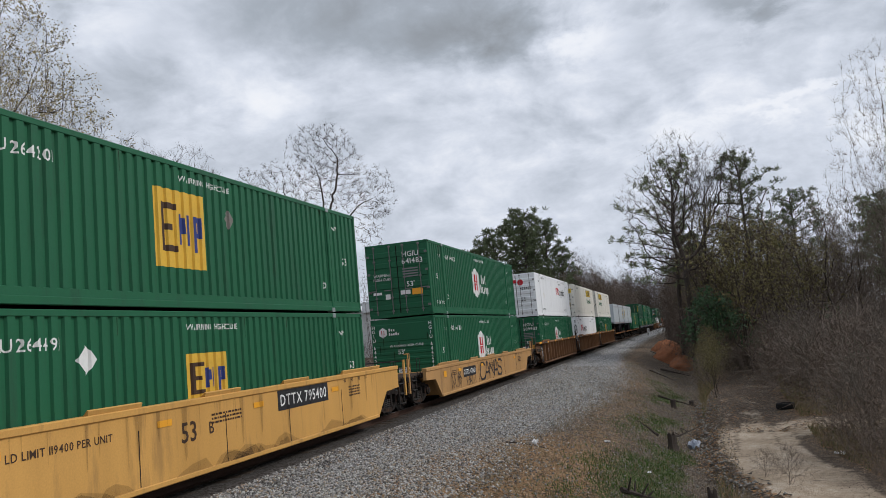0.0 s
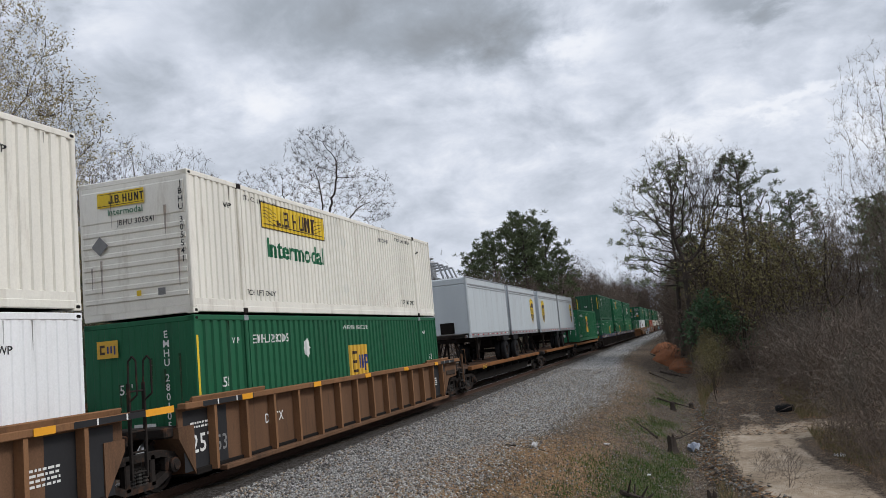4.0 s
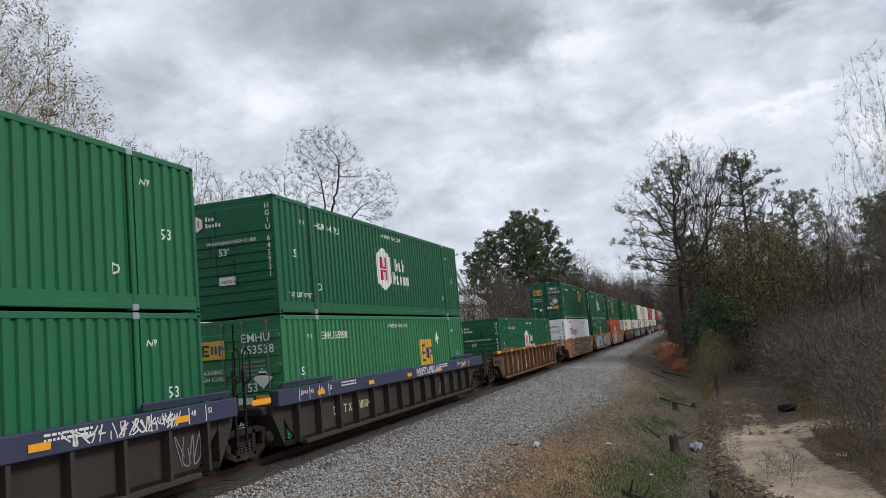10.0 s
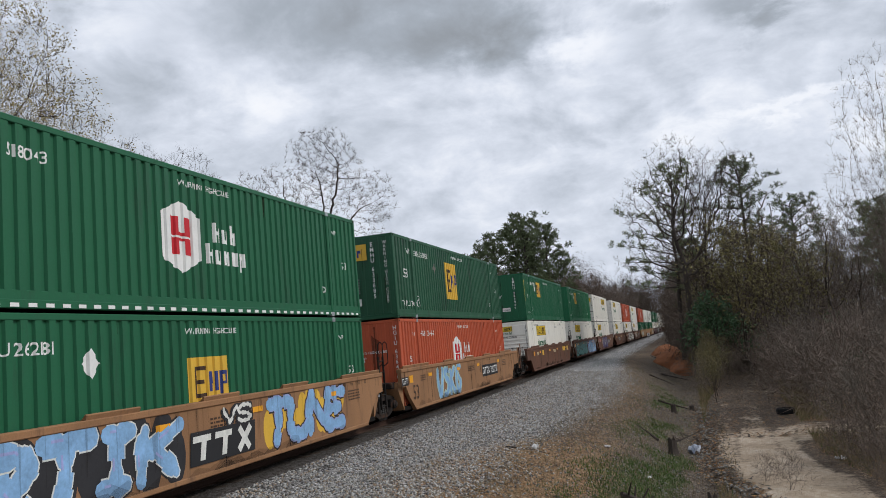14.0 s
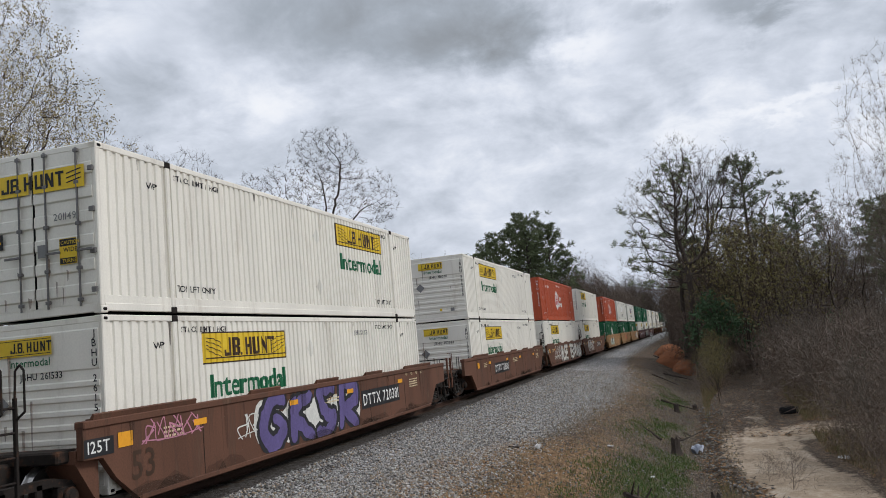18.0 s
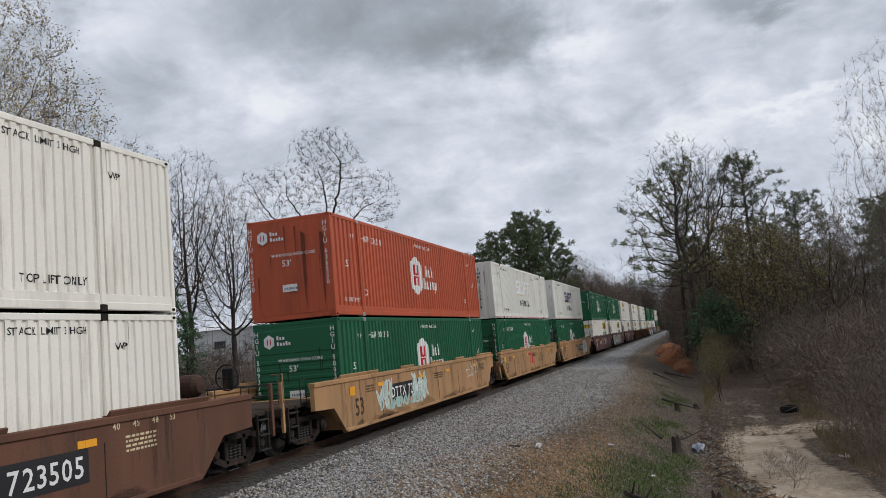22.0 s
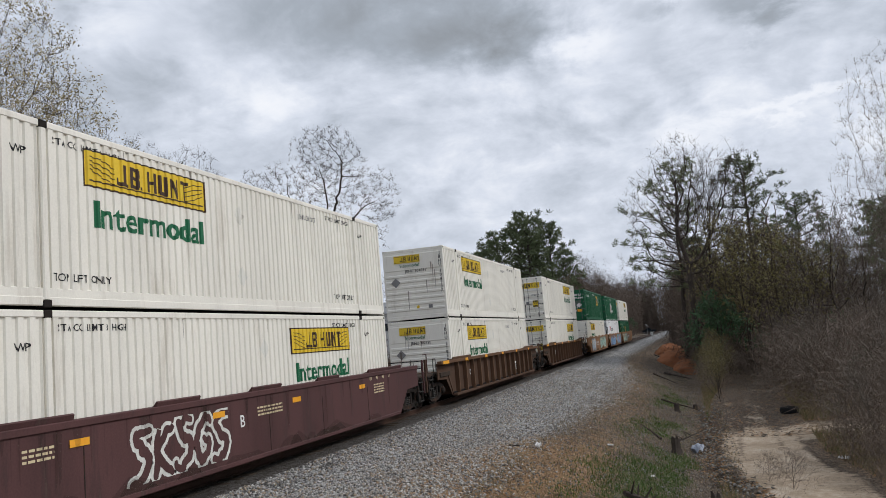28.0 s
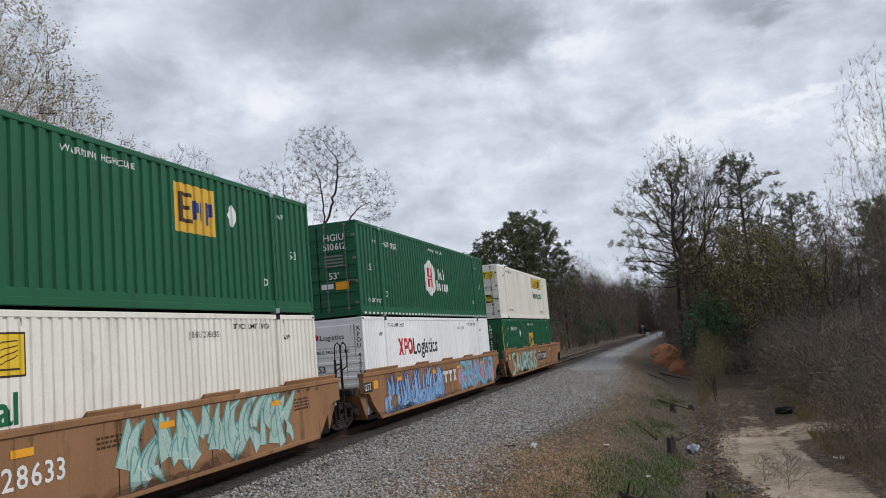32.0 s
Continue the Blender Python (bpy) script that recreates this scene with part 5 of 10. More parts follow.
    if end != "door":
        # rust and soot run down the end wall
        r = random.Random(number)
        stains = []
        for k in range(5):
            a, t, d = r.uniform(-1.1, 1.1), r.uniform(1.0, 2.7), r.uniform(0.25, 1.1)
            w = r.uniform(0.02, 0.07)
            stains.append([(a, t), (a + w * 0.3, max(t - d, 0.2)), (a + w * 0.6, max(t - d * 0.85, 0.22)), (a + w, t)])
        if col == "red":
            for k in range(2):
                a, w, t = r.uniform(0.1, 1.0), r.uniform(0.08, 0.2), r.uniform(2.2, 2.75)
                stains.append([(a, t), (a + w * 0.2, t - 1.6), (a + w * 0.5, t - 2.2), (a + w * 0.8, t - 1.5), (a + w, t - 0.1)])
        end_mark(ob, stains, 0, 0, "run_orange" if kind == "white" else "run_rust", "rust_run", "thin rust runs on the end wall")
    # dark runs of rust below the top rail and at the corners
    g = random.Random(number + style)
    runs = []
    for k in range(9 if kind == "white" else 4):
        a, d, w = g.uniform(0.3, LEN - 0.3), g.uniform(0.08, 0.5), g.uniform(0.01, 0.035)
        runs.append([(a, HIGH - 0.12), (a + w * 0.4, HIGH - 0.12 - d), (a + w * 0.7, HIGH - 0.12 - d * 0.9), (a + w, HIGH - 0.12)])
    mark(ob, runs, 0, 0, "run_rust", "rust_run", "thin dark rust runs", kind, 1)
    ob.location = (0, place, floor)
    MOVING.append((ob, place, floor))
    return ob

# ---- the train: bogies, well cars, flat cars, trailers ----
WHEEL_R = 0.483
WHEELSETS = []       # (wheelset, its place along the train at 0 s)


def bogie(ob, y, place):
    """A three-piece freight bogie under a car, centred at y."""
    b = part("bogie", shared("bolster", lambda: Shape().box(-1.02, -0.2, 0.42, 1.02, 0.2, 0.72, 0.03).box(-0.3, -0.3, 0.68, 0.3, 0.3, 0.82, 0.03).mesh("bogie", M["cast"])), None, ob, "", (0, y, 0))

    def frame_side():
        s = Shape()
            # top and bottom chords, columns and pedestals as separate solids
        s.prism([(-1.2, 0.55), (-1.2, 0.66), (-0.6, 0.80), (0.6, 0.80), (1.2, 0.66), (1.2, 0.55), (0.6, 0.67), (-0.6, 0.67)], 0, 1.0, 1.14)
        s.prism([(-1.1, 0.42), (-0.45, 0.16), (0.45, 0.16), (1.1, 0.42), (1.0, 0.52), (0.40, 0.28), (-0.40, 0.28), (-1.0, 0.52)], 0, 1.0, 1.14)
        for yy in (-0.34, 0.34):
            s.box(1.0, yy - 0.07, 0.2, 1.14, yy + 0.07, 0.76, 0.02)
        for yy in (-0.9, 0.9):
            s.box(0.98, yy - 0.19, 0.38, 1.16, yy + 0.19, 0.66, 0.04)
        return s.mesh("side_frame", M["cast"])

    def springs():
        s = Shape()
        for yy in (-0.17, 0.0, 0.17):
            s.lathe((1.07, yy, 0.28), 2, [(0.0, 0.075)] + [(0.02 + 0.03 * k, 0.075 if k % 2 else 0.058) for k in range(8)] + [(0.27, 0.075)], 10)
        return s.mesh("springs", M["steel"])

    def cap():
        return Shape().lathe((1.16, 0, 0.483), 0, [(0, 0.14), (0.05, 0.14), (0.08, 0.10), (0.10, 0.09), (0.10, 0.0)], 14).mesh("bearing_cap", M["cast"])
    for sg in (1, -1):
        for name, make in (("side_frame", frame_side), ("springs", springs)):
            part(name, shared(name, make), None, b).scale = (sg, 1, 1)
        for yy in (-0.9, 0.9):
            part("bearing_cap", shared("cap", cap), None, b, at=(0, yy, 0)).scale = (sg, 1, 1)

    def wheelset():
        s = Shape().tube((-1.0, 0, 0), (1.0, 0, 0), 0.085, n=10)
        for sg in (1, -1):
            prof = [(0.66, 0.0), (0.66, 0.12), (0.70, 0.16), (0.735, 0.38), (0.69, 0.41), (0.69, 0.515), (0.715, 0.515), (0.722, WHEEL_R), (0.83, WHEEL_R - 0.006), (0.83, 0.41), (0.765, 0.38), (0.745, 0.17), (0.80, 0.13), (0.80, 0.0)]
            s.lathe((0, 0, 0), 0, [(sg * h, r) for h, r in prof], 22)
        for k in range(3):
            a = k * 2.094
            s.box(0.742, math.cos(a) * 0.27 - 0.03, math.sin(a) * 0.27 - 0.03, 0.758, math.cos(a) * 0.27 + 0.03, math.sin(a) * 0.27 + 0.03, 0.004)
        me = s.mesh("wheelset", M["steel"])
        me.materials.append(M["tread"])
        for p in me.polygons:
            c = p.center
            if 0.69 < abs(c.x) < 0.835 and math.hypot(c.y, c.z) > 0.47:
                p.material_index = 1
        return me
    for yy in (-0.9, 0.9):
        w = part("wheelset", shared("wheelset", wheelset), None, b, at=(0, yy, WHEEL_R))
        WHEELSETS.append((w, yy, place + y))
    return b


def coupled_end(ob, y, facing, col, brake=False, tank=False):
    """Platform, coupler, corner handrails and steps beyond the well, out to the coupler; facing is -1 or 1 along y."""
    def deck():
        s = Shape().box(-1.15, 0.1, 1.02, 1.15, 3.25, 1.14, 0.02)
        s.box(-0.42, 0.0, 0.62, 0.42, 3.3, 1.04, 0.03)
        s.box(-1.3, 3.05, 0.92, 1.3, 3.2, 1.12, 0.02)
        s.box(-1.38, 0.3, 0.98, -1.1, 1.6, 1.16, 0.02).box(1.1, 0.3, 0.98, 1.38, 1.6, 1.16, 0.02)
        return s.mesh("end_platform", M["deck"])

    def coupler():
        s = Shape().box(-0.09, 3.2, 0.76, 0.09, 3.5, 0.98, 0.03)
        s.prism([(-0.16, 3.45), (0.14, 3.45), (0.18, 3.62), (0.05, 3.74), (-0.02, 3.62), (-0.17, 3.62)], 2, 0.72, 1.0)
        s.pipe([(0.3, 3.25, 0.75), (0.34, 3.45, 0.5), (0.2, 3.66, 0.42)], 0.03)
        return s.mesh("coupler", M["steel"])

    def rail_post():
        s = Shape().box(-0.035, -0.045, 0.55, 0.035, 0.045, 1.72, 0.01)
        s.pipe([(0.03, 0.02, 1.9), (0.12, 0.14, 1.9), (0.12, 0.14, 1.25), (0.03, 0.02, 1.25)], 0.014)
        return s.mesh("corner_post", M[col])

    def grab():
        return Shape().pipe([(0, -0.16, 1.1), (0, -0.16, 1.7), (0, 0.16, 1.7), (0, 0.16, 1.1)], 0.014).mesh("grab_iron", M["steel"])

    def steps_():
        s = Shape()
        for x in (-0.22, 0.22):
            s.box(x - 0.02, -0.03, 0.28, x + 0.02, 0.03, 1.1, 0.006)
        for z in (0.3, 0.62, 0.94):
            s.box(-0.22, -0.07, z, 0.22, 0.07, z + 0.035, 0.006)
        return s.mesh("step_ladder", M["steel"])

    def hand_rail():
        return Shape().pipe([(-1.2, 0, 1.68), (1.2, 0, 1.68)], 0.016).pipe([(-1.2, 0, 1.42), (1.2, 0, 1.42)], 0.016).mesh("hand_rail", M["steel"])
    e = part("end_platform", shared("deck", deck), None, ob, "", (0, y, 0))
    e.scale = (1, facing, 1)
    part("coupler", shared("coupler", coupler), None, e)
    for x in (-1.28, 1.28):
        part("corner_post", shared(("rpost", col), rail_post), None, e, at=(x, 3.1, 0)).scale = (1 if x > 0 else -1, 1, 1)
        part("grab_iron", shared("grab", grab), None, e, at=(x, 2.0, 0))
        st = part("step_ladder", shared("steps", steps_), None, e, at=(x, 2.65, 0))
        st.rotation_euler = (0, 0, math.pi / 2)
    part("hand_rail", shared(("hrail", col), hand_rail), None, e, at=(0, 3.1, 0))
    if brake or tank:
        def wheel():
            s = Shape()
            ring = [(0.28 * math.cos(k * math.pi / 8), 0.0, 0.28 * math.sin(k * math.pi / 8)) for k in range(17)]
            s.pipe(ring, 0.018)
            for k in range(0, 16, 4):
                s.tube((0, 0, 0), ring[k], 0.012, n=5)
            s.box(-0.14, 0.02, -0.25, 0.14, 0.2, 0.2, 0.02)
            return s.mesh("brake_wheel", M["steel"])
        if brake:
            part("brake_wheel", shared("brakewheel", wheel), None, e, at=(-0.6, 2.9, 1.75))
    if tank:
        part("air_tank", shared("tank", lambda: Shape().lathe((0, 0, 0), 0, [(-0.75, 0.0), (-0.72, 0.16), (-0.62, 0.23), (0.62, 0.23), (0.72, 0.16), (0.75, 0.0)], 16).mesh("air_tank", M["rail"])), None, e, "rusty cylindrical air tank", (0.1, 1.1, 1.86))
        part("tank_stand", shared("tankstand", lambda: Shape().box(-0.5, 0.95, 1.12, -0.4, 1.25, 1.68, 0.01).box(0.55, 0.95, 1.12, 0.65, 1.25, 1.68, 0.01).mesh("tank_stand", M["cast"])), None, e)
        part("brake_wheel", shared("brakewheel", wheel), None, e, at=(0.75, 2.2, 1.95))


def side_outline(lead, trail, top=1.50):
    """The near side's outline as (y, z); lead and trail: 'c' for coupled, 'a' for articulated."""
    lo = [(-0.35, 0.20)] if lead == "c" else [(0.50, 0.20)]
    lo += [(-1.05, 0.86), (-2.15, 0.90), (-2.15, top)] if lead == "c" else [(-0.05, 0.62), (-0.35, 0.98), (-0.78, 1.0), (-0.78, top)]
    hi = [(LEN + 2.15, top), (LEN + 2.15, 0.90), (LEN + 1.05, 0.86)] if trail == "c" else [(LEN + 0.78, top), (LEN + 0.78, 1.0), (LEN + 0.35, 0.98), (LEN - 0.10, 0.62)]
    return lo + hi + [(LEN + 0.3, 0.20) if trail == "c" else (LEN - 0.55, 0.20)]


def well_car(kind, col, lead, trail, place, label, brake=False, tank=False, low=None, cut_top=0.0):
    """One unit of a double-stack well car; kind: smooth, ribbed or band."""
    ob = thing("well_car", label, "rail car", "well cars of the train")
    out = side_outline(lead, trail, 1.50 - cut_top)
    y0, y1 = min(p[0] for p in out), max(p[0] for p in out)
    low = low or col

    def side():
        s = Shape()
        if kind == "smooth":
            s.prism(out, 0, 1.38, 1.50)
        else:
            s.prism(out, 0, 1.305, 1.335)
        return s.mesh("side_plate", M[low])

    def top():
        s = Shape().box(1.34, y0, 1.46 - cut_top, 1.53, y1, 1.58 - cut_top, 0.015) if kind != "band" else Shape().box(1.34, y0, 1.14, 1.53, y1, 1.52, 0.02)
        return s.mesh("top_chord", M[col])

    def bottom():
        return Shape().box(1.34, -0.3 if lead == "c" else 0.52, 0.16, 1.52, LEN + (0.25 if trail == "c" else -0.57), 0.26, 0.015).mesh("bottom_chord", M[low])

    # ribbed stakes take the lighter chord paint, painted as edges catching light
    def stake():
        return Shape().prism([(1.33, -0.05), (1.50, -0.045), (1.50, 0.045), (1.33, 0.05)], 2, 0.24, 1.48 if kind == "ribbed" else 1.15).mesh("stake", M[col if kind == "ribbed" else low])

    def guide():
        s = Shape().prism([(1.36, 1.56), (1.50, 1.56), (1.53, 1.66), (1.50, 1.68), (1.44, 1.60), (1.36, 1.60)], 1, 0, 2.75)
        return s.mesh("loading_guide", M[col])

    def tab():
        return Shape().prism([(1.36, 1.56), (1.50, 1.56), (1.53, 1.65), (1.50, 1.67), (1.44, 1.60)], 1, 0, 1.3).mesh("loading_guide", M[col])
    key = (kind, col, low, lead, trail, cut_top)
    for sg in (1, -1):
        sp = part("side_plate", shared(("sp", key), side), None, ob)
        sp.scale = (sg, 1, 1)
        part("top_chord", shared(("tc", key), top), None, ob).scale = (sg, 1, 1)
        part("bottom_chord", shared(("bc", low, lead, trail), bottom), None, ob).scale = (sg, 1, 1)
        if kind != "smooth":
            n = 14
            for k in range(n):
                part("stake", shared(("stake", kind, low, col), stake), None, sp, at=(0, 0.25 + k * (LEN - 0.5) / (n - 1), 0))
        for a in (-0.55, LEN - 2.2):
            part("loading_guide", shared(("guide", col), guide), None, ob, at=(0, a, -cut_top)).scale = (sg, 1, 1)
        if kind == "smooth":
            for a in (4.2, 7.4, 10.6):
                part("loading_guide", shared(("tab", col), tab), None, ob, at=(0, a, -cut_top)).scale = (sg, 1, 1)
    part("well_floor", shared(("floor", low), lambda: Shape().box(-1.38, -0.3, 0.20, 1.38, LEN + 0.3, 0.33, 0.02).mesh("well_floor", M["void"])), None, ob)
    for y, fl, how in ((-0.3, -1, lead), (LEN + 0.3, 1, trail)):
        b = part("bulkhead", shared(("bulk", low), lambda: Shape().prism([(0.0, 0.24), (0.0, 1.15), (0.5, 1.15), (0.5, 0.95)], 0, -1.36, 1.36).mesh("bulkhead", M[low])), None, ob, at=(0, y, 0))
        b.scale = (1, fl, 1)
        if how == "c":
            coupled_end(ob, y, fl, low if kind != "band" else "grey_car", brake=brake and fl < 0, tank=tank and fl > 0)
        else:
            def joint():
                s = Shape().box(-0.38, 0.0, 0.62, 0.38, 1.3, 1.05, 0.04)
                s.box(-1.25, 0.3, 0.98, 1.25, 0.75, 1.18, 0.03)
                s.lathe((0, 1.3, 0.62), 2, [(0, 0.3), (0.1, 0.34), (0.35, 0.34), (0.42, 0.2), (0.42, 0)], 12)
                return s.mesh("articulated_joint", M["cast"])
            part("articulated_joint", shared("joint", joint), None, ob, at=(0, y, 0)).scale = (1, fl, 1)

            def ladder():
                s = Shape()
                for yy in (-0.2, 0.2):
                    s.box(-0.03, yy - 0.024, 0.45, 0.03, yy + 0.024, 2.05, 0.008)
                    s.pipe([(0.0, yy, 2.0), (0.02, yy, 2.42), (0.10, yy, 2.50), (0.17, yy, 2.42), (0.17, yy, 1.85), (0.03, yy, 1.75)], 0.016)
                for k in range(5):
                    s.tube((0.0, -0.2, 0.55 + 0.34 * k), (0.0, 0.2, 0.55 + 0.34 * k), 0.018, n=6)
                return s.mesh("ladder", M["cast"])
            if fl > 0:
                for x in (1.36, -1.36):
                    part("ladder", shared("ladder", ladder), None, ob, "dark steel ladder", (x, LEN + 1.15, 0))
    if lead == "c":
        bogie(ob, -2.05, place)
    else:
        bogie(ob, -1.62, place)
    if trail == "c":
        bogie(ob, LEN + 2.05, place)
    MOVING.append((ob, place, 0.0))
    ob.location = (0, place, 0)
    return ob


def car_mark(ob, polys, y, z, mat, name="lettering", label="", x=1.50, layer=1):
    return part(name, on_side(polys, y, z, None, x, 0.004 * layer), M[mat], ob, label)


def grime(ob, seed, n=46, x=1.50):
    """Thin runs and splashes of dirt down a smooth side plate."""
    g = random.Random(seed)
    q = []
    for k in range(n):
        a, w, d, t = g.uniform(-0.6, LEN + 0.6), g.choice((0.02, 0.04, 0.07, 0.16)) * g.uniform(0.6, 1.4), g.uniform(0.15, 1.1), 1.46
        q.append([(a, t), (a + w * 0.35, max(t - d, 0.26)), (a + w * 0.7, max(t - d * 0.9, 0.28)), (a + w, t)])
    for k in range(18):
        a, w = g.uniform(-0.3, LEN - 1.5), g.uniform(0.5, 2.2)
        q.append([(a, 0.24), (a + w, 0.24), (a + w * 0.8, 0.24 + g.uniform(0.05, 0.22)), (a + w * 0.45, 0.24 + g.uniform(0.08, 0.30)), (a + w * 0.2, 0.24 + g.uniform(0.05, 0.2))])
    car_mark(ob, q, 0, 0, "grime", "grime", "thin dark dirt runs", x, 3.5)


def number_board(ob, s, y, z, h=0.27, board="mark_black", ink="mark_white", x=1.50):
    t = text(s, h, 0.18)
    w = max(p[0] for q in t for p in q)
    if board:
        car_mark(ob, rect(-0.12, -0.1, w + 0.12, h + 0.1), y, z, board, "number_board", "dark number panel", x)
    car_mark(ob, t, y, z, ink, "car_number", "", x, 2)


def reflectors(ob, ys, z=1.2, x=1.50, mat="mark_orange"):
    for y in ys:
        car_mark(ob, rect(0, 0, 0.42, 0.115), y, z, mat, "reflector", "orange reflective strip", x, 3)


def small_print(ob, y, z, rows=3, w=0.9, mat="mark_brown", x=1.50):
    q = []
    for k in range(rows):
        c = 0.0
        while c < w:
            d = random.uniform(0.04, 0.13)
            q += rect(c, -0.075 * k, min(c + d, w), -0.075 * k + 0.038)
            c += d + 0.03
    car_mark(ob, q, y, z, mat, "stencilled_lines", "", x)


def curve(pts, n=6):
    """A smooth line through points."""
    sm = []
    for i in range(len(pts) - 1):
        p0, p1, p2, p3 = pts[max(i - 1, 0)], pts[i], pts[i + 1], pts[min(i + 2, len(pts) - 1)]
        for k in range(n):
            t = k / n
            sm.append(tuple(0.5 * (2 * p1[a] + (p2[a] - p0[a]) * t + (2 * p0[a] - 5 * p1[a] + 4 * p2[a] - p3[a]) * t * t + (3 * p1[a] - p0[a] - 3 * p2[a] + p3[a]) * t ** 3) for a in (0, 1)))
    return sm + [pts[-1]]


def spray_tag(ob, seed, y, z, w, h, fill, edge, n=5, glow=None, x=1.50, thick=0.16, light=None, lean=0.12):
    """Sprayed letter-like forms: upright bodies with bowls, legs and arrow ends, rimmed in a second colour."""
    rnd = random.Random(seed)
    lines = []
    cw = w / n
    for k in range(n):
        cx = cw * (k + 0.5)
        a, b = cx - 0.33 * cw, cx + 0.33 * cw
        top, mid, lo = h * rnd.uniform(0.86, 0.97), h * rnd.uniform(0.45, 0.6), h * rnd.uniform(0.03, 0.12)
        kind = rnd.randrange(6)
        if kind == 0:
            ls = [[(a, lo), (a + 0.05 * cw, mid), (a, top)], [(a, top), (b, top * 0.95), (b, mid * 1.1), (a, mid)], [(a, mid), (b + 0.1 * cw, lo)]]
        elif kind == 1:
            ls = [[(a, top), (a - 0.03, mid), (cx, lo), (b, mid), (b, top)]]
        elif kind == 2:
            ls = [[(b, top * 0.92), (cx, top), (a, mid * 1.2), (a, mid * 0.6), (cx, lo), (b, mid * 0.7), (cx, mid)]]
        elif kind == 3:
            ls = [[(a, lo), (cx, top), (b, lo)], [(a + 0.1 * cw, mid * 0.7), (b, mid * 0.75)]]
        elif kind == 4:
            ls = [[(b, top), (a, top * 0.95), (cx, mid), (b, mid * 0.75), (cx, lo), (a - 0.05, lo * 1.5)]]
        else:
            ls = [[(a, top), (a, lo)], [(b, top), (a, mid), (b + 0.08 * cw, lo)]]
        for l in ls:
            lines.append([(px + lean * pz + rnd.uniform(-0.03, 0.03), min(max(pz + rnd.uniform(-0.05, 0.05) * h, 0.1 * thick), h)) for px, pz in curve(l)])
    rim, body, shine = [], [], []
    for pts in lines:
        m = len(pts)
        for j, (p, q) in enumerate(zip(pts, pts[1:])):
            t = thick * (0.75 + 0.5 * math.sin(math.pi * (j + 0.5) / m))
            rim += stroke([p, q], t * 1.5 + 0.07)
            body += stroke([p, q], t)
            rim += disc(q[0], q[1], t * 0.75 + 0.035, t * 0.75 + 0.035, 8)
            body += disc(q[0], q[1], t * 0.5, t * 0.5, 8)
        if light:
            shine += stroke([(px - thick * 0.2, pz + thick * 0.15) for px, pz in pts[1:max(3, m // 2)]], thick * 0.14)

    def inside(polys):
        return [[(px, min(max(pz, 0.0), h)) for px, pz in q] for q in polys]
    if glow:
        g = []
        for k in range(14):
            g += disc(w * (k + 0.5) / 14 + rnd.uniform(-0.1, 0.1), h * rnd.uniform(0.35, 0.65), w * 0.07, h * rnd.uniform(0.25, 0.42), 14)
        car_mark(ob, inside(g), y, z, glow, "sprayed_cloud", "", x, 0.3)
    car_mark(ob, inside(rim), y, z, edge, "sprayed_outline", "", x, 1)
    car_mark(ob, inside(body), y, z, fill, "sprayed_letters", "", x, 2)
    if shine:
        car_mark(ob, inside(shine), y, z, light, "sprayed_highlight", "", x, 3)


STROKES = {
    "A": (((0, 0), (0.42, 1), (0.58, 1), (1, 0)), ((0.2, 0.36), (0.8, 0.36))), "C": (((1, 0.84), (0.72, 1), (0.25, 1), (0, 0.75), (0, 0.25), (0.25, 0), (0.72, 0), (1, 0.16)),),
    "E": (((1, 1), (0, 1), (0, 0), (1, 0)), ((0, 0.52), (0.8, 0.52))), "F": (((0, 0), (0, 1), (1, 1)), ((0, 0.52), (0.75, 0.52))), "I": (((0.5, 0), (0.5, 1)), ((0.2, 1), (0.8, 1)), ((0.2, 0), (0.8, 0))), "K": (((0, 0), (0, 1)), ((1, 1), (0.05, 0.45)), ((0.3, 0.6), (1, 0))),
    "M": (((0, 0), (0.1, 1), (0.5, 0.35), (0.9, 1), (1, 0)),), "N": (((0, 0), (0, 1), (1, 0), (1, 1)),), "R": (((0, 0), (0, 1), (0.75, 1), (0.95, 0.78), (0.75, 0.52), (0.05, 0.5)), ((0.45, 0.5), (1, 0))),
    "S": (((1, 0.85), (0.7, 1), (0.25, 1), (0, 0.78), (0.2, 0.55), (0.8, 0.45), (1, 0.22), (0.75, 0), (0.25, 0), (0, 0.15)),), "T": (((0, 1), (1, 1)), ((0.5, 1), (0.5, 0))),
    "U": (((0, 1), (0, 0.25), (0.25, 0), (0.75, 0), (1, 0.25), (1, 1)),), "V": (((0, 1), (0.5, 0), (1, 1)),), "X": (((0, 0), (1, 1)), ((0, 1), (1, 0))), "P": (((0, 0), (0, 1), (0.8, 1), (1, 0.75), (0.8, 0.48), (0, 0.46)),),
}


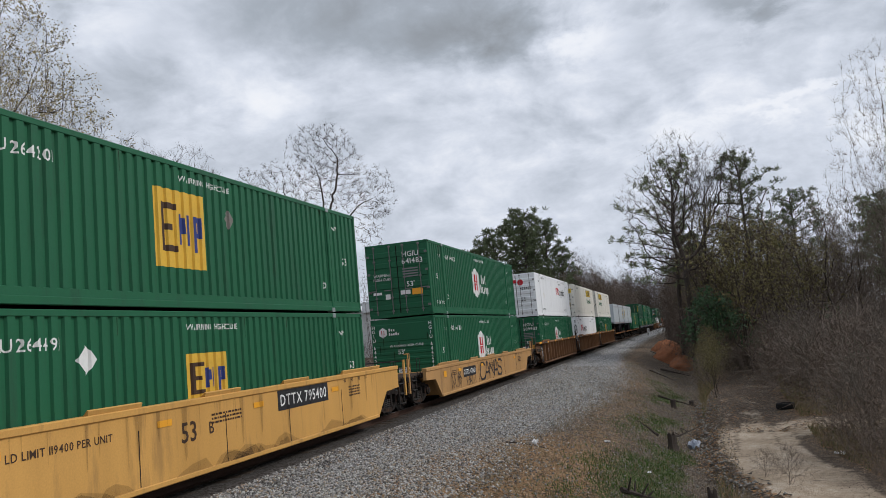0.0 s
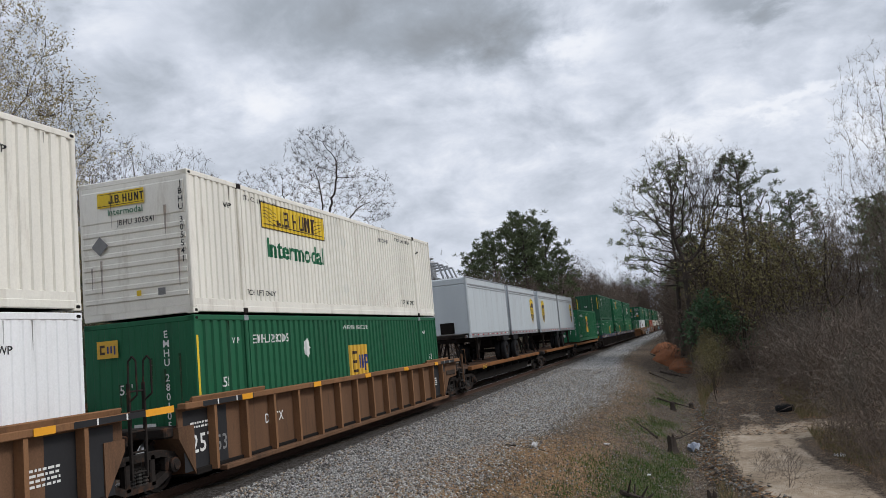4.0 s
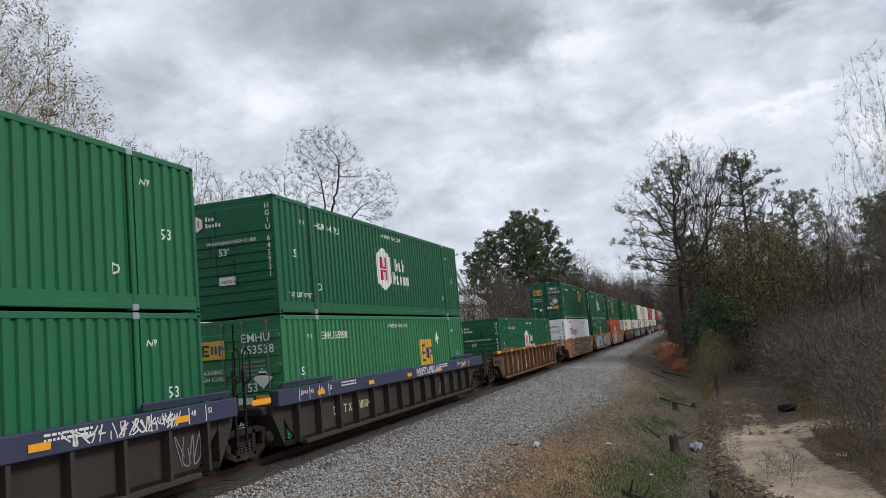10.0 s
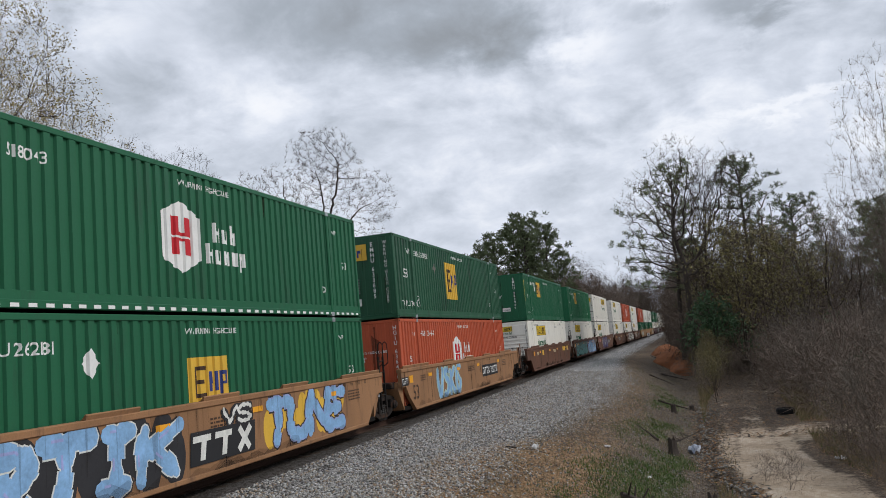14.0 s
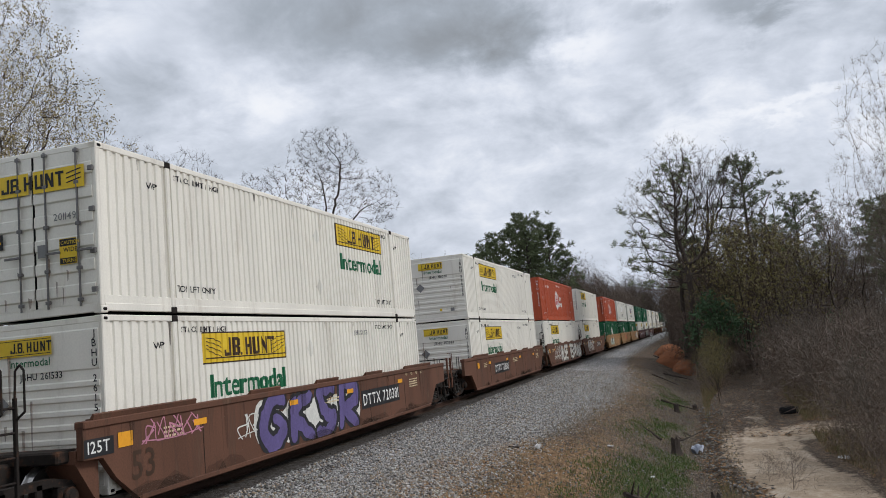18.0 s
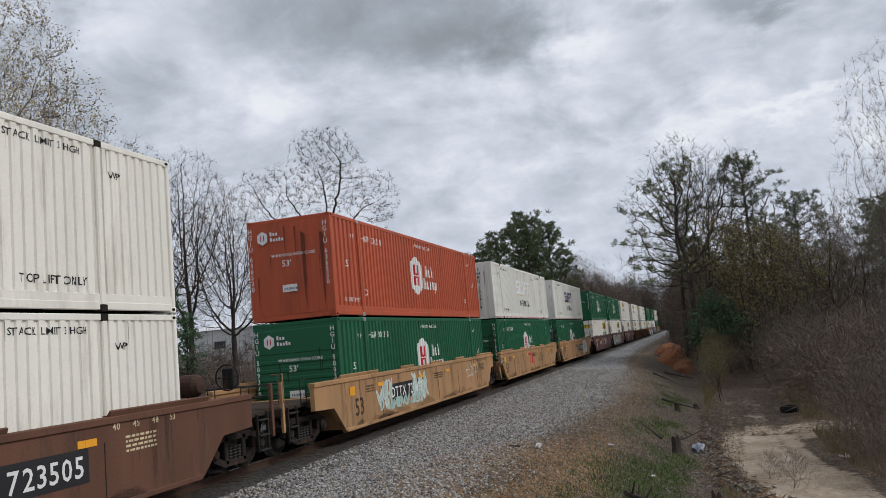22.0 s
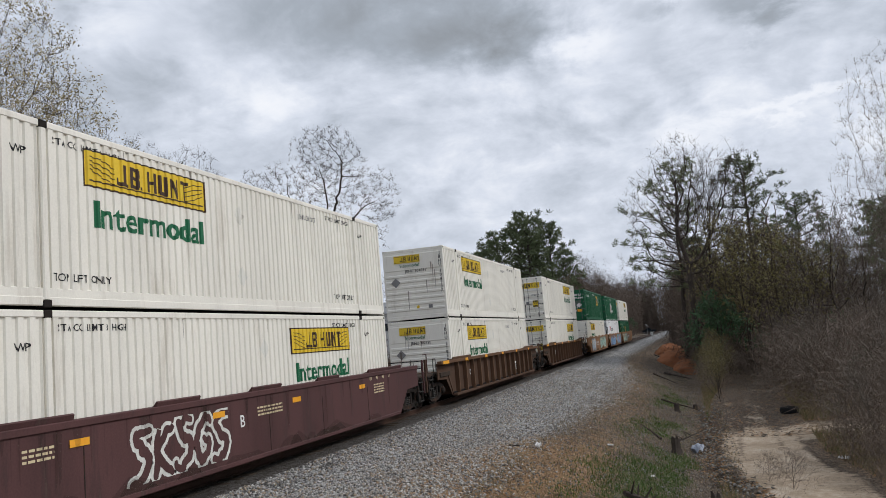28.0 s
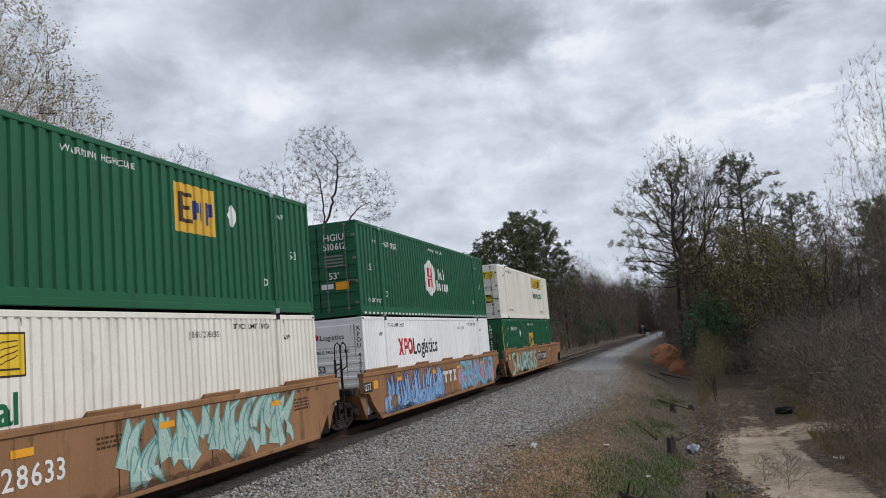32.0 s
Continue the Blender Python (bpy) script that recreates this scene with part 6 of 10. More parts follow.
def word_tag(ob, word, y, z, w, h, fill, edge, rim=None, thick=0.2, lean=0.1, seed=1, x=1.50, glow=None, over=0.08, light=None, base=0):
    """A sprayed word: fat strokes, a rim in a second colour and a dark outline, the letters uneven and packed close."""
    rnd = random.Random(seed)
    layers = {"out": [], "rim": [], "body": [], "light": []}
    cell = w / len(word)
    lo, hi = thick * 0.55, h - thick * 0.55
    for k, ch in enumerate(word):
        top, foot, shift = hi - rnd.uniform(0, 0.06) * h, lo + rnd.uniform(0, 0.05) * h, rnd.uniform(-0.03, 0.03) * cell
        a, b = cell * (k - over * 0.3) + thick * 0.5 + shift, cell * (k + 1 + over * 0.3) - thick * 0.5 + shift
        for line in STROKES[ch]:
            pts = []
            for (u0, v0), (u1, v1) in zip(line, line[1:]):
                for i in range(4):
                    t = i / 4
                    pts.append((u0 + (u1 - u0) * t, v0 + (v1 - v0) * t))
            pts.append(line[-1])
            pts = [(a + (b - a) * u + lean * (v - 0.5) * h + 0.03 * math.sin(7 * v + seed + k), foot + (top - foot) * v) for u, v in pts]
            for i, (p, q) in enumerate(zip(pts, pts[1:])):
                t = thick * (0.85 + 0.3 * math.sin(2.2 * i + k))
                for key, extra in (("out", 0.13), ("rim", 0.055), ("body", 0.0)):
                    layers[key] += stroke([p, q], t + extra) + disc(q[0], q[1], (t + extra) / 2, (t + extra) / 2, 8)
            e = pts[0]
            layers["body"] += disc(e[0], e[1], thick * 0.42, thick * 0.42, 8)
            layers["light"] += stroke([(px - thick * 0.22, pz + thick * 0.12) for px, pz in pts[1:max(3, len(pts) // 2)]], thick * 0.13)

    def inside(polys):
        return [[(px, min(max(pz, 0.0), h)) for px, pz in q] for q in polys]
    if glow:
        g = []
        for k in range(16):
            g += disc(w * (k + 0.5) / 16 + rnd.uniform(-0.1, 0.1), h * rnd.uniform(0.3, 0.7), w * 0.06, h * rnd.uniform(0.25, 0.45), 14)
        car_mark(ob, inside(g), y, z, glow, "sprayed_cloud", "", x, 0.3)
    car_mark(ob, inside(layers["out"]), y, z, edge, "sprayed_outline", "", x, 1 + base)
    if rim:
        car_mark(ob, inside(layers["rim"]), y, z, rim, "sprayed_rim", "", x, 1.8 + base)
    car_mark(ob, inside(layers["body"]), y, z, fill, "sprayed_letters", "", x, 2.6 + base)
    if light:
        car_mark(ob, inside(layers["light"]), y, z, light, "sprayed_highlight", "", x, 3.4 + base)


def wild_tag(ob, seed, y, z, w, h, fill, edge, light, n=40, lean=0.5, x=1.50, wide=0.22, mass=True):
    """Interlocking sprayed blades and hooks, each rimmed in a dark line, over a base mass."""
    rnd = random.Random(seed)
    fills, edges, shine = [], [], []

    def blade(a, b, c, wd, grow_):
        left, right = [], []
        for k in range(6):
            t = k / 5
            px = (1 - t) ** 2 * a[0] + 2 * t * (1 - t) * b[0] + t * t * c[0]
            pz = (1 - t) ** 2 * a[1] + 2 * t * (1 - t) * b[1] + t * t * c[1]
            dx, dz = (1 - t) * (b[0] - a[0]) + t * (c[0] - b[0]), (1 - t) * (b[1] - a[1]) + t * (c[1] - b[1])
            d = math.hypot(dx, dz) or 1
            r = wd * (1 - t) ** 0.7 * 0.5 + grow_
            left.append((px - dz / d * r, min(max(pz + dx / d * r, 0), h)))
            right.append((px + dz / d * r, min(max(pz - dx / d * r, 0), h)))
        return left + right[::-1]
    if mass:
        m = [(0.0, 0.0), (w, 0.0)] + [(w * (1 - k / 12), h * (0.30 + 0.22 * rnd.random()) * min(1, 0.15 + 1.6 * (1 - k / 12))) for k in range(13)]
        car_mark(ob, [m[:2] + m[3:]], y, z, fill, "sprayed_cloud", "", x, 0.5)
    for i in range(n):
        a = (w * (i + rnd.random()) / n, h * rnd.uniform(0.05, 0.55))
        up = rnd.uniform(0.35, 0.85) * h * (1 if rnd.random() < 0.75 else -0.6)
        c = (a[0] + lean * up * rnd.uniform(-0.8, 1.2) + rnd.uniform(-0.25, 0.25), min(max(a[1] + up, 0.02), h * 0.99))
        b = (a[0] + rnd.uniform(-0.3, 0.3), (a[1] + c[1]) / 2 + rnd.uniform(-0.15, 0.15))
        wd = wide * rnd.uniform(0.6, 1.5)
        fills.append(blade(a, b, c, wd, 0.0))
        edges.append(blade(a, b, c, wd, 0.04))
        shine += stroke([(a[0] + 0.02, a[1] + 0.05), (b[0] + 0.02, b[1])], 0.022) if i % 4 == 0 else []
    part("sprayed_outline", on_side(edges, y, z, None, x, 0.008), M[edge], ob)
    part("sprayed_letters", on_side(fills, y, z, None, x, 0.00805), M[fill], ob)
    part("sprayed_highlight", on_side(shine, y, z, None, x, 0.0125), M[light], ob)


def scrawl(ob, seed, y, z, w, h, mat, x=1.50, thick=0.03):
    """A thin, quick spray-paint scribble of hooked and crossing strokes."""
    rnd = random.Random(seed)
    n = max(2, round(w / (0.62 * h + 0.08)))
    cell, out = w / n, []
    for k in range(n):
        for j in range(rnd.choice((1, 2, 2))):
            pts = [(cell * (k + rnd.uniform(-0.15, 1.15)) + 0.15 * h * (v - 0.5), h * min(max(v + rnd.uniform(-0.12, 0.12), 0), 1)) for v in rnd.choice(((0, 1, 0.3), (1, 0, 0.2, 0.9), (1, 0.5, 0.6, 0), (0.1, 0.95, 0.9, 0.45, 0.5), (0.9, 0.1, 0.0, 0.55)))]
            out += stroke(curve(pts, 4), thick * rnd.uniform(0.8, 1.2))
    out += stroke(curve([(0, h * rnd.uniform(0.0, 0.15)), (w * 0.5, h * rnd.uniform(0.0, 0.2)), (w, h * rnd.uniform(0.1, 0.4))], 5), thick * 0.7) if rnd.random() < 0.5 else []
    car_mark(ob, [[(u, min(max(v, 0), h)) for u, v in q] for q in out], y, z, mat, "sprayed_scribble", "", x, 2)


def flat_car(place, length, first, last, label):
    """A low flat car with rust-orange side sills; y = 0 at its near end."""
    ob = thing("flat_car", label, "rail car", "flat cars of the train")
    for sg in (1, -1):
        s = Shape()
        a, b = (2.0 if first else 1.5), length - (2.0 if last else 1.5)
        s.box(1.12, a, 0.95, 1.32, b, 1.12, 0.02)
        part("side_sill", s, M["sill"], ob, "rust-orange side sill").scale = (sg, 1, 1)
        for k in range(9):
            y = a + 0.6 + k * (b - a - 1.2) / 8
            part("sill_bracket", shared("bracket", lambda: Shape().prism([(0.3, 0.9), (1.25, 0.86), (1.25, 0.78), (0.3, 0.5)], 1, -0.05, 0.05).mesh("sill_bracket", M["void"])), None, ob, at=(0, y, 0)).scale = (sg, 1, 1)
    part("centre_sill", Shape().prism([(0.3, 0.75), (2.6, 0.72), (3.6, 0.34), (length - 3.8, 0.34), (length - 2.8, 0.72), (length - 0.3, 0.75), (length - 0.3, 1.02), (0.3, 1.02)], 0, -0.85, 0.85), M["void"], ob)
    part("deck", Shape().box(-1.14, 1.2, 1.02, 1.14, length - 1.2, 1.10, 0.015), M["brown_low"], ob)
    for y, fl, c in ((0.0, 1, first), (length, -1, last)):
        e = part("end_beam", Shape().box(-1.2, 0.6 if c else 0.9, 0.86, 1.2, 1.3, 1.08, 0.03).box(-0.3, 0.0, 0.7, 0.3, 1.0, 0.98, 0.03), M["steel"], ob, at=(0, y, 0))
        e.scale = (1, fl, 1)
    bogie(ob, 1.9 if first else 0.0, place)
    if last:
        bogie(ob, length - 2.4, place)
    MOVING.append((ob, place, 0.0))
    ob.location = (0, place, 0)
    return ob


def hitch(ob, y):
    """The trailer hitch stand of a flat car: a plate on four struts."""
    h = part("trailer_hitch", Shape().box(-0.4, y, 2.22, 0.4, y + 0.6, 2.34, 0.03), M["cast"], ob, "dark steel trailer hitch stand")
    for sx in (-0.45, 0.45):
        part("strut", Shape().tube((sx, y, 1.1), (sx * 0.4, y + 0.25, 2.28), 0.06, n=6), M["cast"], h)
        part("strut", Shape().tube((sx, y + 1.3, 1.1), (sx * 0.4, y + 0.3, 2.25), 0.05, n=6), M["cast"], h)


def trailer(place, rear, emblem_y, label):
    """A short box trailer; rear: 1 where its wheels are at the far end, -1 at the near end."""
    L, z0, z1 = 8.40, 2.36, 5.12
    ob = thing("box_trailer", label, "trailer", "trailers on the train")

    def body():
        s = Shape().box(-1.285, 0.0, z0 + 0.2, 1.285, L, z1 - 0.32, 0.03)
        s.box(-1.275, 0.0, z1 - 0.34, 1.275, L, z1, 0.06)
        return s.mesh("box_body", M["trailer"])
    part("box_body", shared("tbody", body), None, ob)
    for sg in (1, -1):
        part("bottom_rail", shared("trail_b", lambda: Shape().box(1.25, 0.0, z0, 1.305, L, z0 + 0.22, 0.01).mesh("bottom_rail", M["alu"])), None, ob).scale = (sg, 1, 1)
        part("upper_rail", shared("trail_u", lambda: Shape().box(1.26, 0.0, z1 - 0.36, 1.31, L, z1 - 0.28, 0.01).box(1.27, 0, z1 - 0.46, 1.303, L, z1 - 0.42, 0.005).mesh("upper_rail", M["alu"])), None, ob).scale = (sg, 1, 1)
        for y in (0, L - 0.09):
            part("corner_post", shared("trail_p", lambda: Shape().box(1.22, 0, z0, 1.308, 0.09, z1 - 0.05, 0.015).mesh("corner_post", M["alu"])), None, ob, at=(0, y, 0)).scale = (sg, 1, 1)
        for k in range(6):
            part("panel_seam", shared("seam", lambda: Shape().box(1.283, -0.012, z0 + 0.22, 1.289, 0.012, z1 - 0.46, 0.002).mesh("panel_seam", M["trailer"])), None, ob, at=(0, 1.2 + k * 1.2, 0)).scale = (sg, 1, 1)
        part("roof_rail", shared("roofrail", lambda: Shape().box(1.18, 0.02, z1 - 0.03, 1.295, L - 0.02, z1 + 0.025, 0.012).mesh("roof_rail", M["galv"])), None, ob, "grey riveted roof rail").scale = (sg, 1, 1)
    q, r = [], []
    for k in range(16):
        (q if k % 2 else r).extend(rect(0.2 + k * 0.5, 0, 0.2 + k * 0.5 + 0.2, 0.05))
    part("reflector_strip", on_side(q, 0, z0 + 0.1, None, 1.305), M["mark_white"], ob, "white reflective dashes")
    part("reflector_strip", on_side(r, 0, z0 + 0.1, None, 1.305), M["mark_red"], ob, "red reflective dashes")
    part("under_frame", Shape().box(-0.5, 0.3, z0 - 0.18, 0.5, L - 0.3, z0 + 0.02, 0.02), M["void"], ob)
    yw = L - 1.0 if rear > 0 else 1.0

    def tyre():
        return Shape().lathe((0, 0, 0), 0, [(-0.13, 0.27), (-0.13, 0.46), (-0.09, 0.50), (0.09, 0.50), (0.13, 0.46), (0.13, 0.27)], 24).mesh("tyre", M["rubber"])

    def rim():
        return Shape().lathe((0, 0, 0), 0, [(0.12, 0.275), (0.10, 0.25), (0.02, 0.20), (0.02, 0.10), (0.09, 0.09), (0.11, 0.0)], 18).mesh("rim", M["cast"])
    ax = part("axle", Shape().tube((-1.05, yw, 1.61), (1.05, yw, 1.61), 0.07), M["void"], ob)
    for x in (-1.16, -0.84, 0.84, 1.16):
        w = part("wheel", shared("tyre", tyre), None, ob, at=(x, yw, 1.60))
        if abs(x) > 1:
            part("rim", shared("rim", rim), None, w, "dark steel rim").scale = (1 if x > 0 else -1, 1, 1)
    part("suspension", Shape().box(-0.6, yw - 0.5, 1.85, 0.6, yw + 0.5, z0 - 0.1, 0.05), M["void"], ob)
    yr = L - 0.05 if rear > 0 else 0.05
    part("rear_bumper", Shape().box(-1.1, yr - 0.05, 1.75, 1.1, yr + 0.05, 1.87, 0.01).box(-0.6, yr - 0.04, 1.85, -0.5, yr + 0.04, z0, 0.01).box(0.5, yr - 0.04, 1.85, 0.6, yr + 0.04, z0, 0.01), M["cast"], ob)
    for x in (-1.24, 1.24):
        part("mud_flap", Shape().box(x - 0.06, yw - 0.62, z0 - 0.28, x + 0.06, yw + 0.62, z0 - 0.02, 0.03), M["rubber"], ob, "black wheel-arch guard")
    yl = 2.3 if rear > 0 else L - 2.3
    for x in (-0.95, 0.95):
        part("landing_leg", Shape().box(x - 0.06, yl - 0.06, 1.35, x + 0.06, yl + 0.06, z0, 0.01).box(x - 0.14, yl - 0.14, 1.30, x + 0.14, yl + 0.14, 1.36, 0.01).tube((x, yl, 1.6), (x, yl + 0.9 * rear, z0), 0.035), M["cast"], ob)
    if rear > 0:
        # connector box and rounded corner caps on the nose
        part("connector_box", Shape().box(-0.1, -0.05, z0 + 0.25, 0.55, 0.02, z0 + 0.75, 0.02), M["void"], ob, "dark air and cable connector box")
        for x in (-1.25, 1.25):
            part("nose_cap", Shape().tube((x, 0.02, z0), (x, 0.02, z1 - 0.05), 0.06, n=10), M["trailer"], ob)
    if emblem_y is not None:
        def shield(k):
            return [[(0.5 * u * k * 1.2, 0.62 * v * k * 1.2) for u, v in ((-0.85, 0.8), (-0.45, 0.93), (0, 1), (0.45, 0.93), (0.85, 0.8), (0.87, -0.1), (0.7, -0.5), (0.35, -0.82), (0, -1), (-0.35, -0.82), (-0.7, -0.5), (-0.87, -0.1))]]
        c = (emblem_y, (z0 + z1) / 2 + 0.02)
        part("emblem_shield", on_side(shield(1.06), *c, None, 1.286, 0.004), M["mark_yellow"], ob, "yellow shield outline")
        part("emblem_shield", on_side(shield(0.97), *c, None, 1.286, 0.008), M["mark_brown"], ob, "brown shield")
        big = lambda polys: [[(u * 1.2, v * 1.2) for u, v in q] for q in polys]
        top = [[(-0.42, 0.46), (-0.22, 0.54), (0, 0.575), (0.22, 0.54), (0.42, 0.46), (0.42, 0.36), (0.15, 0.42), (-0.15, 0.36), (-0.42, 0.16)]]
        part("emblem_shape", on_side(big(top), *c, None, 1.286, 0.012), M["mark_yellow"], ob, "yellow arc")
        b = []
        for x0, bars in ((-0.36, (-0.18,)), (-0.10, (-0.18, 0.10)), (0.15, (-0.18, -0.04, 0.10))):
            if x0 < 0.1:
                b += rect(x0, -0.18, x0 + 0.07, 0.17) + rect(x0 + 0.14, -0.18, x0 + 0.21, 0.17)
            for v in bars:
                b += rect(x0 + 0.04, v, x0 + 0.19, v + 0.07)
        b += rect(0.15, 0.0, 0.21, 0.14) + rect(0.28, -0.15, 0.34, 0.0)
        b += rect(-0.10, -0.42, -0.03, -0.18)
        part("emblem_shape", on_side(big(b), *c, None, 1.286, 0.012), M["mark_yellow"], ob, "yellow letter blocks")
    MOVING.append((ob, place, 0.0))
    ob.location = (0, place, 0)
    return ob

# ---- the consist, from the head of what is seen to the last car ----
FLOOR, UPPER = 0.345, 3.28
S_EMP = "dark green corrugated steel container, gold square emblem"
S_HUB = "dark green corrugated steel container, white hexagon emblem"
S_JB = "cream white corrugated container, yellow plate, green word"
S_XPO = "clean white corrugated container, bold red and black marking"
S_RED = "orange-red corrugated steel container with white hexagon, rust streaks"
S_SW = "old white corrugated container with slanted block emblem, rust stains"
C_POS = dict(zip("c0 c1 c2 c3 c4 c8 c9 c10 c11 c12 c13 c14 c15 c17 c18 c19 c20 c21 c22 c23 c24 c25 c26 c27 c28 c29 c30 c31 c32".split(),
                 (6.39, 29.78, 53.21, 72.70, 91.95, 173.34, 192.77, 212.23, 235.62, 259.17, 278.63, 298.08, 321.45, 340.95, 360.37, 383.78, 403.13, 422.50,
                  445.96, 465.32, 484.70, 507.80, 527.15, 546.57, 569.85, 593.20, 616.38, 635.79, 655.2)))
STACKS = [
    # place, then for upper and lower: colour, style, end, number, emblem place, label, extras
    ("c0", ("green", "gold", "rib", "EMHU 264201", 6.44, S_EMP, {}), ("green", "square", "rib", "EMHU 264491", 7.18, S_EMP, {})),
    ("c1", ("green", "hex", "door", "HGIU 641483", 6.65, S_HUB + ", doors facing back", {}), ("green", "hex", "rib", "HGIU 644244", 6.65, S_HUB, {})),
    ("c2", ("white_b", "line", "door", "XPOU 422460", 8.92, S_XPO + ", doors facing back", {}), ("green", "hex", "door", "HGIU 509903", 6.65, S_HUB, {})),
    ("c3", ("white", "plate", "door", "JBHU 110383", 9.75, S_JB + ", worn doors", {}), ("white_b", "line", "rib", "XPOU 422656", 3.05, S_XPO, {})),
    ("c4", ("white", "plate", "rib", "JBHU 305541", 2.95, S_JB, {}), ("green", "square", "plain", "EMHU 280105", 7.6, S_EMP, {"strips": True})),
    ("c8", ("green_old", "none", "plain", "EMHU 289695", None, "plain dark green corrugated container with yellow caution strips", {"strips": True}), ("green_b", "square", "door", "EMHU 649641", 10.35, S_EMP, {})),
    ("c9", ("green_b", "square", "rib", "EMHU 643097", 4.55, S_EMP, {}), ("green_b", "square", "plain", "EMHU 280164", 7.45, S_EMP + ", pale patched end", {"strips": True})),
    ("c10", ("green", "hex", "rib", "HGIU 645921", 6.65, S_HUB, {}), ("green_c", "square", "door", "EMHU 653538", 10.35, "faded light green corrugated container with a gold square emblem", {})),
    ("c11", None, ("green", "hex", "rib", "HGIU 644354", 6.65, S_HUB + ", alone in its well", {})),
    ("c12", ("green", "square", "door", "EMHU 274823", 10.29, S_EMP + ", doors facing back", {"dots": True}), ("white_b", "line", "rib", "XPOU 425812", 3.05, S_XPO, {})),
    ("c13", ("green", "hex", "rib", "HGIU 518043", 6.65, S_HUB, {"dots": True}), ("green", "square", "plain", "EMHU 262181", 7.32, S_EMP, {"strips": True})),
    ("c14", ("green_old", "gold", "plain", "EMHU 633685", 6.24, S_EMP, {}), ("red", "hex", "plain", "HGIU 636440", 6.4, S_RED, {})),
    ("c15", ("green", "square", "plain", "EMHU 262907", 4.4, S_EMP, {"strips": True}), ("white", "plate", "rib", "JBHU 232626", 2.95, S_JB, {})),
    ("c17", ("green_b", "square", "plain", "EMHU 653101", 4.56, S_EMP, {}), ("white", "plate", "rib", "JBHU 259559", 2.85, S_JB, {})),
    ("c18", ("white", "plate", "door", "JBHU 201149", 9.75, S_JB + ", worn doors", {}), ("white", "plate", "rib", "JBHU 261533", 2.85, S_JB, {})),
    ("c19", ("white", "plate", "rib", "JBHU 316330", 2.9, S_JB, {}), ("white", "plate", "rib", "JBHU 303563", 2.95, S_JB, {})),
    ("c20", ("red", "hex", "plain", "HGIU 636139", 6.5, S_RED, {}), ("white", "plate", "rib", "JBHU 259918", 2.95, S_JB, {})),
    ("c21", ("white", "plate", "rib", "JBHU 309325", 2.9, S_JB, {}), ("white", "plate", "rib", "JBHU 289325", 2.95, S_JB, {})),
    ("c22", ("red", "hex", "plain", "HGIU 636520", 6.65, S_RED, {}), ("green", "hex", "rib", "HGIU 509370", 6.65, S_HUB, {})),
    ("c23", ("white_c", "slant", "plain", "SWRU 102418", 5.9, S_SW, {"dots": True, "tint": "faded"}), ("green", "hex", "rib", "HGIU 519324", 6.65, S_HUB, {})),
    ("c24", ("white_c", "slant", "plain", "SWRU 948056", 5.7, S_SW, {"dots": True}), ("green", "hex", "door", "HGIU 517031", 6.65, S_HUB, {})),
    ("c25", ("green", "hex", "rib", "HGIU 519382", 6.65, S_HUB, {"dots": True}), ("white", "plate", "door", "JBHU 211872", 9.95, S_JB, {})),
    ("c26", ("green", "hex", "rib", "HGIU 519207", 6.65, S_HUB, {"dots": True}), ("white", "plate", "door", "JBHU 213455", 9.95, S_JB, {})),
    ("c27", ("white", "plate", "rib", "JBHU 318207", 2.88, S_JB, {}), ("white", "plate", "rib", "JBHU 258855", 9.75, S_JB, {})),
    ("c28", ("white", "plate", "rib", "JBHU 304397", 2.82, S_JB + ", rust-stained end", {}), ("white", "plate", "rib", "JBHU 310581", 2.85, S_JB, {})),
    ("c29", ("white", "plate", "door", "JBHU 228304", 9.75, S_JB + ", worn doors", {}), ("white", "plate", "door", "JBHU 205735", 9.8, S_JB + ", worn doors", {})),
    ("c30", ("green", "square", "door", "EMHU 805984", 10.25, S_EMP + ", doors facing back", {}), ("white", "plate", "rib", "JBHU 278635", 2.95, S_JB, {})),
    ("c31", ("green", "hex", "door", "HGIU 510612", 6.65, S_HUB + ", doors facing back", {"dots": True}), ("white_b", "line", "rib", "XPOU 425554", 3.1, S_XPO, {})),
    ("c32", ("white", "plate", "door", "JBHU 245110", 10.0, S_JB, {}), ("green", "square", "plain", "EMHU 262540", 7.5, S_EMP, {"strips": True})),
]
for key, up, lowr in STACKS:
    for spec, floor in ((up, UPPER), (lowr, FLOOR)):
        if spec:
            col, style, end, num, ey, lab, extra = spec
            container(col, style, end, num, lab, C_POS[key], floor, ey, **extra)
container("green_b", "gold", "plain", "EMHU 634065", "green corrugated steel container, gold emblem, on a flat car", 152.26, 1.235, 6.3)

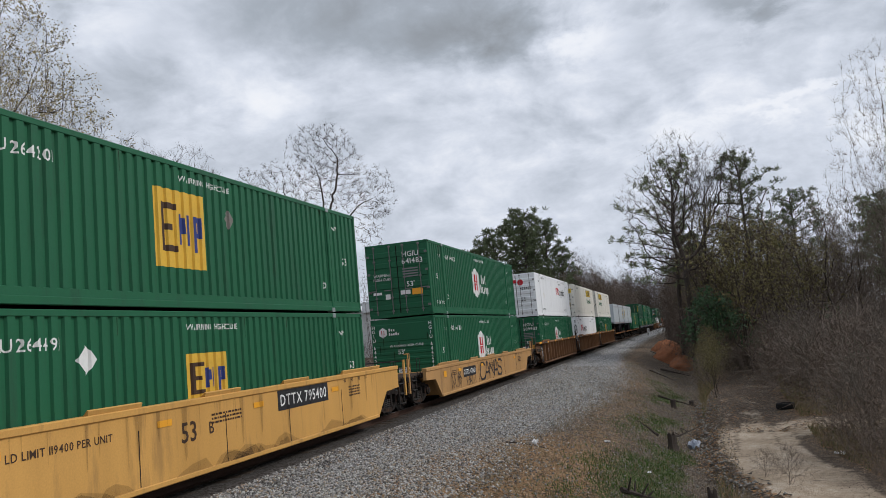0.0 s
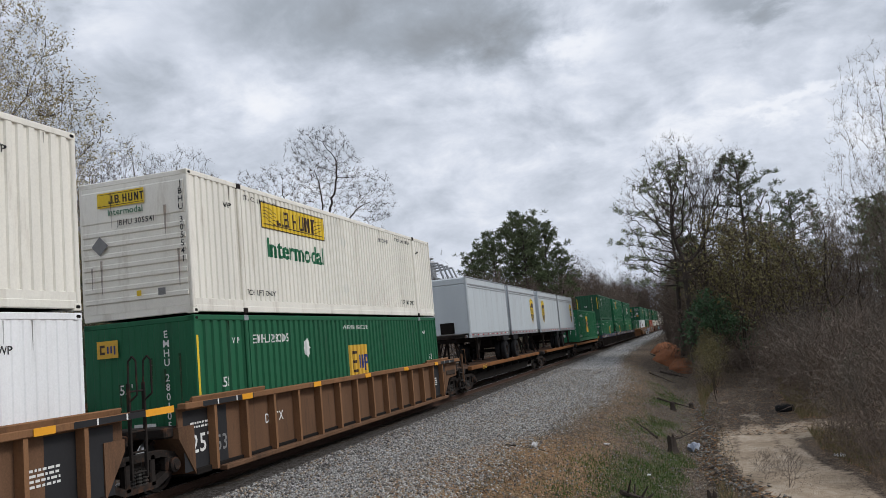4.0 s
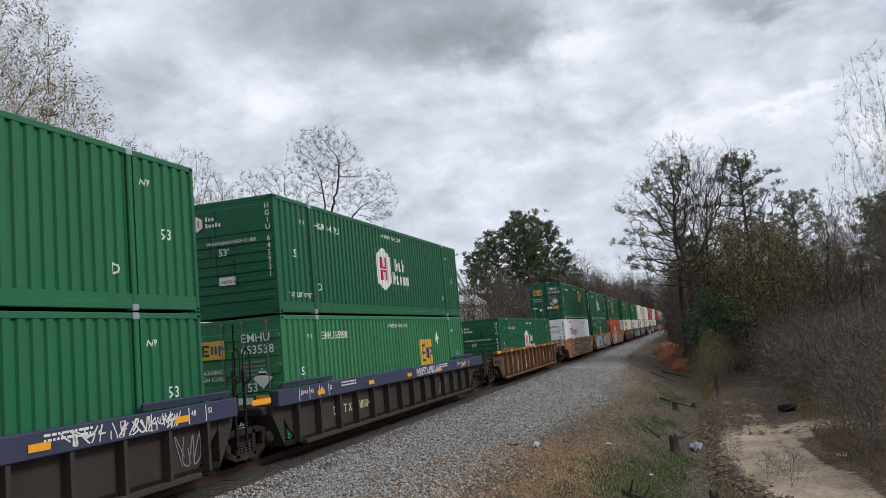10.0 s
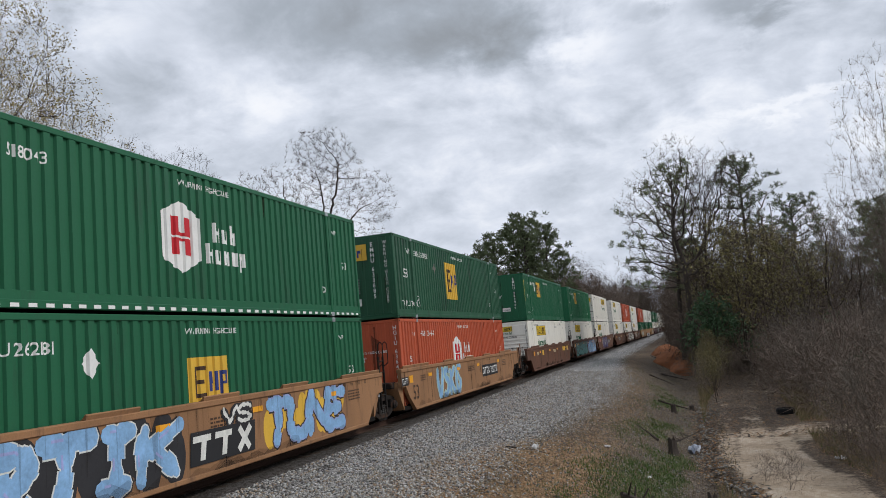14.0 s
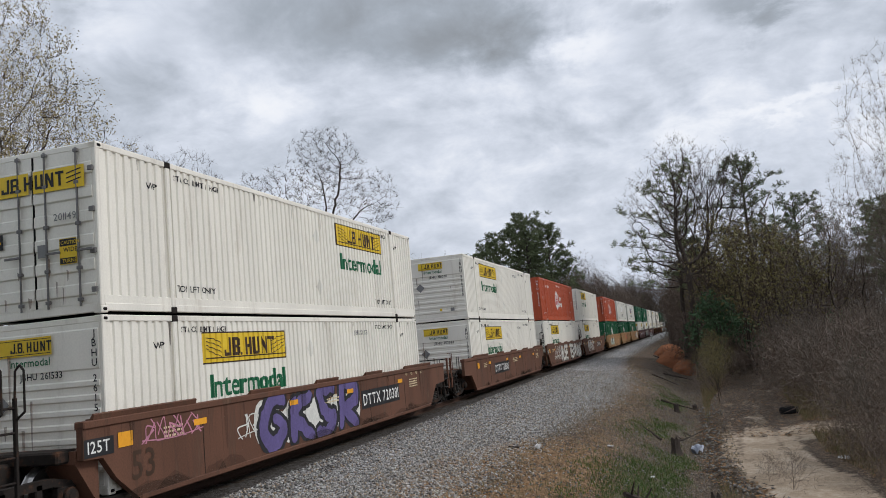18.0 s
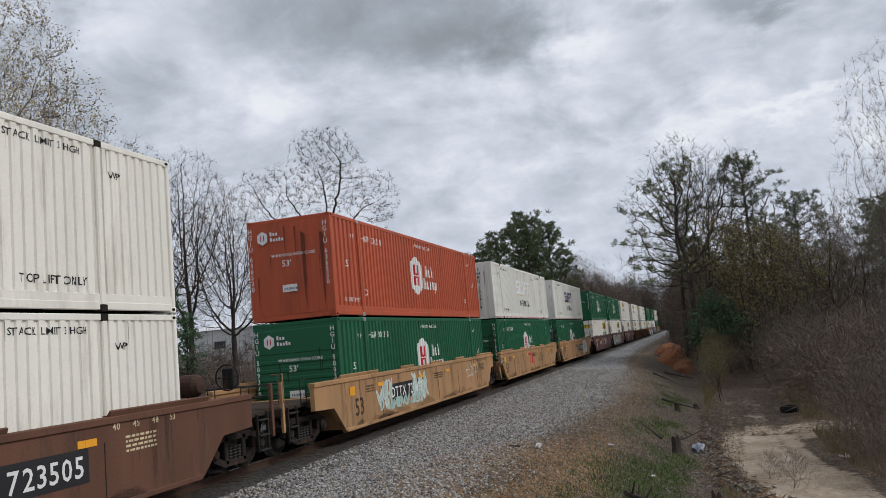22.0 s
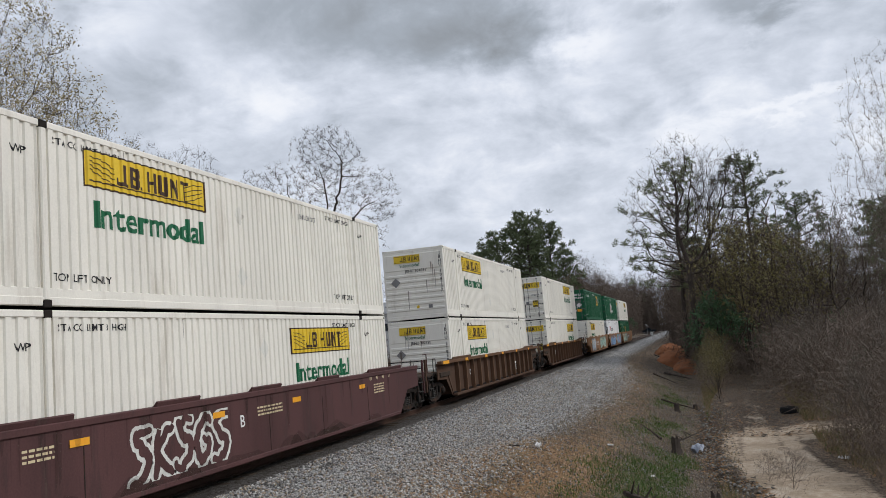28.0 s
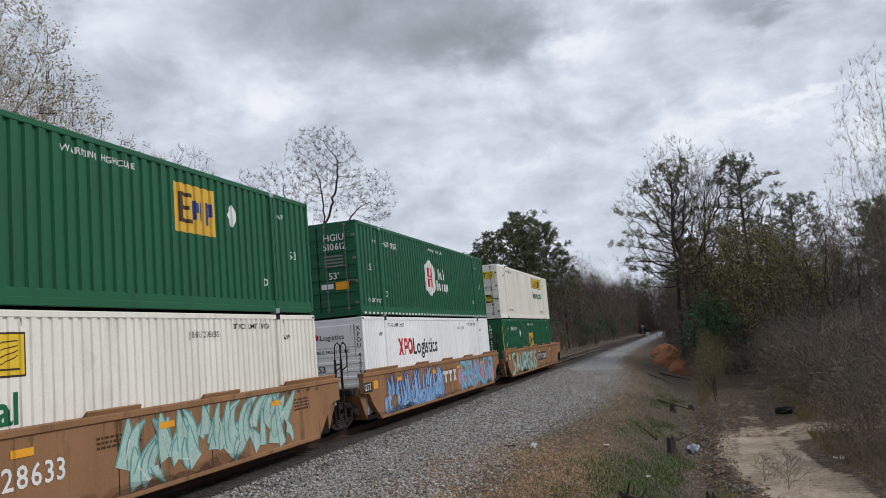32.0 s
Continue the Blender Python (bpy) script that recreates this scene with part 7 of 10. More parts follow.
CARS = {}
for key, kind, col, lead, trail, lab, extra in [
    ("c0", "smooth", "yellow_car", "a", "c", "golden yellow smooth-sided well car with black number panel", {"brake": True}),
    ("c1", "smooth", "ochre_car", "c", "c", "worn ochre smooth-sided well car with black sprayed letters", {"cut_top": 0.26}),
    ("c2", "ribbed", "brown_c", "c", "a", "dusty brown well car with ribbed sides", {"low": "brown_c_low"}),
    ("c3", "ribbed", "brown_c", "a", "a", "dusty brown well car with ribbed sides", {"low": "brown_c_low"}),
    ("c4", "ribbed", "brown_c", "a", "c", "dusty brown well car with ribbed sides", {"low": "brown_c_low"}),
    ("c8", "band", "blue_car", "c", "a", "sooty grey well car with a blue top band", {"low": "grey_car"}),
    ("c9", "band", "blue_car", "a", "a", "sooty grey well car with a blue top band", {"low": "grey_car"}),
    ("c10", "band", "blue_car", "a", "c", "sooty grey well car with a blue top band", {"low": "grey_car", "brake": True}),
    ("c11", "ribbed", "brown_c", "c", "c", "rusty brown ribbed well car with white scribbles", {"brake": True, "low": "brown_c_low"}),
    ("c12", "smooth", "tan_b", "c", "a", "brown-tan smooth well car with grey sprayed letters", {}),
    ("c13", "smooth", "tan_b", "a", "a", "brown-tan smooth well car covered in pale blue sprayed letters", {}),
    ("c14", "smooth", "tan_b", "a", "c", "brown-tan smooth well car with a blue sprayed tag", {}),
    ("c15", "smooth", "rust_red", "c", "a", "weathered brown smooth-sided well car", {}),
    ("c17", "smooth", "rust_red", "a", "a", "weathered brown well car covered in teal sprayed letters", {}),
    ("c18", "smooth", "rust_red", "a", "c", "weathered brown well car with violet sprayed letters", {}),
    ("c19", "smooth", "rust_red", "c", "a", "weathered brown smooth-sided well car", {}),
    ("c20", "smooth", "rust_red", "a", "a", "weathered brown well car covered in black and white sprayed letters", {}),
    ("c21", "smooth", "rust_red", "a", "c", "weathered brown well car with a white sprayed tag", {"tank": True}),
    ("c22", "smooth", "tan", "c", "a", "tan smooth-sided well car with a white sprayed star", {}),
    ("c23", "smooth", "tan", "a", "a", "tan smooth-sided well car with dark red letters", {}),
    ("c24", "smooth", "tan", "a", "c", "tan smooth-sided well car with white sprayed letters", {"tank": True}),
    ("c25", "smooth", "maroon", "c", "a", "dark maroon smooth-sided well car with faint scribbles", {}),
    ("c26", "smooth", "maroon", "a", "a", "dark maroon well car with pale sprayed letters", {}),
    ("c27", "smooth", "maroon", "a", "c", "dark maroon smooth-sided well car with white outline letters", {"brake": True}),
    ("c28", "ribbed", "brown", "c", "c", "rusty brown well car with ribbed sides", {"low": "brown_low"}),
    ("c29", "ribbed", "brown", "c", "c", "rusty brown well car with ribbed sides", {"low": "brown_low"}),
    ("c30", "smooth", "tan_b", "c", "a", "brown-tan smooth well car with teal and grey sprayed letters", {}),
    ("c31", "smooth", "tan_b", "a", "a", "brown-tan well car covered in bright blue sprayed letters", {}),
    ("c32", "smooth", "tan_b", "a", "c", "last brown-tan well car of the train with a mint sprayed tag", {}),
]:
    CARS[key] = well_car(kind, col, lead, trail, C_POS[key], lab, **extra)

T_POS = (113.4, 122.42, 132.15, 141.0)
F1 = flat_car(110.9, 21.0, True, False, "low flat car with rust-orange side sills carrying two trailers")
F2 = flat_car(131.9, 17.45, False, False, "low flat car with rust-orange side sills carrying two trailers")
F3 = flat_car(149.35, 20.4, False, True, "low flat car with rust-orange side sills carrying a green container")
for car, y in ((F1, 3.4), (F1, 18.3), (F2, 1.6), (F2, 15.4)):
    hitch(car, y)
for y in (3.1, 10.8, 18.4):
    part("container_pedestal", Shape().box(-1.25, y, 1.08, 1.25, y + 0.4, 1.235, 0.02), M["brown"], F3)
trailer(T_POS[0], 1, None, "pale grey box trailer on a flat car")
trailer(T_POS[1], -1, 7.0, "pale grey box trailer with a brown and yellow shield")
trailer(T_POS[2], 1, 1.6, "pale grey box trailer with a brown and yellow shield, nose showing")
trailer(T_POS[3], -1, 7.0, "pale grey box trailer with a brown and yellow shield")

# ---- trees, brush and woods ----
def tubes(segs, name, mats):
    """One mesh of tapered limbs. segs: rows of p0, p1, r0, r1, number of sides, material index."""
    out_v, out_f, out_m, base = [], [], [], 0
    for n in (7, 5, 3):
        rows = [s for s in segs if s[4] == n]
        if not rows:
            continue
        p0 = np.array([s[0] for s in rows], dtype=np.float64)
        p1 = np.array([s[1] for s in rows], dtype=np.float64)
        r0 = np.array([s[2] for s in rows])
        r1 = np.array([s[3] for s in rows])
        w = p1 - p0
        w /= np.linalg.norm(w, axis=1, keepdims=True) + 1e-9
        ref = np.where(np.abs(w[:, 2:3]) > 0.9, np.array([[1.0, 0, 0]]), np.array([[0, 0, 1.0]]))
        u = np.cross(w, ref)
        u /= np.linalg.norm(u, axis=1, keepdims=True) + 1e-9
        q = np.cross(w, u)
        a = np.arange(n) * 2 * np.pi / n
        ring = u[:, None, :] * np.cos(a)[None, :, None] + q[:, None, :] * np.sin(a)[None, :, None]
        v = np.concatenate([p0[:, None, :] + ring * r0[:, None, None], p1[:, None, :] + ring * r1[:, None, None]], axis=1)
        k = np.arange(n)
        f = np.stack([k, (k + 1) % n, n + (k + 1) % n, n + k], -1)
        f = f[None] + (base + np.arange(len(rows)) * 2 * n)[:, None, None]
        out_v.append(v.reshape(-1, 3))
        out_f.append(f.reshape(-1, 4))
        out_m.append(np.repeat(np.array([s[5] for s in rows]), n))
        base += len(rows) * 2 * n
    return big_mesh(name, np.concatenate(out_v), np.concatenate(out_f), mats, np.concatenate(out_m))


def sprigs(rows, name, mat):
    """One mesh of hair-thin twigs, each a narrow blade. rows: p0, p1, half width."""
    p0 = np.array([tuple(q[0]) for q in rows])
    p1 = np.array([tuple(q[1]) for q in rows])
    r = np.array([q[2] for q in rows])[:, None]
    g = np.random.RandomState(len(rows))
    w = np.cross(p1 - p0, g.normal(size=p0.shape))
    w /= np.linalg.norm(w, axis=1, keepdims=True) + 1e-9
    v = np.stack([p0 - w * r, p0 + w * r, p1], 1).reshape(-1, 3)
    return big_mesh(name, v, np.arange(len(v)).reshape(-1, 3), [mat])


def leaves_mesh(name, pts, size, mat, rnd, flat=0.0):
    """Small three-cornered leaves at points."""
    pts = np.asarray(pts)
    g = np.random.RandomState(rnd)
    n = len(pts)
    a = g.normal(size=(n, 3))
    b = g.normal(size=(n, 3))
    if flat:
        a[:, 2] *= flat
        b[:, 2] *= flat
    a /= np.linalg.norm(a, axis=1, keepdims=True)
    b /= np.linalg.norm(b, axis=1, keepdims=True)
    s = size * g.uniform(0.6, 1.4, size=(n, 1))
    v = np.stack([pts - a * s, pts + b * s * 0.55, pts + a * s, pts - b * s * 0.35], axis=1)
    f = np.arange(4 * n).reshape(n, 4)
    return big_mesh(name, v.reshape(-1, 3), f, [mat])


def grow(seed, high, spread=0.55, trunk_r=0.22, fork=0.5, levels=4, kids=(8, 6, 5, 4), droop=0.0, bare_to=0.3, twig=0.014, rise=0.12, bend_=0.16, lead=0.8, stout=0.62):
    """Limbs of a bare tree; returns the segments and the tips of its twigs."""
    rnd = random.Random(seed)
    segs, tips = [], []

    def limb(p, d, length, r, level):
        last = level >= levels
        n = 1 if last else (8, 5, 3, 2, 1)[min(level, 4)]
        sides = 7 if level == 0 else 5 if level == 1 else 3
        pts, dirs = [p], [d]
        for i in range(n):
            w = 0.07 if level == 0 else bend_
            d = (d + Vector((rnd.gauss(0, w), rnd.gauss(0, w), rnd.gauss(0, w) + (rise if level else 0.06) - droop * level * 0.05))).normalized()
            p = p + d * (length / n)
            pts.append(p)
            dirs.append(d)
        end = max(r * (0.25 if level == 0 else 0.32), twig * 0.7)
        rr = [r + (end - r) * i / n for i in range(n + 1)]
        for i in range(n):
            segs.append((pts[i], pts[i + 1], rr[i], rr[i + 1], sides, 0 if level < levels - 1 else 1))
        if last:
            tips.append(pts[-1])
            return
        count = kids[min(level, len(kids) - 1)]
        start = bare_to if level == 0 else 0.22
        for k in range(count):
            t = start + (1 - start) * (k + 0.2 + 0.6 * rnd.random()) / count
            x = t * n
            i = min(int(x), n - 1)
            q = pts[i].lerp(pts[i + 1], x - i)
            side = dirs[i].orthogonal().normalized()
            side.rotate(Matrix.Rotation(2.4 * k + rnd.uniform(-0.6, 0.6), 3, dirs[i]))
            o = spread * rnd.uniform(0.75, 1.25) * (1.0 if level else 1.15 - 0.45 * t)
            nd = (dirs[i] * math.cos(o) + side * math.sin(o)).normalized()
            ln = length * (fork if isinstance(fork, float) else fork[min(level, len(fork) - 1)]) * rnd.uniform(0.7, 1.2) * (1.2 - 0.65 * (t - start) / (1 - start) if level == 0 else 1.1 - 0.45 * t)
            limb(q, nd, ln, max(rr[i] * (stout if level == 0 else 0.5), twig), level + 1)
    limb(Vector((0, 0, -0.3)), Vector((rnd.gauss(0, 0.03), rnd.gauss(0, 0.03), 1)).normalized(), high * lead, trunk_r, 0)
    return segs, tips


TREES = {}


def tree_kind(key, label, seed, high, leaf=None, leaf_size=0.06, per_tip=1, wood="twig", sprays=0, spray=0.5, **kw):
    """A tree of trunk and limbs, fine twigs and, where it has any, leaves or buds."""
    segs, tips = grow(seed, high, **kw)
    size = high / max(t.z for t in tips)
    segs = [(q[0] * size, q[1] * size, *q[2:]) for q in segs]
    tips = [t * size for t in tips]
    trunk = tubes([q for q in segs if q[5] == 0], "trunk", [M["bark"] if wood == "twig" else M[wood]])
    fat = kw.get("twig", 0.014)
    rest = [(q[0], q[1], q[2] * 1.4) for q in segs if q[5] == 1]
    g = np.random.RandomState(seed)
    if sprays:
        # each twig ends in a spray of finer ones
        for t in tips:
            for k in range(sprays):
                d = Vector((g.normal(), g.normal(), g.normal() * 0.7 + 0.5)).normalized()
                rest.append((t, t + d * spray * g.uniform(0.5, 1.2), fat * 0.9))
    twigs = sprigs(rest, "crown", M[wood])
    crown = None
    if leaf:
        pts = np.repeat(np.array([tuple(t) for t in tips]), per_tip, axis=0)
        pts = pts + g.normal(scale=0.14 if not sprays else 0.5 * spray, size=pts.shape)
        crown = leaves_mesh("foliage", pts, leaf_size, M[leaf], seed)
    TREES[key] = (trunk, twigs, crown, label)


def plant(key, x, y, turn=None, size=1.0, z=None, squash=1.0, name="tree", cat="tree", group="bare trees beside the track"):
    trunk, twigs, crown, label = TREES[key]
    ob = thing(name, label, cat, group, (x, y, z_at(x, y) - 0.05 if z is None else z))
    ob.rotation_euler = (0, 0, random.uniform(0, 6.28) if turn is None else turn)
    ob.scale = (size * squash, size * squash, size)
    part("trunk", trunk, None, ob)
    if twigs:
        part("crown", twigs, None, ob)
    if crown:
        part("foliage" if twigs else "crown", crown, None, ob)
    return ob


def colonize(seed, lobes, trunk, n=1000, step_=0.42, reach=5.0, kill=0.75, rise=0.12, wander=0.30, tip=0.009, pipe=2.25, limbs=()):
    """Limbs that grow towards points strewn through the crown's lobes; returns limb segments, thin twigs and tips.
    lobes: centre and radii of ovals; trunk: the points of the stem; limbs: points of great limbs that leave it."""
    g = np.random.RandomState(seed)
    vol = np.array([l[3] * l[4] * l[5] for l in lobes])
    goal = []
    for l, share in zip(lobes, vol / vol.sum()):
        m = max(20, int(n * share))
        d = g.normal(size=(m, 3))
        d /= np.linalg.norm(d, axis=1, keepdims=True)
        goal.append(np.array(l[:3]) + d * g.uniform(0, 1, (m, 1)) ** 0.45 * np.array(l[3:]))
    goal = np.concatenate(goal)
    pos, parent = [np.array(trunk[0], dtype=float)], [-1]
    for a, b in zip(trunk, trunk[1:]):
        a, b = np.array(a, dtype=float), np.array(b, dtype=float)
        m = max(1, int(np.linalg.norm(b - a) / step_))
        for k in range(m):
            pos.append(a + (b - a) * (k + 1) / m + g.normal(0, 0.03, 3))
            parent.append(len(pos) - 2)
    for line in limbs:
        for a, b in zip(line, line[1:]):
            a, b = np.array(a, dtype=float), np.array(b, dtype=float)
            m = max(1, int(np.linalg.norm(b - a) / step_))
            last = int(np.linalg.norm(np.array(pos) - a, axis=1).argmin())
            for k in range(m):
                pos.append(a + (b - a) * (k + 1) / m + g.normal(0, 0.05, 3))
                parent.append(last)
                last = len(pos) - 1
    pos_a = np.array(pos)
    dist = np.full(len(goal), 1e9)
    near = np.zeros(len(goal), dtype=int)

    def meet(first, pts):
        d = np.linalg.norm(goal[:, None, :] - pts[None], axis=2)
        k = d.argmin(1)
        better = d[np.arange(len(goal)), k] < dist
        dist[better] = d[np.arange(len(goal)), k][better]
        near[better] = k[better] + first
    meet(0, pos_a)
    count = np.zeros(20000, dtype=int)
    for turn in range(160):
        live = dist < reach if turn > 12 else dist < 99
        if not live.any() or len(pos_a) > 14000:
            break
        to = goal[live] - pos_a[near[live]]
        to /= np.linalg.norm(to, axis=1, keepdims=True) + 1e-9
        way = np.zeros((len(pos_a), 3))
        np.add.at(way, near[live], to)
        grow_at = np.unique(near[live])
        grow_at = grow_at[count[grow_at] < 3]
        if not len(grow_at):
            break
        count[grow_at] += 1
        d = way[grow_at]
        d /= np.linalg.norm(d, axis=1, keepdims=True) + 1e-9
        d = d + g.normal(0, wander, d.shape) + np.array([0, 0, rise])
        d /= np.linalg.norm(d, axis=1, keepdims=True) + 1e-9
        fresh = pos_a[grow_at] + d * step_
        first = len(pos_a)
        pos_a = np.concatenate([pos_a, fresh])
        parent += list(grow_at)
        meet(first, fresh)
        keep = dist > kill
        goal, dist, near = goal[keep], dist[keep], near[keep]
        if not len(goal):
            break
    m = len(pos_a)
    r = np.zeros(m)
    kids = np.zeros(m, dtype=int)
    for i in range(m - 1, 0, -1):
        r[i] = tip if not kids[i] else r[i] ** (1 / pipe)
        r[parent[i]] += r[i] ** pipe
        kids[parent[i]] += 1
    r[0] = r[0] ** (1 / pipe)
    segs, thin = [], []
    for i in range(1, m):
        p = parent[i]
        a, b = Vector(pos_a[p]), Vector(pos_a[i])
        if r[i] > 0.026:
            segs.append((a, b, min(r[p], r[i] * 1.5), r[i], 7 if r[i] > 0.12 else 5 if r[i] > 0.05 else 3, 0))
        else:
            thin.append((a, b, max(r[i], tip), kids[i] == 0))
    return segs, thin


def crown_kind(key, label, seed, lobes, trunk, leaf=None, leaf_size=0.05, per_tip=2, wood="twig", limb="bark", sprays=3, spray=0.6, up=0.35, fine=0.010, **kw):
    """A tree from lobes of crown: stem and limbs, fine twigs in sprays and, where it has any, leaves or buds."""
    segs, thin = colonize(seed, lobes, trunk, **kw)
    g = np.random.RandomState(seed + 1)
    rows, tips = [], []
    for a, b, r, end in thin:
        rows.append((a, b + (b - a) * 0.3, r * 1.1))
        d0 = (b - a).normalized()
        for k in range(sprays * 2 if end else sprays if g.uniform() < 0.6 else 0):
            d = (d0 * 0.75 + Vector(g.normal(0, 0.5, 3)) + Vector((0, 0, up))).normalized()
            e = b + d * spray * g.uniform(0.4, 1.2)
            rows.append((b, e, fine))
            mid = b.lerp(e, g.uniform(0.3, 0.7))
            rows.append((mid, mid + (d + Vector(g.normal(0, 0.6, 3))).normalized() * spray * g.uniform(0.2, 0.5), fine * 0.8))
            tips.append(e)
    crown = None
    if leaf:
        pts = np.repeat(np.array([tuple(t) for t in tips]), per_tip, axis=0)
        crown = leaves_mesh("foliage", pts + g.normal(scale=0.09, size=pts.shape), leaf_size, M[leaf], seed)
    TREES[key] = (tubes(segs, "trunk", [M[limb]]), sprigs(rows, "crown", M[wood]) if rows else None, crown, label)


def pine_kind(key, label, seed, high, bare, wide, n_limbs, mat, tufts=9, needles=22, leaf=0.24, lean=(0.0, 0.0), side=None, trunk_r=0.24, level=0.15):
    """A pine: a tapered stem, level limbs with side twigs, and tufts of thin needles. side: a direction in which limbs reach further."""
    rnd = random.Random(seed)
    g = np.random.RandomState(seed)
    segs, pts = [], [Vector((0, 0, -0.4))]
    for i in range(9):
        t = (i + 1) / 9
        q = Vector((lean[0] * t ** 1.5 + rnd.gauss(0, 0.07), lean[1] * t ** 1.5 + rnd.gauss(0, 0.07), high * t))
        segs.append((pts[-1], q, trunk_r * (1 - i / 10.5) + 0.02, trunk_r * (1 - (i + 1) / 10.5) + 0.02, 7, 0))
        pts.append(q)
    spots = []
    for k in range(n_limbs):
        t = bare + (1 - bare) * (k + 0.2 + 0.7 * rnd.random()) / n_limbs
        i = min(int(t * 9), 8)
        q = pts[i].lerp(pts[i + 1], t * 9 - i)
        a = 2.4 * k + rnd.uniform(-0.5, 0.5)
        u = (t - bare) / (1 - bare)
        ln = wide * (0.55 + 1.6 * u * (1 - u) + 0.25 * (1 - u)) * rnd.uniform(0.6, 1.1)
        if side is not None:
            ln *= 1.0 + 0.65 * math.cos(a - side) * (1 - u)
        p, d = q, Vector((math.cos(a), math.sin(a), level + 0.8 * u * u)).normalized()
        m = 5
        for j in range(m):
            d = (d + Vector((rnd.gauss(0, 0.14), rnd.gauss(0, 0.14), rnd.gauss(0.03, 0.09)))).normalized()
            e = p + d * ln / m
            segs.append((p, e, 0.055 * (1 - j / m) + 0.012, 0.055 * (1 - (j + 1) / m) + 0.010, 5 if j < 2 else 3, 0))
            if j >= 1 or ln < 1.2:
                for w in range(max(1, round(tufts * (j + 1) / (m * 2.2)))):
                    b = p.lerp(e, rnd.random())
                    f = b + Vector((rnd.gauss(0, 0.45), rnd.gauss(0, 0.45), abs(rnd.gauss(0.16, 0.2)))) * (0.5 + 0.2 * wide * 0.5)
                    segs.append((b, f, 0.012, 0.007, 3, 0))
                    spots.append(f)
            p = e
        spots.append(p)
    c = np.repeat(np.array([tuple(v) for v in spots]), needles, axis=0)
    c = c + g.normal(0, 0.10, c.shape)
    d = g.normal(size=c.shape) * np.array([1, 1, 0.75]) + np.array([0, 0, 0.35])
    d /= np.linalg.norm(d, axis=1, keepdims=True)
    w = np.cross(d, g.normal(size=c.shape))
    w /= np.linalg.norm(w, axis=1, keepdims=True)
    ln = leaf * g.uniform(0.6, 1.3, (len(c), 1))
    v = np.stack([c - w * ln * 0.10, c + w * ln * 0.10, c + d * ln + w * ln * 0.06, c + d * ln - w * ln * 0.06], 1)
    crown = big_mesh("crown", v.reshape(-1, 3), np.arange(4 * len(c)).reshape(-1, 4), [M[mat]])
    TREES[key] = (tubes(segs, "trunk", [M["bark"]]), None, crown, label)


LONE_LIMBS = [[(0.0, 0, 7.6), (-1.4, 0, 9.0), (-2.8, 0.1, 11.4), (-4.6, 0, 13.8)], [(-0.1, 0, 9.4), (1.3, 0.2, 11.4), (2.6, 0.3, 12.8)], [(0.0, 0, 10.4), (-1.5, -0.3, 12.6), (-2.6, -0.4, 14.4)], [(0.2, 0, 11.8), (1.4, -0.4, 14.0), (1.8, -0.3, 16.2)]]
crown_kind("lone", "tall bare tree with a wide uneven crown of ascending limbs", 12, [(0.3, 0, 15.6, 2.9, 3.0, 3.6), (3.4, 0.5, 13.4, 2.0, 2.4, 2.6), (-3.2, -0.5, 14.4, 2.1, 2.4, 2.2), (-5.6, 0, 15.2, 1.4, 1.8, 1.5), (-3.6, 0.4, 11.4, 2.2, 2.0, 1.2), (3.4, 0, 10.4, 1.2, 1.4, 1.0), (-1.6, 0, 7.6, 0.9, 1.0, 1.2)],
           [(0, 0, -0.3), (0.05, 0, 4.5), (-0.1, 0.05, 9.2), (0.25, 0, 12.5), (0.1, 0, 15.0)], leaf="bud", leaf_size=0.02, per_tip=0.013, wood="twig", sprays=7, spray=0.5, n=2900, step_=0.36, reach=6.0, kill=0.45, rise=0.12, wander=0.13, tip=0.01, fine=0.006, pipe=2.3, limbs=LONE_LIMBS)
tree_kind("tall_a", "tall bare woodland tree with reddish buds", 3, 16.0, leaf="bud", leaf_size=0.05, sprays=1, spray=0.5, spread=0.55, trunk_r=0.15, kids=(11, 6, 5, 4), bare_to=0.22, fork=0.46, twig=0.011, rise=0.2)
tree_kind("tall_b", "slim bare grey woodland tree", 5, 16.0, sprays=2, spray=0.5, spread=0.50, trunk_r=0.13, kids=(11, 6, 5, 4), bare_to=0.22, fork=0.44, twig=0.008, rise=0.22)
crown_kind("spring", "woodland tree with sparse young olive leaves", 8, [(0, 0, 11.5, 4.2, 4.2, 5.0), (2.8, 0, 9.5, 2.8, 3.0, 2.6), (-2.6, 1, 8.5, 2.6, 2.6, 3.4), (1.0, -1, 6.6, 2.0, 2.0, 1.2)],
           [(0, 0, -0.3), (0.1, 0, 3.4)], leaf="youngleaf", leaf_size=0.042, per_tip=8, sprays=3, spray=0.55, n=2800, step_=0.36, reach=5.0, kill=0.48, rise=0.10, wander=0.15, tip=0.01, fine=0.006, pipe=2.3)
crown_kind("old", "big old dark bare tree with crooked spreading limbs", 21, [(0.2, 0, 14.2, 3.2, 3.2, 4.6), (3.6, 0, 13.6, 2.4, 2.6, 4.2), (-2.6, 0.4, 13.0, 2.0, 2.4, 3.2), (4.2, 0.6, 9.6, 2.6, 2.6, 1.8), (-2.8, 0, 9.0, 2.4, 2.4, 1.6)],
           [(0, 0, -0.5), (0.15, 0, 4.0), (0.1, 0, 9.0)], sprays=5, spray=0.8, n=2400, step_=0.4, reach=6.0, kill=0.55, rise=0.14, wander=0.26, tip=0.015, pipe=2.15, fine=0.007)
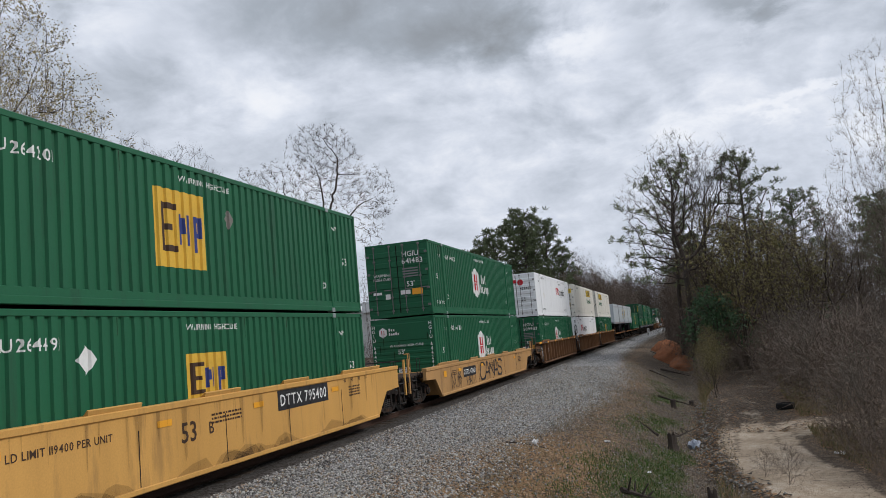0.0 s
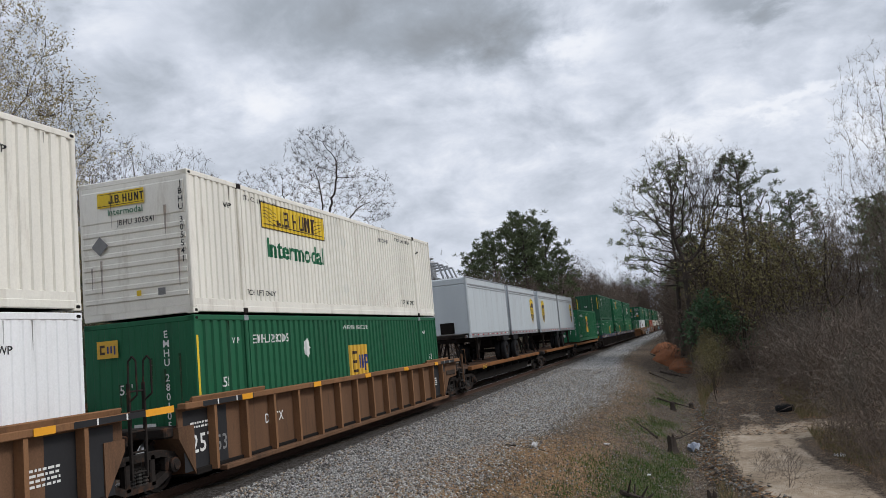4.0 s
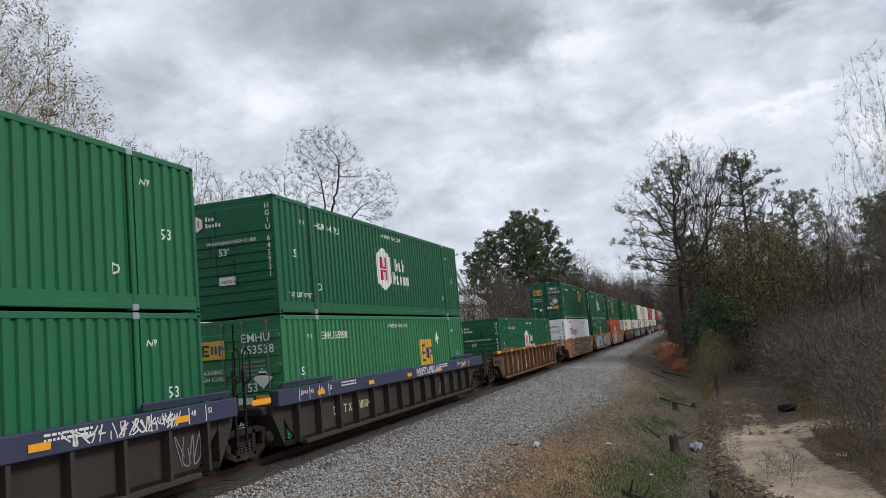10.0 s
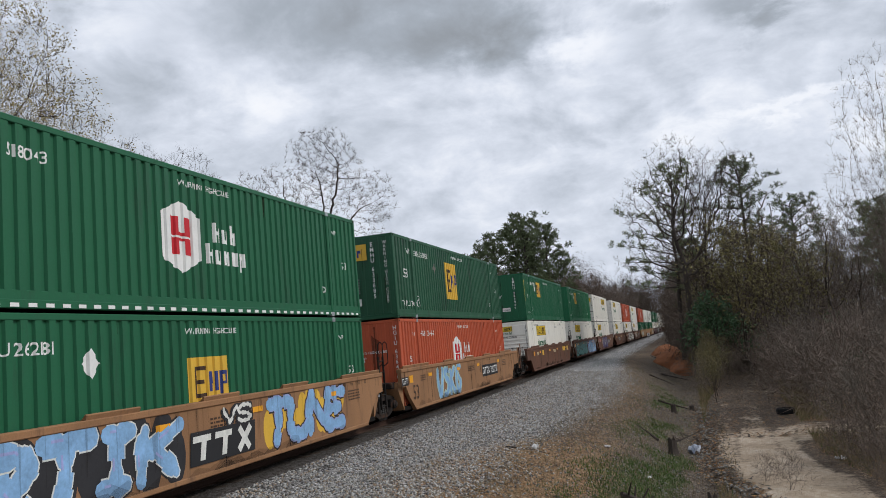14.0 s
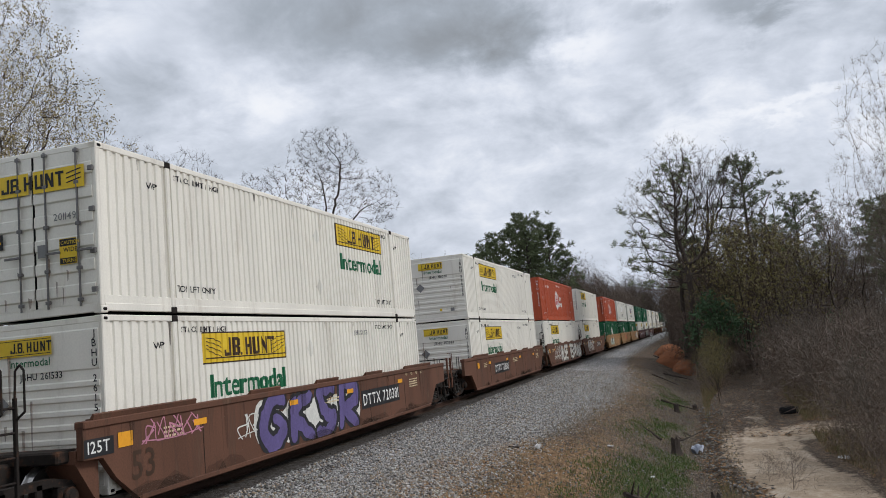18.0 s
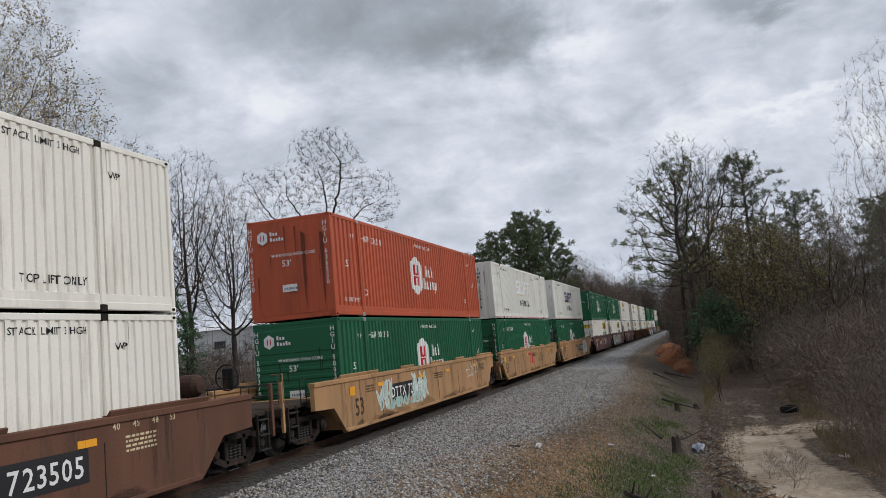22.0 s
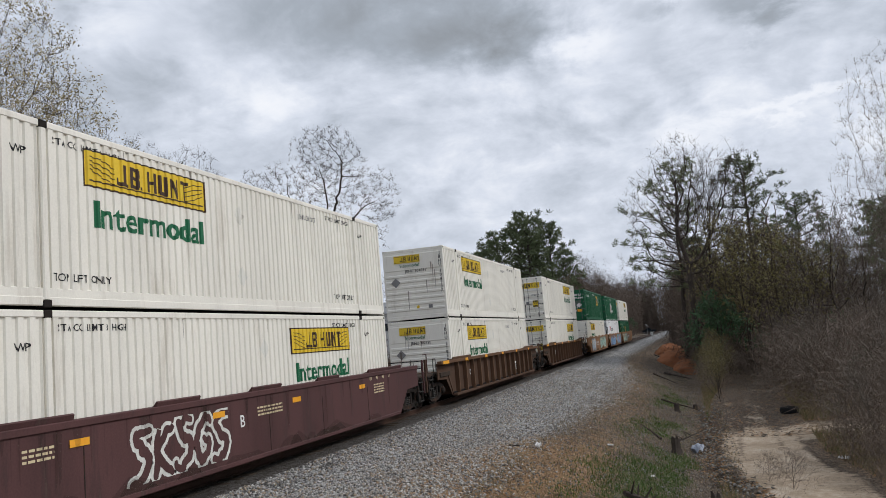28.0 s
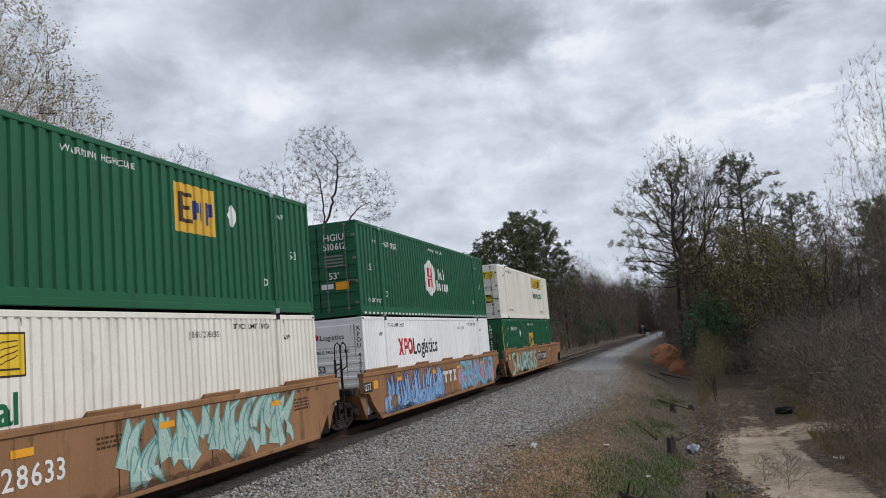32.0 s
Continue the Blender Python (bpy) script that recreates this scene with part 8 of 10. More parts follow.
crown_kind("snag", "pale dead tree with few crooked broken limbs", 29, [(0.3, 0, 9.5, 1.6, 1.6, 2.4), (1.9, 0, 8.6, 1.2, 1.2, 1.8)],
           [(0, 0, -0.5), (0.1, 0, 4.0), (0.0, 0, 7.0)], wood="pale_stem", limb="wood", sprays=0, n=90, step_=0.45, reach=9.0, kill=0.9, rise=0.2, wander=0.4, tip=0.035, pipe=2.3)
crown_kind("maple", "slender bare tree with reddish spring buds", 71, [(0, 0, 9.0, 2.6, 2.6, 4.2), (1.6, 0, 7.4, 1.8, 1.8, 2.6), (-1.5, 0.5, 6.8, 1.8, 1.8, 2.4)],
           [(0, 0, -0.3), (0.1, 0, 2.6)], leaf="red_bud", leaf_size=0.035, per_tip=0.01, wood="fine_twig", sprays=4, spray=0.5, n=1700, step_=0.33, reach=5.0, kill=0.45, rise=0.2, wander=0.16, tip=0.01, fine=0.008, pipe=2.3)
crown_kind("slender", "tall slender bare tree with steep thin limbs", 77, [(0, 0, 12.0, 2.6, 2.6, 6.0), (-1.6, 0, 9.5, 1.8, 2.0, 3.6), (1.8, 0, 10.5, 1.8, 2.0, 4.0)],
           [(0, 0, -0.3), (0, 0, 4.5)], wood="fine_twig", sprays=6, spray=0.6, n=2600, step_=0.4, reach=6.0, kill=0.55, rise=0.32, wander=0.1, tip=0.0075, fine=0.0045, pipe=2.25)
crown_kind("round_a", "bare tree with a broad fan of grey-brown limbs and twigs", 91, [(0, 0, 13.0, 3.8, 3.8, 5.4), (2.6, 0, 10.6, 2.6, 2.8, 4.4), (-2.6, 0.5, 10.8, 2.6, 2.8, 4.4), (3.6, -0.4, 7.4, 1.8, 1.8, 2.0)],
           [(0, 0, -0.3), (0.1, 0, 3.2)], leaf="bud", leaf_size=0.02, per_tip=0.013, sprays=4, spray=0.7, n=2500, step_=0.38, reach=5.5, kill=0.5, rise=0.22, wander=0.11, tip=0.013, fine=0.007, pipe=2.25)
crown_kind("round_b", "bare tree with fine tan twigs and first pale buds", 94, [(0.3, 0, 12.4, 3.2, 3.2, 4.8), (-2.0, 0, 9.4, 2.2, 2.4, 4.0), (2.4, 0.3, 8.8, 2.2, 2.4, 3.4)],
           [(0, 0, -0.3), (-0.1, 0, 2.4)], leaf="youngleaf", leaf_size=0.024, per_tip=0.012, wood="twig", sprays=4, spray=0.7, n=2300, step_=0.38, reach=5.5, kill=0.5, rise=0.24, wander=0.12, tip=0.012, fine=0.007, pipe=2.25)
tree_kind("far_a", "distant bare brown woodland tree", 61, 15.0, wood="brushwood", sprays=3, spray=1.0, spread=0.55, trunk_r=0.16, kids=(10, 6, 5), levels=3, bare_to=0.12, fork=0.46, twig=0.03, rise=0.2)
tree_kind("far_b", "distant bare woodland tree with dull buds", 63, 14.0, leaf="bud", leaf_size=0.13, per_tip=2, wood="brushwood", sprays=2, spray=1.0, spread=0.6, trunk_r=0.16, kids=(10, 6, 5), levels=3, bare_to=0.08, fork=0.5, twig=0.03, rise=0.18)
tree_kind("shrub_a", "tangled bare grey-brown brushwood", 31, 4.6, wood="brushwood", sprays=1, spray=0.5, spread=0.8, trunk_r=0.04, kids=(12, 6, 4), levels=3, bare_to=0.02, fork=0.8, twig=0.011, bend_=0.3)
tree_kind("shrub_b", "tangled bare brushwood with dry buds", 37, 4.2, leaf="bud", leaf_size=0.04, wood="brushwood", sprays=1, spray=0.5, spread=0.95, trunk_r=0.035, kids=(12, 6, 4), levels=3, bare_to=0.02, fork=0.85, twig=0.011, bend_=0.3)
tree_kind("shrub_c", "tall grey bare shrub with curving pale stems", 33, 5.5, wood="pale_stem", sprays=1, spray=0.5, spread=0.6, trunk_r=0.035, kids=(9, 5, 4), levels=3, bare_to=0.05, fork=0.7, twig=0.010, bend_=0.3)
tree_kind("leafy", "yellow-green leafing young tree", 41, 8.0, leaf="yellowgreen", leaf_size=0.075, per_tip=9, sprays=2, spray=0.5, spread=0.65, trunk_r=0.07, kids=(12, 6, 5), levels=3, bare_to=0.1, fork=0.5)
tree_kind("bushy", "dark evergreen leafy bush", 43, 5.0, leaf="evergreen", leaf_size=0.10, per_tip=9, spread=0.85, trunk_r=0.08, kids=(12, 6, 5), levels=3, bare_to=0.05, fork=0.6)
pine_kind("pine_a", "tall open pine with tufts of light needles on level limbs", 51, 17.6, 0.42, 4.4, 30, "needle_light", 8, 26, 0.27, (0.6, 0), 3.14)
pine_kind("pine_b", "tall pine with a broad dense crown of dark needles", 53, 17.6, 0.55, 4.0, 26, "needle", 9, 26, 0.25)
pine_kind("pine_c", "young dark evergreen pine", 57, 8.0, 0.10, 1.8, 30, "evergreen", 5, 20, 0.26, trunk_r=0.11, level=0.35)
pine_kind("pine_d", "dense round-headed far pine", 59, 18.0, 0.35, 4.2, 40, "needle", 9, 15, 0.44)

# left of the track
plant("lone", -13.1, 52.0, 0.0, 1.0, group="")
for key, x, y, s, turn in [
    ("spring", -13.4, 21.5, 1.12, 0.3), ("spring", -17.5, 28, 1.0, 2.0), ("round_b", -25.8, 44.5, 1.04, 0.4), ("round_a", -23.2, 45, 0.98, 0.0), ("round_a", -20.6, 46.5, 0.95, 2.6), ("round_a", -18.3, 47.5, 0.80, 0.2), ("round_b", -17.0, 51, 0.66, 1.2),
    ("round_b", -21.5, 53, 0.9, 3.0), ("round_a", -30, 48, 0.95, 1.5), ("spring", -27.5, 39, 0.92, 1.0), ("spring", -23.0, 34, 0.74, 4.0), ("round_b", -20.5, 36, 0.70, 2.0), ("tall_b", -14.5, 28, 0.66, 0.5), ("round_b", -33, 46, 0.95, 4.4), ("round_a", -27.6, 41, 0.82, 5.0),
    ("tall_b", -36, 58, 1.0, 1.0), ("spring", -16.2, 33, 0.62, 5.1)]:
    plant(key, x, y, turn, s)
for x, y, s in ((-18.4, 36, 1.12), (-16.5, 36.5, 0.78), (-17.6, 39, 0.95), (-15.3, 33, 0.66), (-20.2, 38, 1.0), (-14.4, 30, 0.55), (-22, 42, 0.9), (-19.4, 44, 0.7)):
    plant("pine_c", x, y, size=s, group="evergreens beside the track")
for x, y, s in ((-19, 134, 1.02), (-16, 137, 1.12), (-13.2, 131, 1.14), (-9.9, 133, 1.06), (-22, 139, 0.95), (-14.5, 142, 1.05), (-25, 143, 0.9), (-8.4, 138, 0.85)):
    plant("pine_d", x, y, size=s, group="far pines")
rnd = random.Random(77)
for k in range(58):
    y = 96 + k * 3.9
    x = bend(y) - 7.6 - rnd.uniform(0, 4) - 3.0 * (k % 3)
    plant(rnd.choice(("far_a", "far_b", "far_b")), x, y, size=rnd.uniform(0.55, 0.8) + 0.35 * min(1, max(0, (y - 120) / 60)))
for x, y, s in ((-8.4, 100, 0.95), (-10.0, 112, 1.3), (-9.0, 124, 1.2), (-8.2, 150, 1.1), (-9.5, 90, 0.8)):
    plant("bushy", x, y, size=s, name="bush", cat="bush", group="brush beside the track")
for k in range(30):
    y = 62 + k * 7.0
    plant(rnd.choice(("shrub_a", "shrub_b", "shrub_b", "bushy")), bend(y) - 6.8 - rnd.uniform(0, 2.5), y, size=rnd.uniform(0.7, 1.3), name="bush", cat="bush", group="brush beside the track")
for k in range(20):
    y = 14 + k * 2.3
    plant(rnd.choice(("shrub_a", "shrub_b")), -8.5 - rnd.uniform(0, 6), y, size=rnd.uniform(0.6, 1.0), name="bush", cat="bush", group="brush beside the track")
# right of the track
for key, x, y, s, turn in [
    ("old", 10.9, 71, 1.09, 0.0), ("pine_a", 10.1, 77, 1.0, 0.0), ("pine_b", 16.7, 78, 1.02, 0.5), ("pine_b", 21.5, 84, 0.84, 2.0), ("tall_a", 13.4, 72, 0.98, 0.0), ("tall_b", 12.0, 76, 1.2, 1.0), ("leafy", 17.2, 65, 1.45, 0.0),
    ("leafy", 15.2, 68, 1.6, 1.0), ("leafy", 19.0, 63, 1.25, 2.0), ("leafy", 13.4, 71, 1.1, 4.0), ("far_a", 11.0, 74.5, 0.72, 0.0), ("far_a", 12.2, 72.6, 0.66, 1.4), ("far_b", 10.6, 79, 0.62, 2.2), ("far_b", 14.6, 74, 0.78, 3.0), ("far_a", 21.0, 68, 0.62, 0.5), ("far_b", 23.5, 66, 0.6, 2.8), ("snag", 17.6, 70, 1.28, 0.2), ("snag", 19.0, 66, 1.0, 0.9), ("maple", 20.5, 62, 1.0, 0.0), ("maple", 22.6, 63, 0.95, 1.2), ("maple", 24.4, 60, 0.9, 2.4), ("maple", 18.2, 72, 0.95, 3.3),
    ("slender", 20.9, 44, 0.98, 0.3), ("slender", 22.6, 46, 0.90, 2.0), ("pine_b", 25.5, 68, 0.62, 1.0), ("tall_a", 25, 54, 0.72, 1.0), ("pine_a", 27, 74, 0.66, 2.0),
    ("tall_b", 15.5, 73, 0.8, 2.0), ("tall_a", 17.5, 76, 0.78, 0.4), ("tall_b", 22, 70, 0.7, 3.0), ("tall_a", 28.5, 52, 0.8, 2.1), ("tall_b", 30, 58, 0.8, 0.3), ("maple", 27.5, 62, 0.9, 5.0)]:
    plant(key, x, y, turn, s)
# close undergrowth at the foot of the big trees
for x, y, s in ((11.3, 55, 0.45), (11.6, 57, 0.55), (11.8, 60, 0.6), (12.0, 64, 0.7), (15.3, 46, 0.85), (15.6, 50, 0.95), (16.1, 54, 1.0), (16.8, 60, 1.0), (15.9, 42.5, 0.75), (16.2, 57, 0.9), (12.6, 67, 0.8), (16.4, 64, 1.1), (11.4, 72.5, 0.9), (12.4, 74, 1.1), (13.6, 73, 1.2), (14.8, 75, 1.3), (16.0, 72, 1.2), (17.3, 74, 1.3), (11.2, 76, 0.9), (11.6, 78, 1.2), (13.0, 80, 1.4), (18.5, 71, 1.3), (15.4, 80, 1.4), (12.2, 70.2, 0.7)):
    plant("shrub_a" if int(y) % 2 else "shrub_b", x, y, size=s, name="bush", cat="bush", group="brush beside the dirt road")
for k in range(54):
    y = 80 + k * 4.3
    x = bend(y) + 9.4 + 0.012 * (y - 80) + rnd.uniform(0, 3) + 5.0 * (k % 4)
    plant(rnd.choice(("far_a", "far_b", "far_a")), x, y, size=rnd.uniform(0.75, 1.1))
for x, y, s in ((-6, 335, 0.8), (4, 340, 0.7), (14, 330, 0.8), (22, 338, 0.9), (9, 350, 0.85), (12.0, 98, 0.7), (13.5, 128, 0.75), (15, 190, 0.8), (30, 90, 0.75)):
    plant("pine_d", x, y, size=s, group="far pines")
for k in range(46):
    y = rnd.uniform(27, 68)
    x = 15.4 + 0.02 * y + rnd.uniform(0, 10)
    if abs(y - 35.5 - 0.25 * (x - 14)) < 2.4 and x < 22:
        continue
    plant(rnd.choice(("shrub_a", "shrub_b", "shrub_a")), x, y, size=rnd.uniform(0.7, 1.3), name="bush", cat="bush", group="brush beside the dirt road")
for x, y, s in ((15.9, 24.2, 0.6), (15.4, 28.3, 0.7), (16.8, 26.4, 0.9), (17.8, 29, 1.0), (18.6, 33, 1.2), (15.0, 26.5, 0.55), (16.3, 29.5, 0.8), (17.2, 31, 1.05), (16.4, 40.5, 1.0), (17.5, 43, 1.3), (19, 46, 1.3), (16.6, 50, 1.1), (17.8, 54, 1.2), (13.4, 66, 0.7), (12.0, 60, 0.35)):
    plant("shrub_b", x, y, size=s, name="bush", cat="bush", group="brush beside the dirt road")
for x, y, s in ((15.6, 27.2, 0.7), (16.9, 30.2, 0.9), (15.8, 40.8, 0.85), (17.2, 45, 1.1), (18.5, 41, 1.0), (19.6, 36.5, 1.1), (20.5, 48, 1.2), (17.0, 58, 1.0), (22.5, 42, 1.2), (21.6, 32, 1.1)):
    plant("shrub_c", x, y, size=s, name="bush", cat="bush", group="brush beside the dirt road")
for x, y, s in ((11.7, 49, 0.36), (11.9, 53, 0.40), (11.9, 58, 0.42), (12.2, 61, 0.5), (11.6, 63, 0.36)):
    plant("leafy", x, y, size=s, name="bush", cat="bush", group="leafy bushes")
for x, y, s in ((18.5, 70, 0.8), (16.6, 72, 0.7), (21, 64, 0.9), (17.6, 57, 0.6), (19.4, 52, 0.6)):
    plant("bushy", x, y, size=s, name="bush", cat="bush", group="leafy bushes")
for k in range(32):
    y = 68 + k * 7.0
    plant(rnd.choice(("shrub_a", "shrub_b", "bushy")), bend(y) + 11.2 + rnd.uniform(0, 10), y, size=rnd.uniform(0.8, 1.5), name="bush", cat="bush", group="brush beside the track")


def far_woods(name, boxes, n, seed, label, fine=0.9, many=30):
    """Close-set stems and fine twigs of the woods behind, as one mass."""
    g = np.random.RandomState(seed)
    segs, slivers = [], []
    per = n // len(boxes)
    for x0, x1, y0, y1, hmax in boxes:
        x, y = g.uniform(x0, x1, per), g.uniform(y0, y1, per)
        x = x + 3.0e-5 * np.maximum(0, y - 80) ** 2
        z = height(x, y)
        h = hmax * g.uniform(0.5, 1.0, per) ** 0.7
        for k in range(per):
            top = Vector((x[k] + g.normal(0, 0.6), y[k] + g.normal(0, 0.6), z[k] + 0.72 * h[k]))
            segs.append((Vector((x[k], y[k], z[k] - 0.2)), top, 0.055, 0.008, 3, 0))
        t = g.uniform(0.06, 1.0, (per, many))
        wide_ = 0.35 + 1.5 * np.sin(np.pi * np.clip(t, 0, 1) ** 1.2)
        c = np.stack([x[:, None] + g.normal(size=t.shape) * wide_ * 0.6, y[:, None] + g.normal(size=t.shape) * wide_ * 0.6, z[:, None] + h[:, None] * t], -1).reshape(-1, 3)
        d = g.normal(size=c.shape) * np.array([0.6, 0.6, 0.5]) + np.array([0, 0, 0.6])
        d /= np.linalg.norm(d, axis=1, keepdims=True)
        w = np.cross(d, g.normal(size=c.shape))
        w /= np.linalg.norm(w, axis=1, keepdims=True)
        ln = fine * g.uniform(0.5, 1.3, (len(c), 1))
        slivers.append(np.stack([c - d * ln * 0.5 - w * 0.022 * fine, c - d * ln * 0.5 + w * 0.022 * fine, c + d * ln * 0.5], 1))
    ob = tagged(new(name, tubes(segs, name, [M["far_brush"]])), label, "woods", kind="stuff")
    v = np.concatenate(slivers).reshape(-1, 3)
    part("fine_twigs", big_mesh("fine_twigs", v, np.arange(len(v)).reshape(-1, 3), [M["far_brush"]]), None, ob, kind="stuff")
    return ob


far_woods("far_woods", [(10.5, 22, 74, 86, 5), (22, 40, 58, 100, 10), (38, 80, 50, 130, 13), (9.4, 30, 84, 150, 13), (8.4, 12, 110, 300, 16), (11, 50, 140, 300, 17), (7.6, 10.5, 125, 200, 10), (6.0, 9.5, 205, 308, 14)], 4600, 5, "bare brown woods behind the dirt road", 0.9, 42)
far_woods("far_woods", [(-45, -26, 34, 70, 4.5), (-26, -8.5, 150, 300, 21), (-60, -20, 100, 300, 15), (-24, -8.0, 88, 160, 11), (-14, -7.5, 150, 310, 19)], 3200, 6, "bare brown woods beyond the track", 1.0, 42)
far_woods("crossing_woods", [(-30, -4, 318, 360, 20), (-14, 14, 322, 350, 24), (-30, 30, 325, 400, 24)], 1500, 9, "bare woods beyond the level crossing", 1.8, 55)

# ---- markings and sprayed letters on the cars ----
def board(key, number, y, z=0.85, h=0.27, **kw):
    number_board(CARS[key], number, y, z, h, **kw)


for key in CARS:
    ob = CARS[key]
    smooth = key not in ("c2", "c3", "c4", "c8", "c9", "c10", "c11", "c28", "c29")
    if smooth:
        z = 1.18 if key != "c1" else 0.95
        reflectors(ob, (2.1, 5.9, 9.2, 13.2), z)
        car_mark(ob, rect(0, 0, 0.36, 0.24), 0.0, z - 0.1, "mark_orange", "reflector", "orange reflective plate", 1.50, 3)
        ink = "mark_faded" if key in ("c15", "c17", "c18", "c19", "c20", "c21", "c25", "c26", "c27") else "mark_brown"
        small_print(ob, 7.6, z + 0.02, 3, 1.1, ink)
        small_print(ob, 1.2, z + 0.05, 3, 0.6, ink)
        small_print(ob, 14.3, z + 0.02, 4, 0.8, ink)
        for k, s in enumerate(("40", "45", "48", "53")):
            car_mark(ob, text(s, 0.11), 14.0 + 0.5 * k, 1.36 if key != "c1" else 1.1, ink)
        if key != "c1":
            grime(ob, key)
        # welded seams of the side plate
        for y in (2.4, 5.4, 8.1, 10.8, 13.8):
            part("plate_seam", shared("plateseam", lambda: Shape().box(1.498, -0.012, 0.27, 1.504, 0.012, 1.2, 0.002).mesh("plate_seam", M["cast"])), None, ob, at=(0, y, 0))
    else:
        car_mark(ob, rect(0, 0, 0.8, 0.12), -1.95, 1.46 if key not in ("c8", "c9", "c10") else 1.28, "mark_orange", "reflector", "orange reflective strip", 1.53)
        reflectors(ob, (1.2, 4.6, 8.0, 11.4, 14.8), 1.462 if key not in ("c8", "c9", "c10") else 1.24, 1.532, "mark_orange")
    if key in ("c8", "c9", "c10"):
        for k, s in enumerate(("20/40", "45", "48", "53")):
            for y in (0.3, 14.2):
                car_mark(ob, rect(0, 0, 0.025, 0.30), y + 0.55 * k - 0.08, 1.18, "mark_white", "divider_line", x=1.532)
                car_mark(ob, text(s, 0.1), y + 0.55 * k, 1.32, "mark_white", x=1.532)
        small_print(ob, 2.7, 1.42, 2, 1.0, "mark_white", 1.532)
        small_print(ob, 11.7, 1.42, 2, 1.0, "mark_white", 1.532)
        for y, s in ((0.9, "D T T X"), (2.6, "880044")):
            car_mark(ob, text(s, 0.22), y + 1.6, 0.62, "mark_faded", "car_number", x=1.34)
    if key in ("c2", "c3", "c4", "c11", "c28", "c29"):
        if key in ("c2", "c3", "c4"):
            for y in (-0.62, LEN - 0.95):
                car_mark(ob, rect(0, 0.30, 1.5, 1.42), y, 0, "mark_black", "end_panel", "black painted end panel", 1.336, 0.3)
                car_mark(ob, rect(0.0, 1.47, 1.9, 1.57), y + 0.4, 0, "mark_black", "end_panel", "black painted band", 1.531, 0.3)
                car_mark(ob, rect(0.5, 1.47, 0.54, 1.57) + rect(1.2, 1.47, 1.24, 1.57), y + 0.4, 0, "mark_white", "divider_line", x=1.531, layer=1.5)
            car_mark(ob, text("125T", 0.34), -0.50, 0.62, "mark_white", "lettering", x=1.338, layer=1.2)
            small_print(ob, -0.4, 1.15, 2, 0.7, "mark_white", 1.342)
        car_mark(ob, text("53", 0.30), 0.45 if key not in ("c2",) else 1.4, 0.55, "mark_grey", x=1.34)
        car_mark(ob, text("DTTX", 0.2), 2.45, 0.85, "mark_white", "car_number", x=1.34)
        small_print(ob, 14.9, 0.95, 4, 0.6, "mark_white", 1.34)

for key, text_, y in (("c0", "DTTX 795400", 10.4), ("c1", "DTTX 471483", 2.95), ("c12", "DTTX 732751", 3.3), ("c14", "DTTX 732751", 10.2), ("c18", "DTTX 720381", 10.3), ("c19", "DTTX 723505", 3.4),
                      ("c21", "DTTX 723505", 10.35), ("c22", "DTTX 727697", 3.2), ("c24", "DTTX 727697", 9.15), ("c25", "BNSF 211136", 3.45), ("c30", "DTTX 728633", 3.95), ("c32", "DTTX 728633", 8.9)):
    board(key, text_, y, 1.10 if key == "c0" else 0.76, 0.25 if key == "c0" else 0.2 if key == "c1" else 0.31, board="mark_black" if key not in ("c25", "c30") else None)
for key in ("c12", "c13", "c14", "c18", "c22", "c23", "c24", "c25", "c30"):
    car_mark(CARS[key], text("53", 0.46), 0.32, 0.52, "mark_white" if key == "c25" else "mark_brown")
car_mark(CARS["c0"], text("53", 0.36), 6.6, 0.82, "mark_brown")
car_mark(CARS["c0"], text("B", 0.22), 7.5, 0.88, "mark_brown")
car_mark(CARS["c0"], text("LD LIMIT 119400 PER UNIT", 0.12, 0.2), 2.6, 1.12, "mark_brown")
for key, s, y in (("c12", "A", 6.9), ("c14", "B", 9.7), ("c23", "C", 3.0), ("c24", "B", 8.6), ("c25", "A", 8.0), ("c27", "B", 6.9)):
    car_mark(CARS[key], text(s, 0.24), y, 0.9, "mark_white" if key in ("c25", "c27") else "mark_brown")
for key in ("c13", "c17", "c18", "c20", "c21", "c23", "c24", "c26", "c31", "c32", "c14"):
    ob = CARS[key]
    car_mark(ob, rect(-1.62 + 0.85, 1.02, -0.05 - 0.05, 1.30), 0, 0, "mark_black", "number_board", "dark panel", 1.50, 2)
    car_mark(ob, text("125T", 0.18), -0.70, 1.08, "mark_white", "lettering", "", 1.50, 3)
# dark red blocks and yellowed patches
car_mark(CARS["c23"], rect(6.75, 0.68, 6.95, 1.28) + rect(6.45, 1.16, 7.25, 1.28) + rect(7.3, 0.68, 7.5, 1.28, 0.3) + rect(7.6, 0.68, 7.8, 1.28, -0.3) + rect(7.95, 0.68, 8.1, 1.28, 0.2), 0, 0, "mark_red", "emblem_shape", "dark red block shapes")
for y, w in ((3.1, 0.6), (12.1, 1.25), (14.25, 0.75)):
    car_mark(CARS["c15"], rect(0, 0, w, 0.3), y, 1.02, "mark_gold", "paint_patch", "yellow paint patch")
word_tag(CARS["c1"], "CANAS", 5.7, 0.30, 4.4, 0.85, "tag_black", "ochre_car", thick=0.11, lean=0.1, seed=4, over=0.3)
scrawl(CARS["c1"], 5, 1.0, 0.35, 1.5, 0.6, "tag_black", thick=0.03)
scrawl(CARS["c1"], 6, 3.2, 0.30, 1.6, 0.4, "tag_black", thick=0.025)
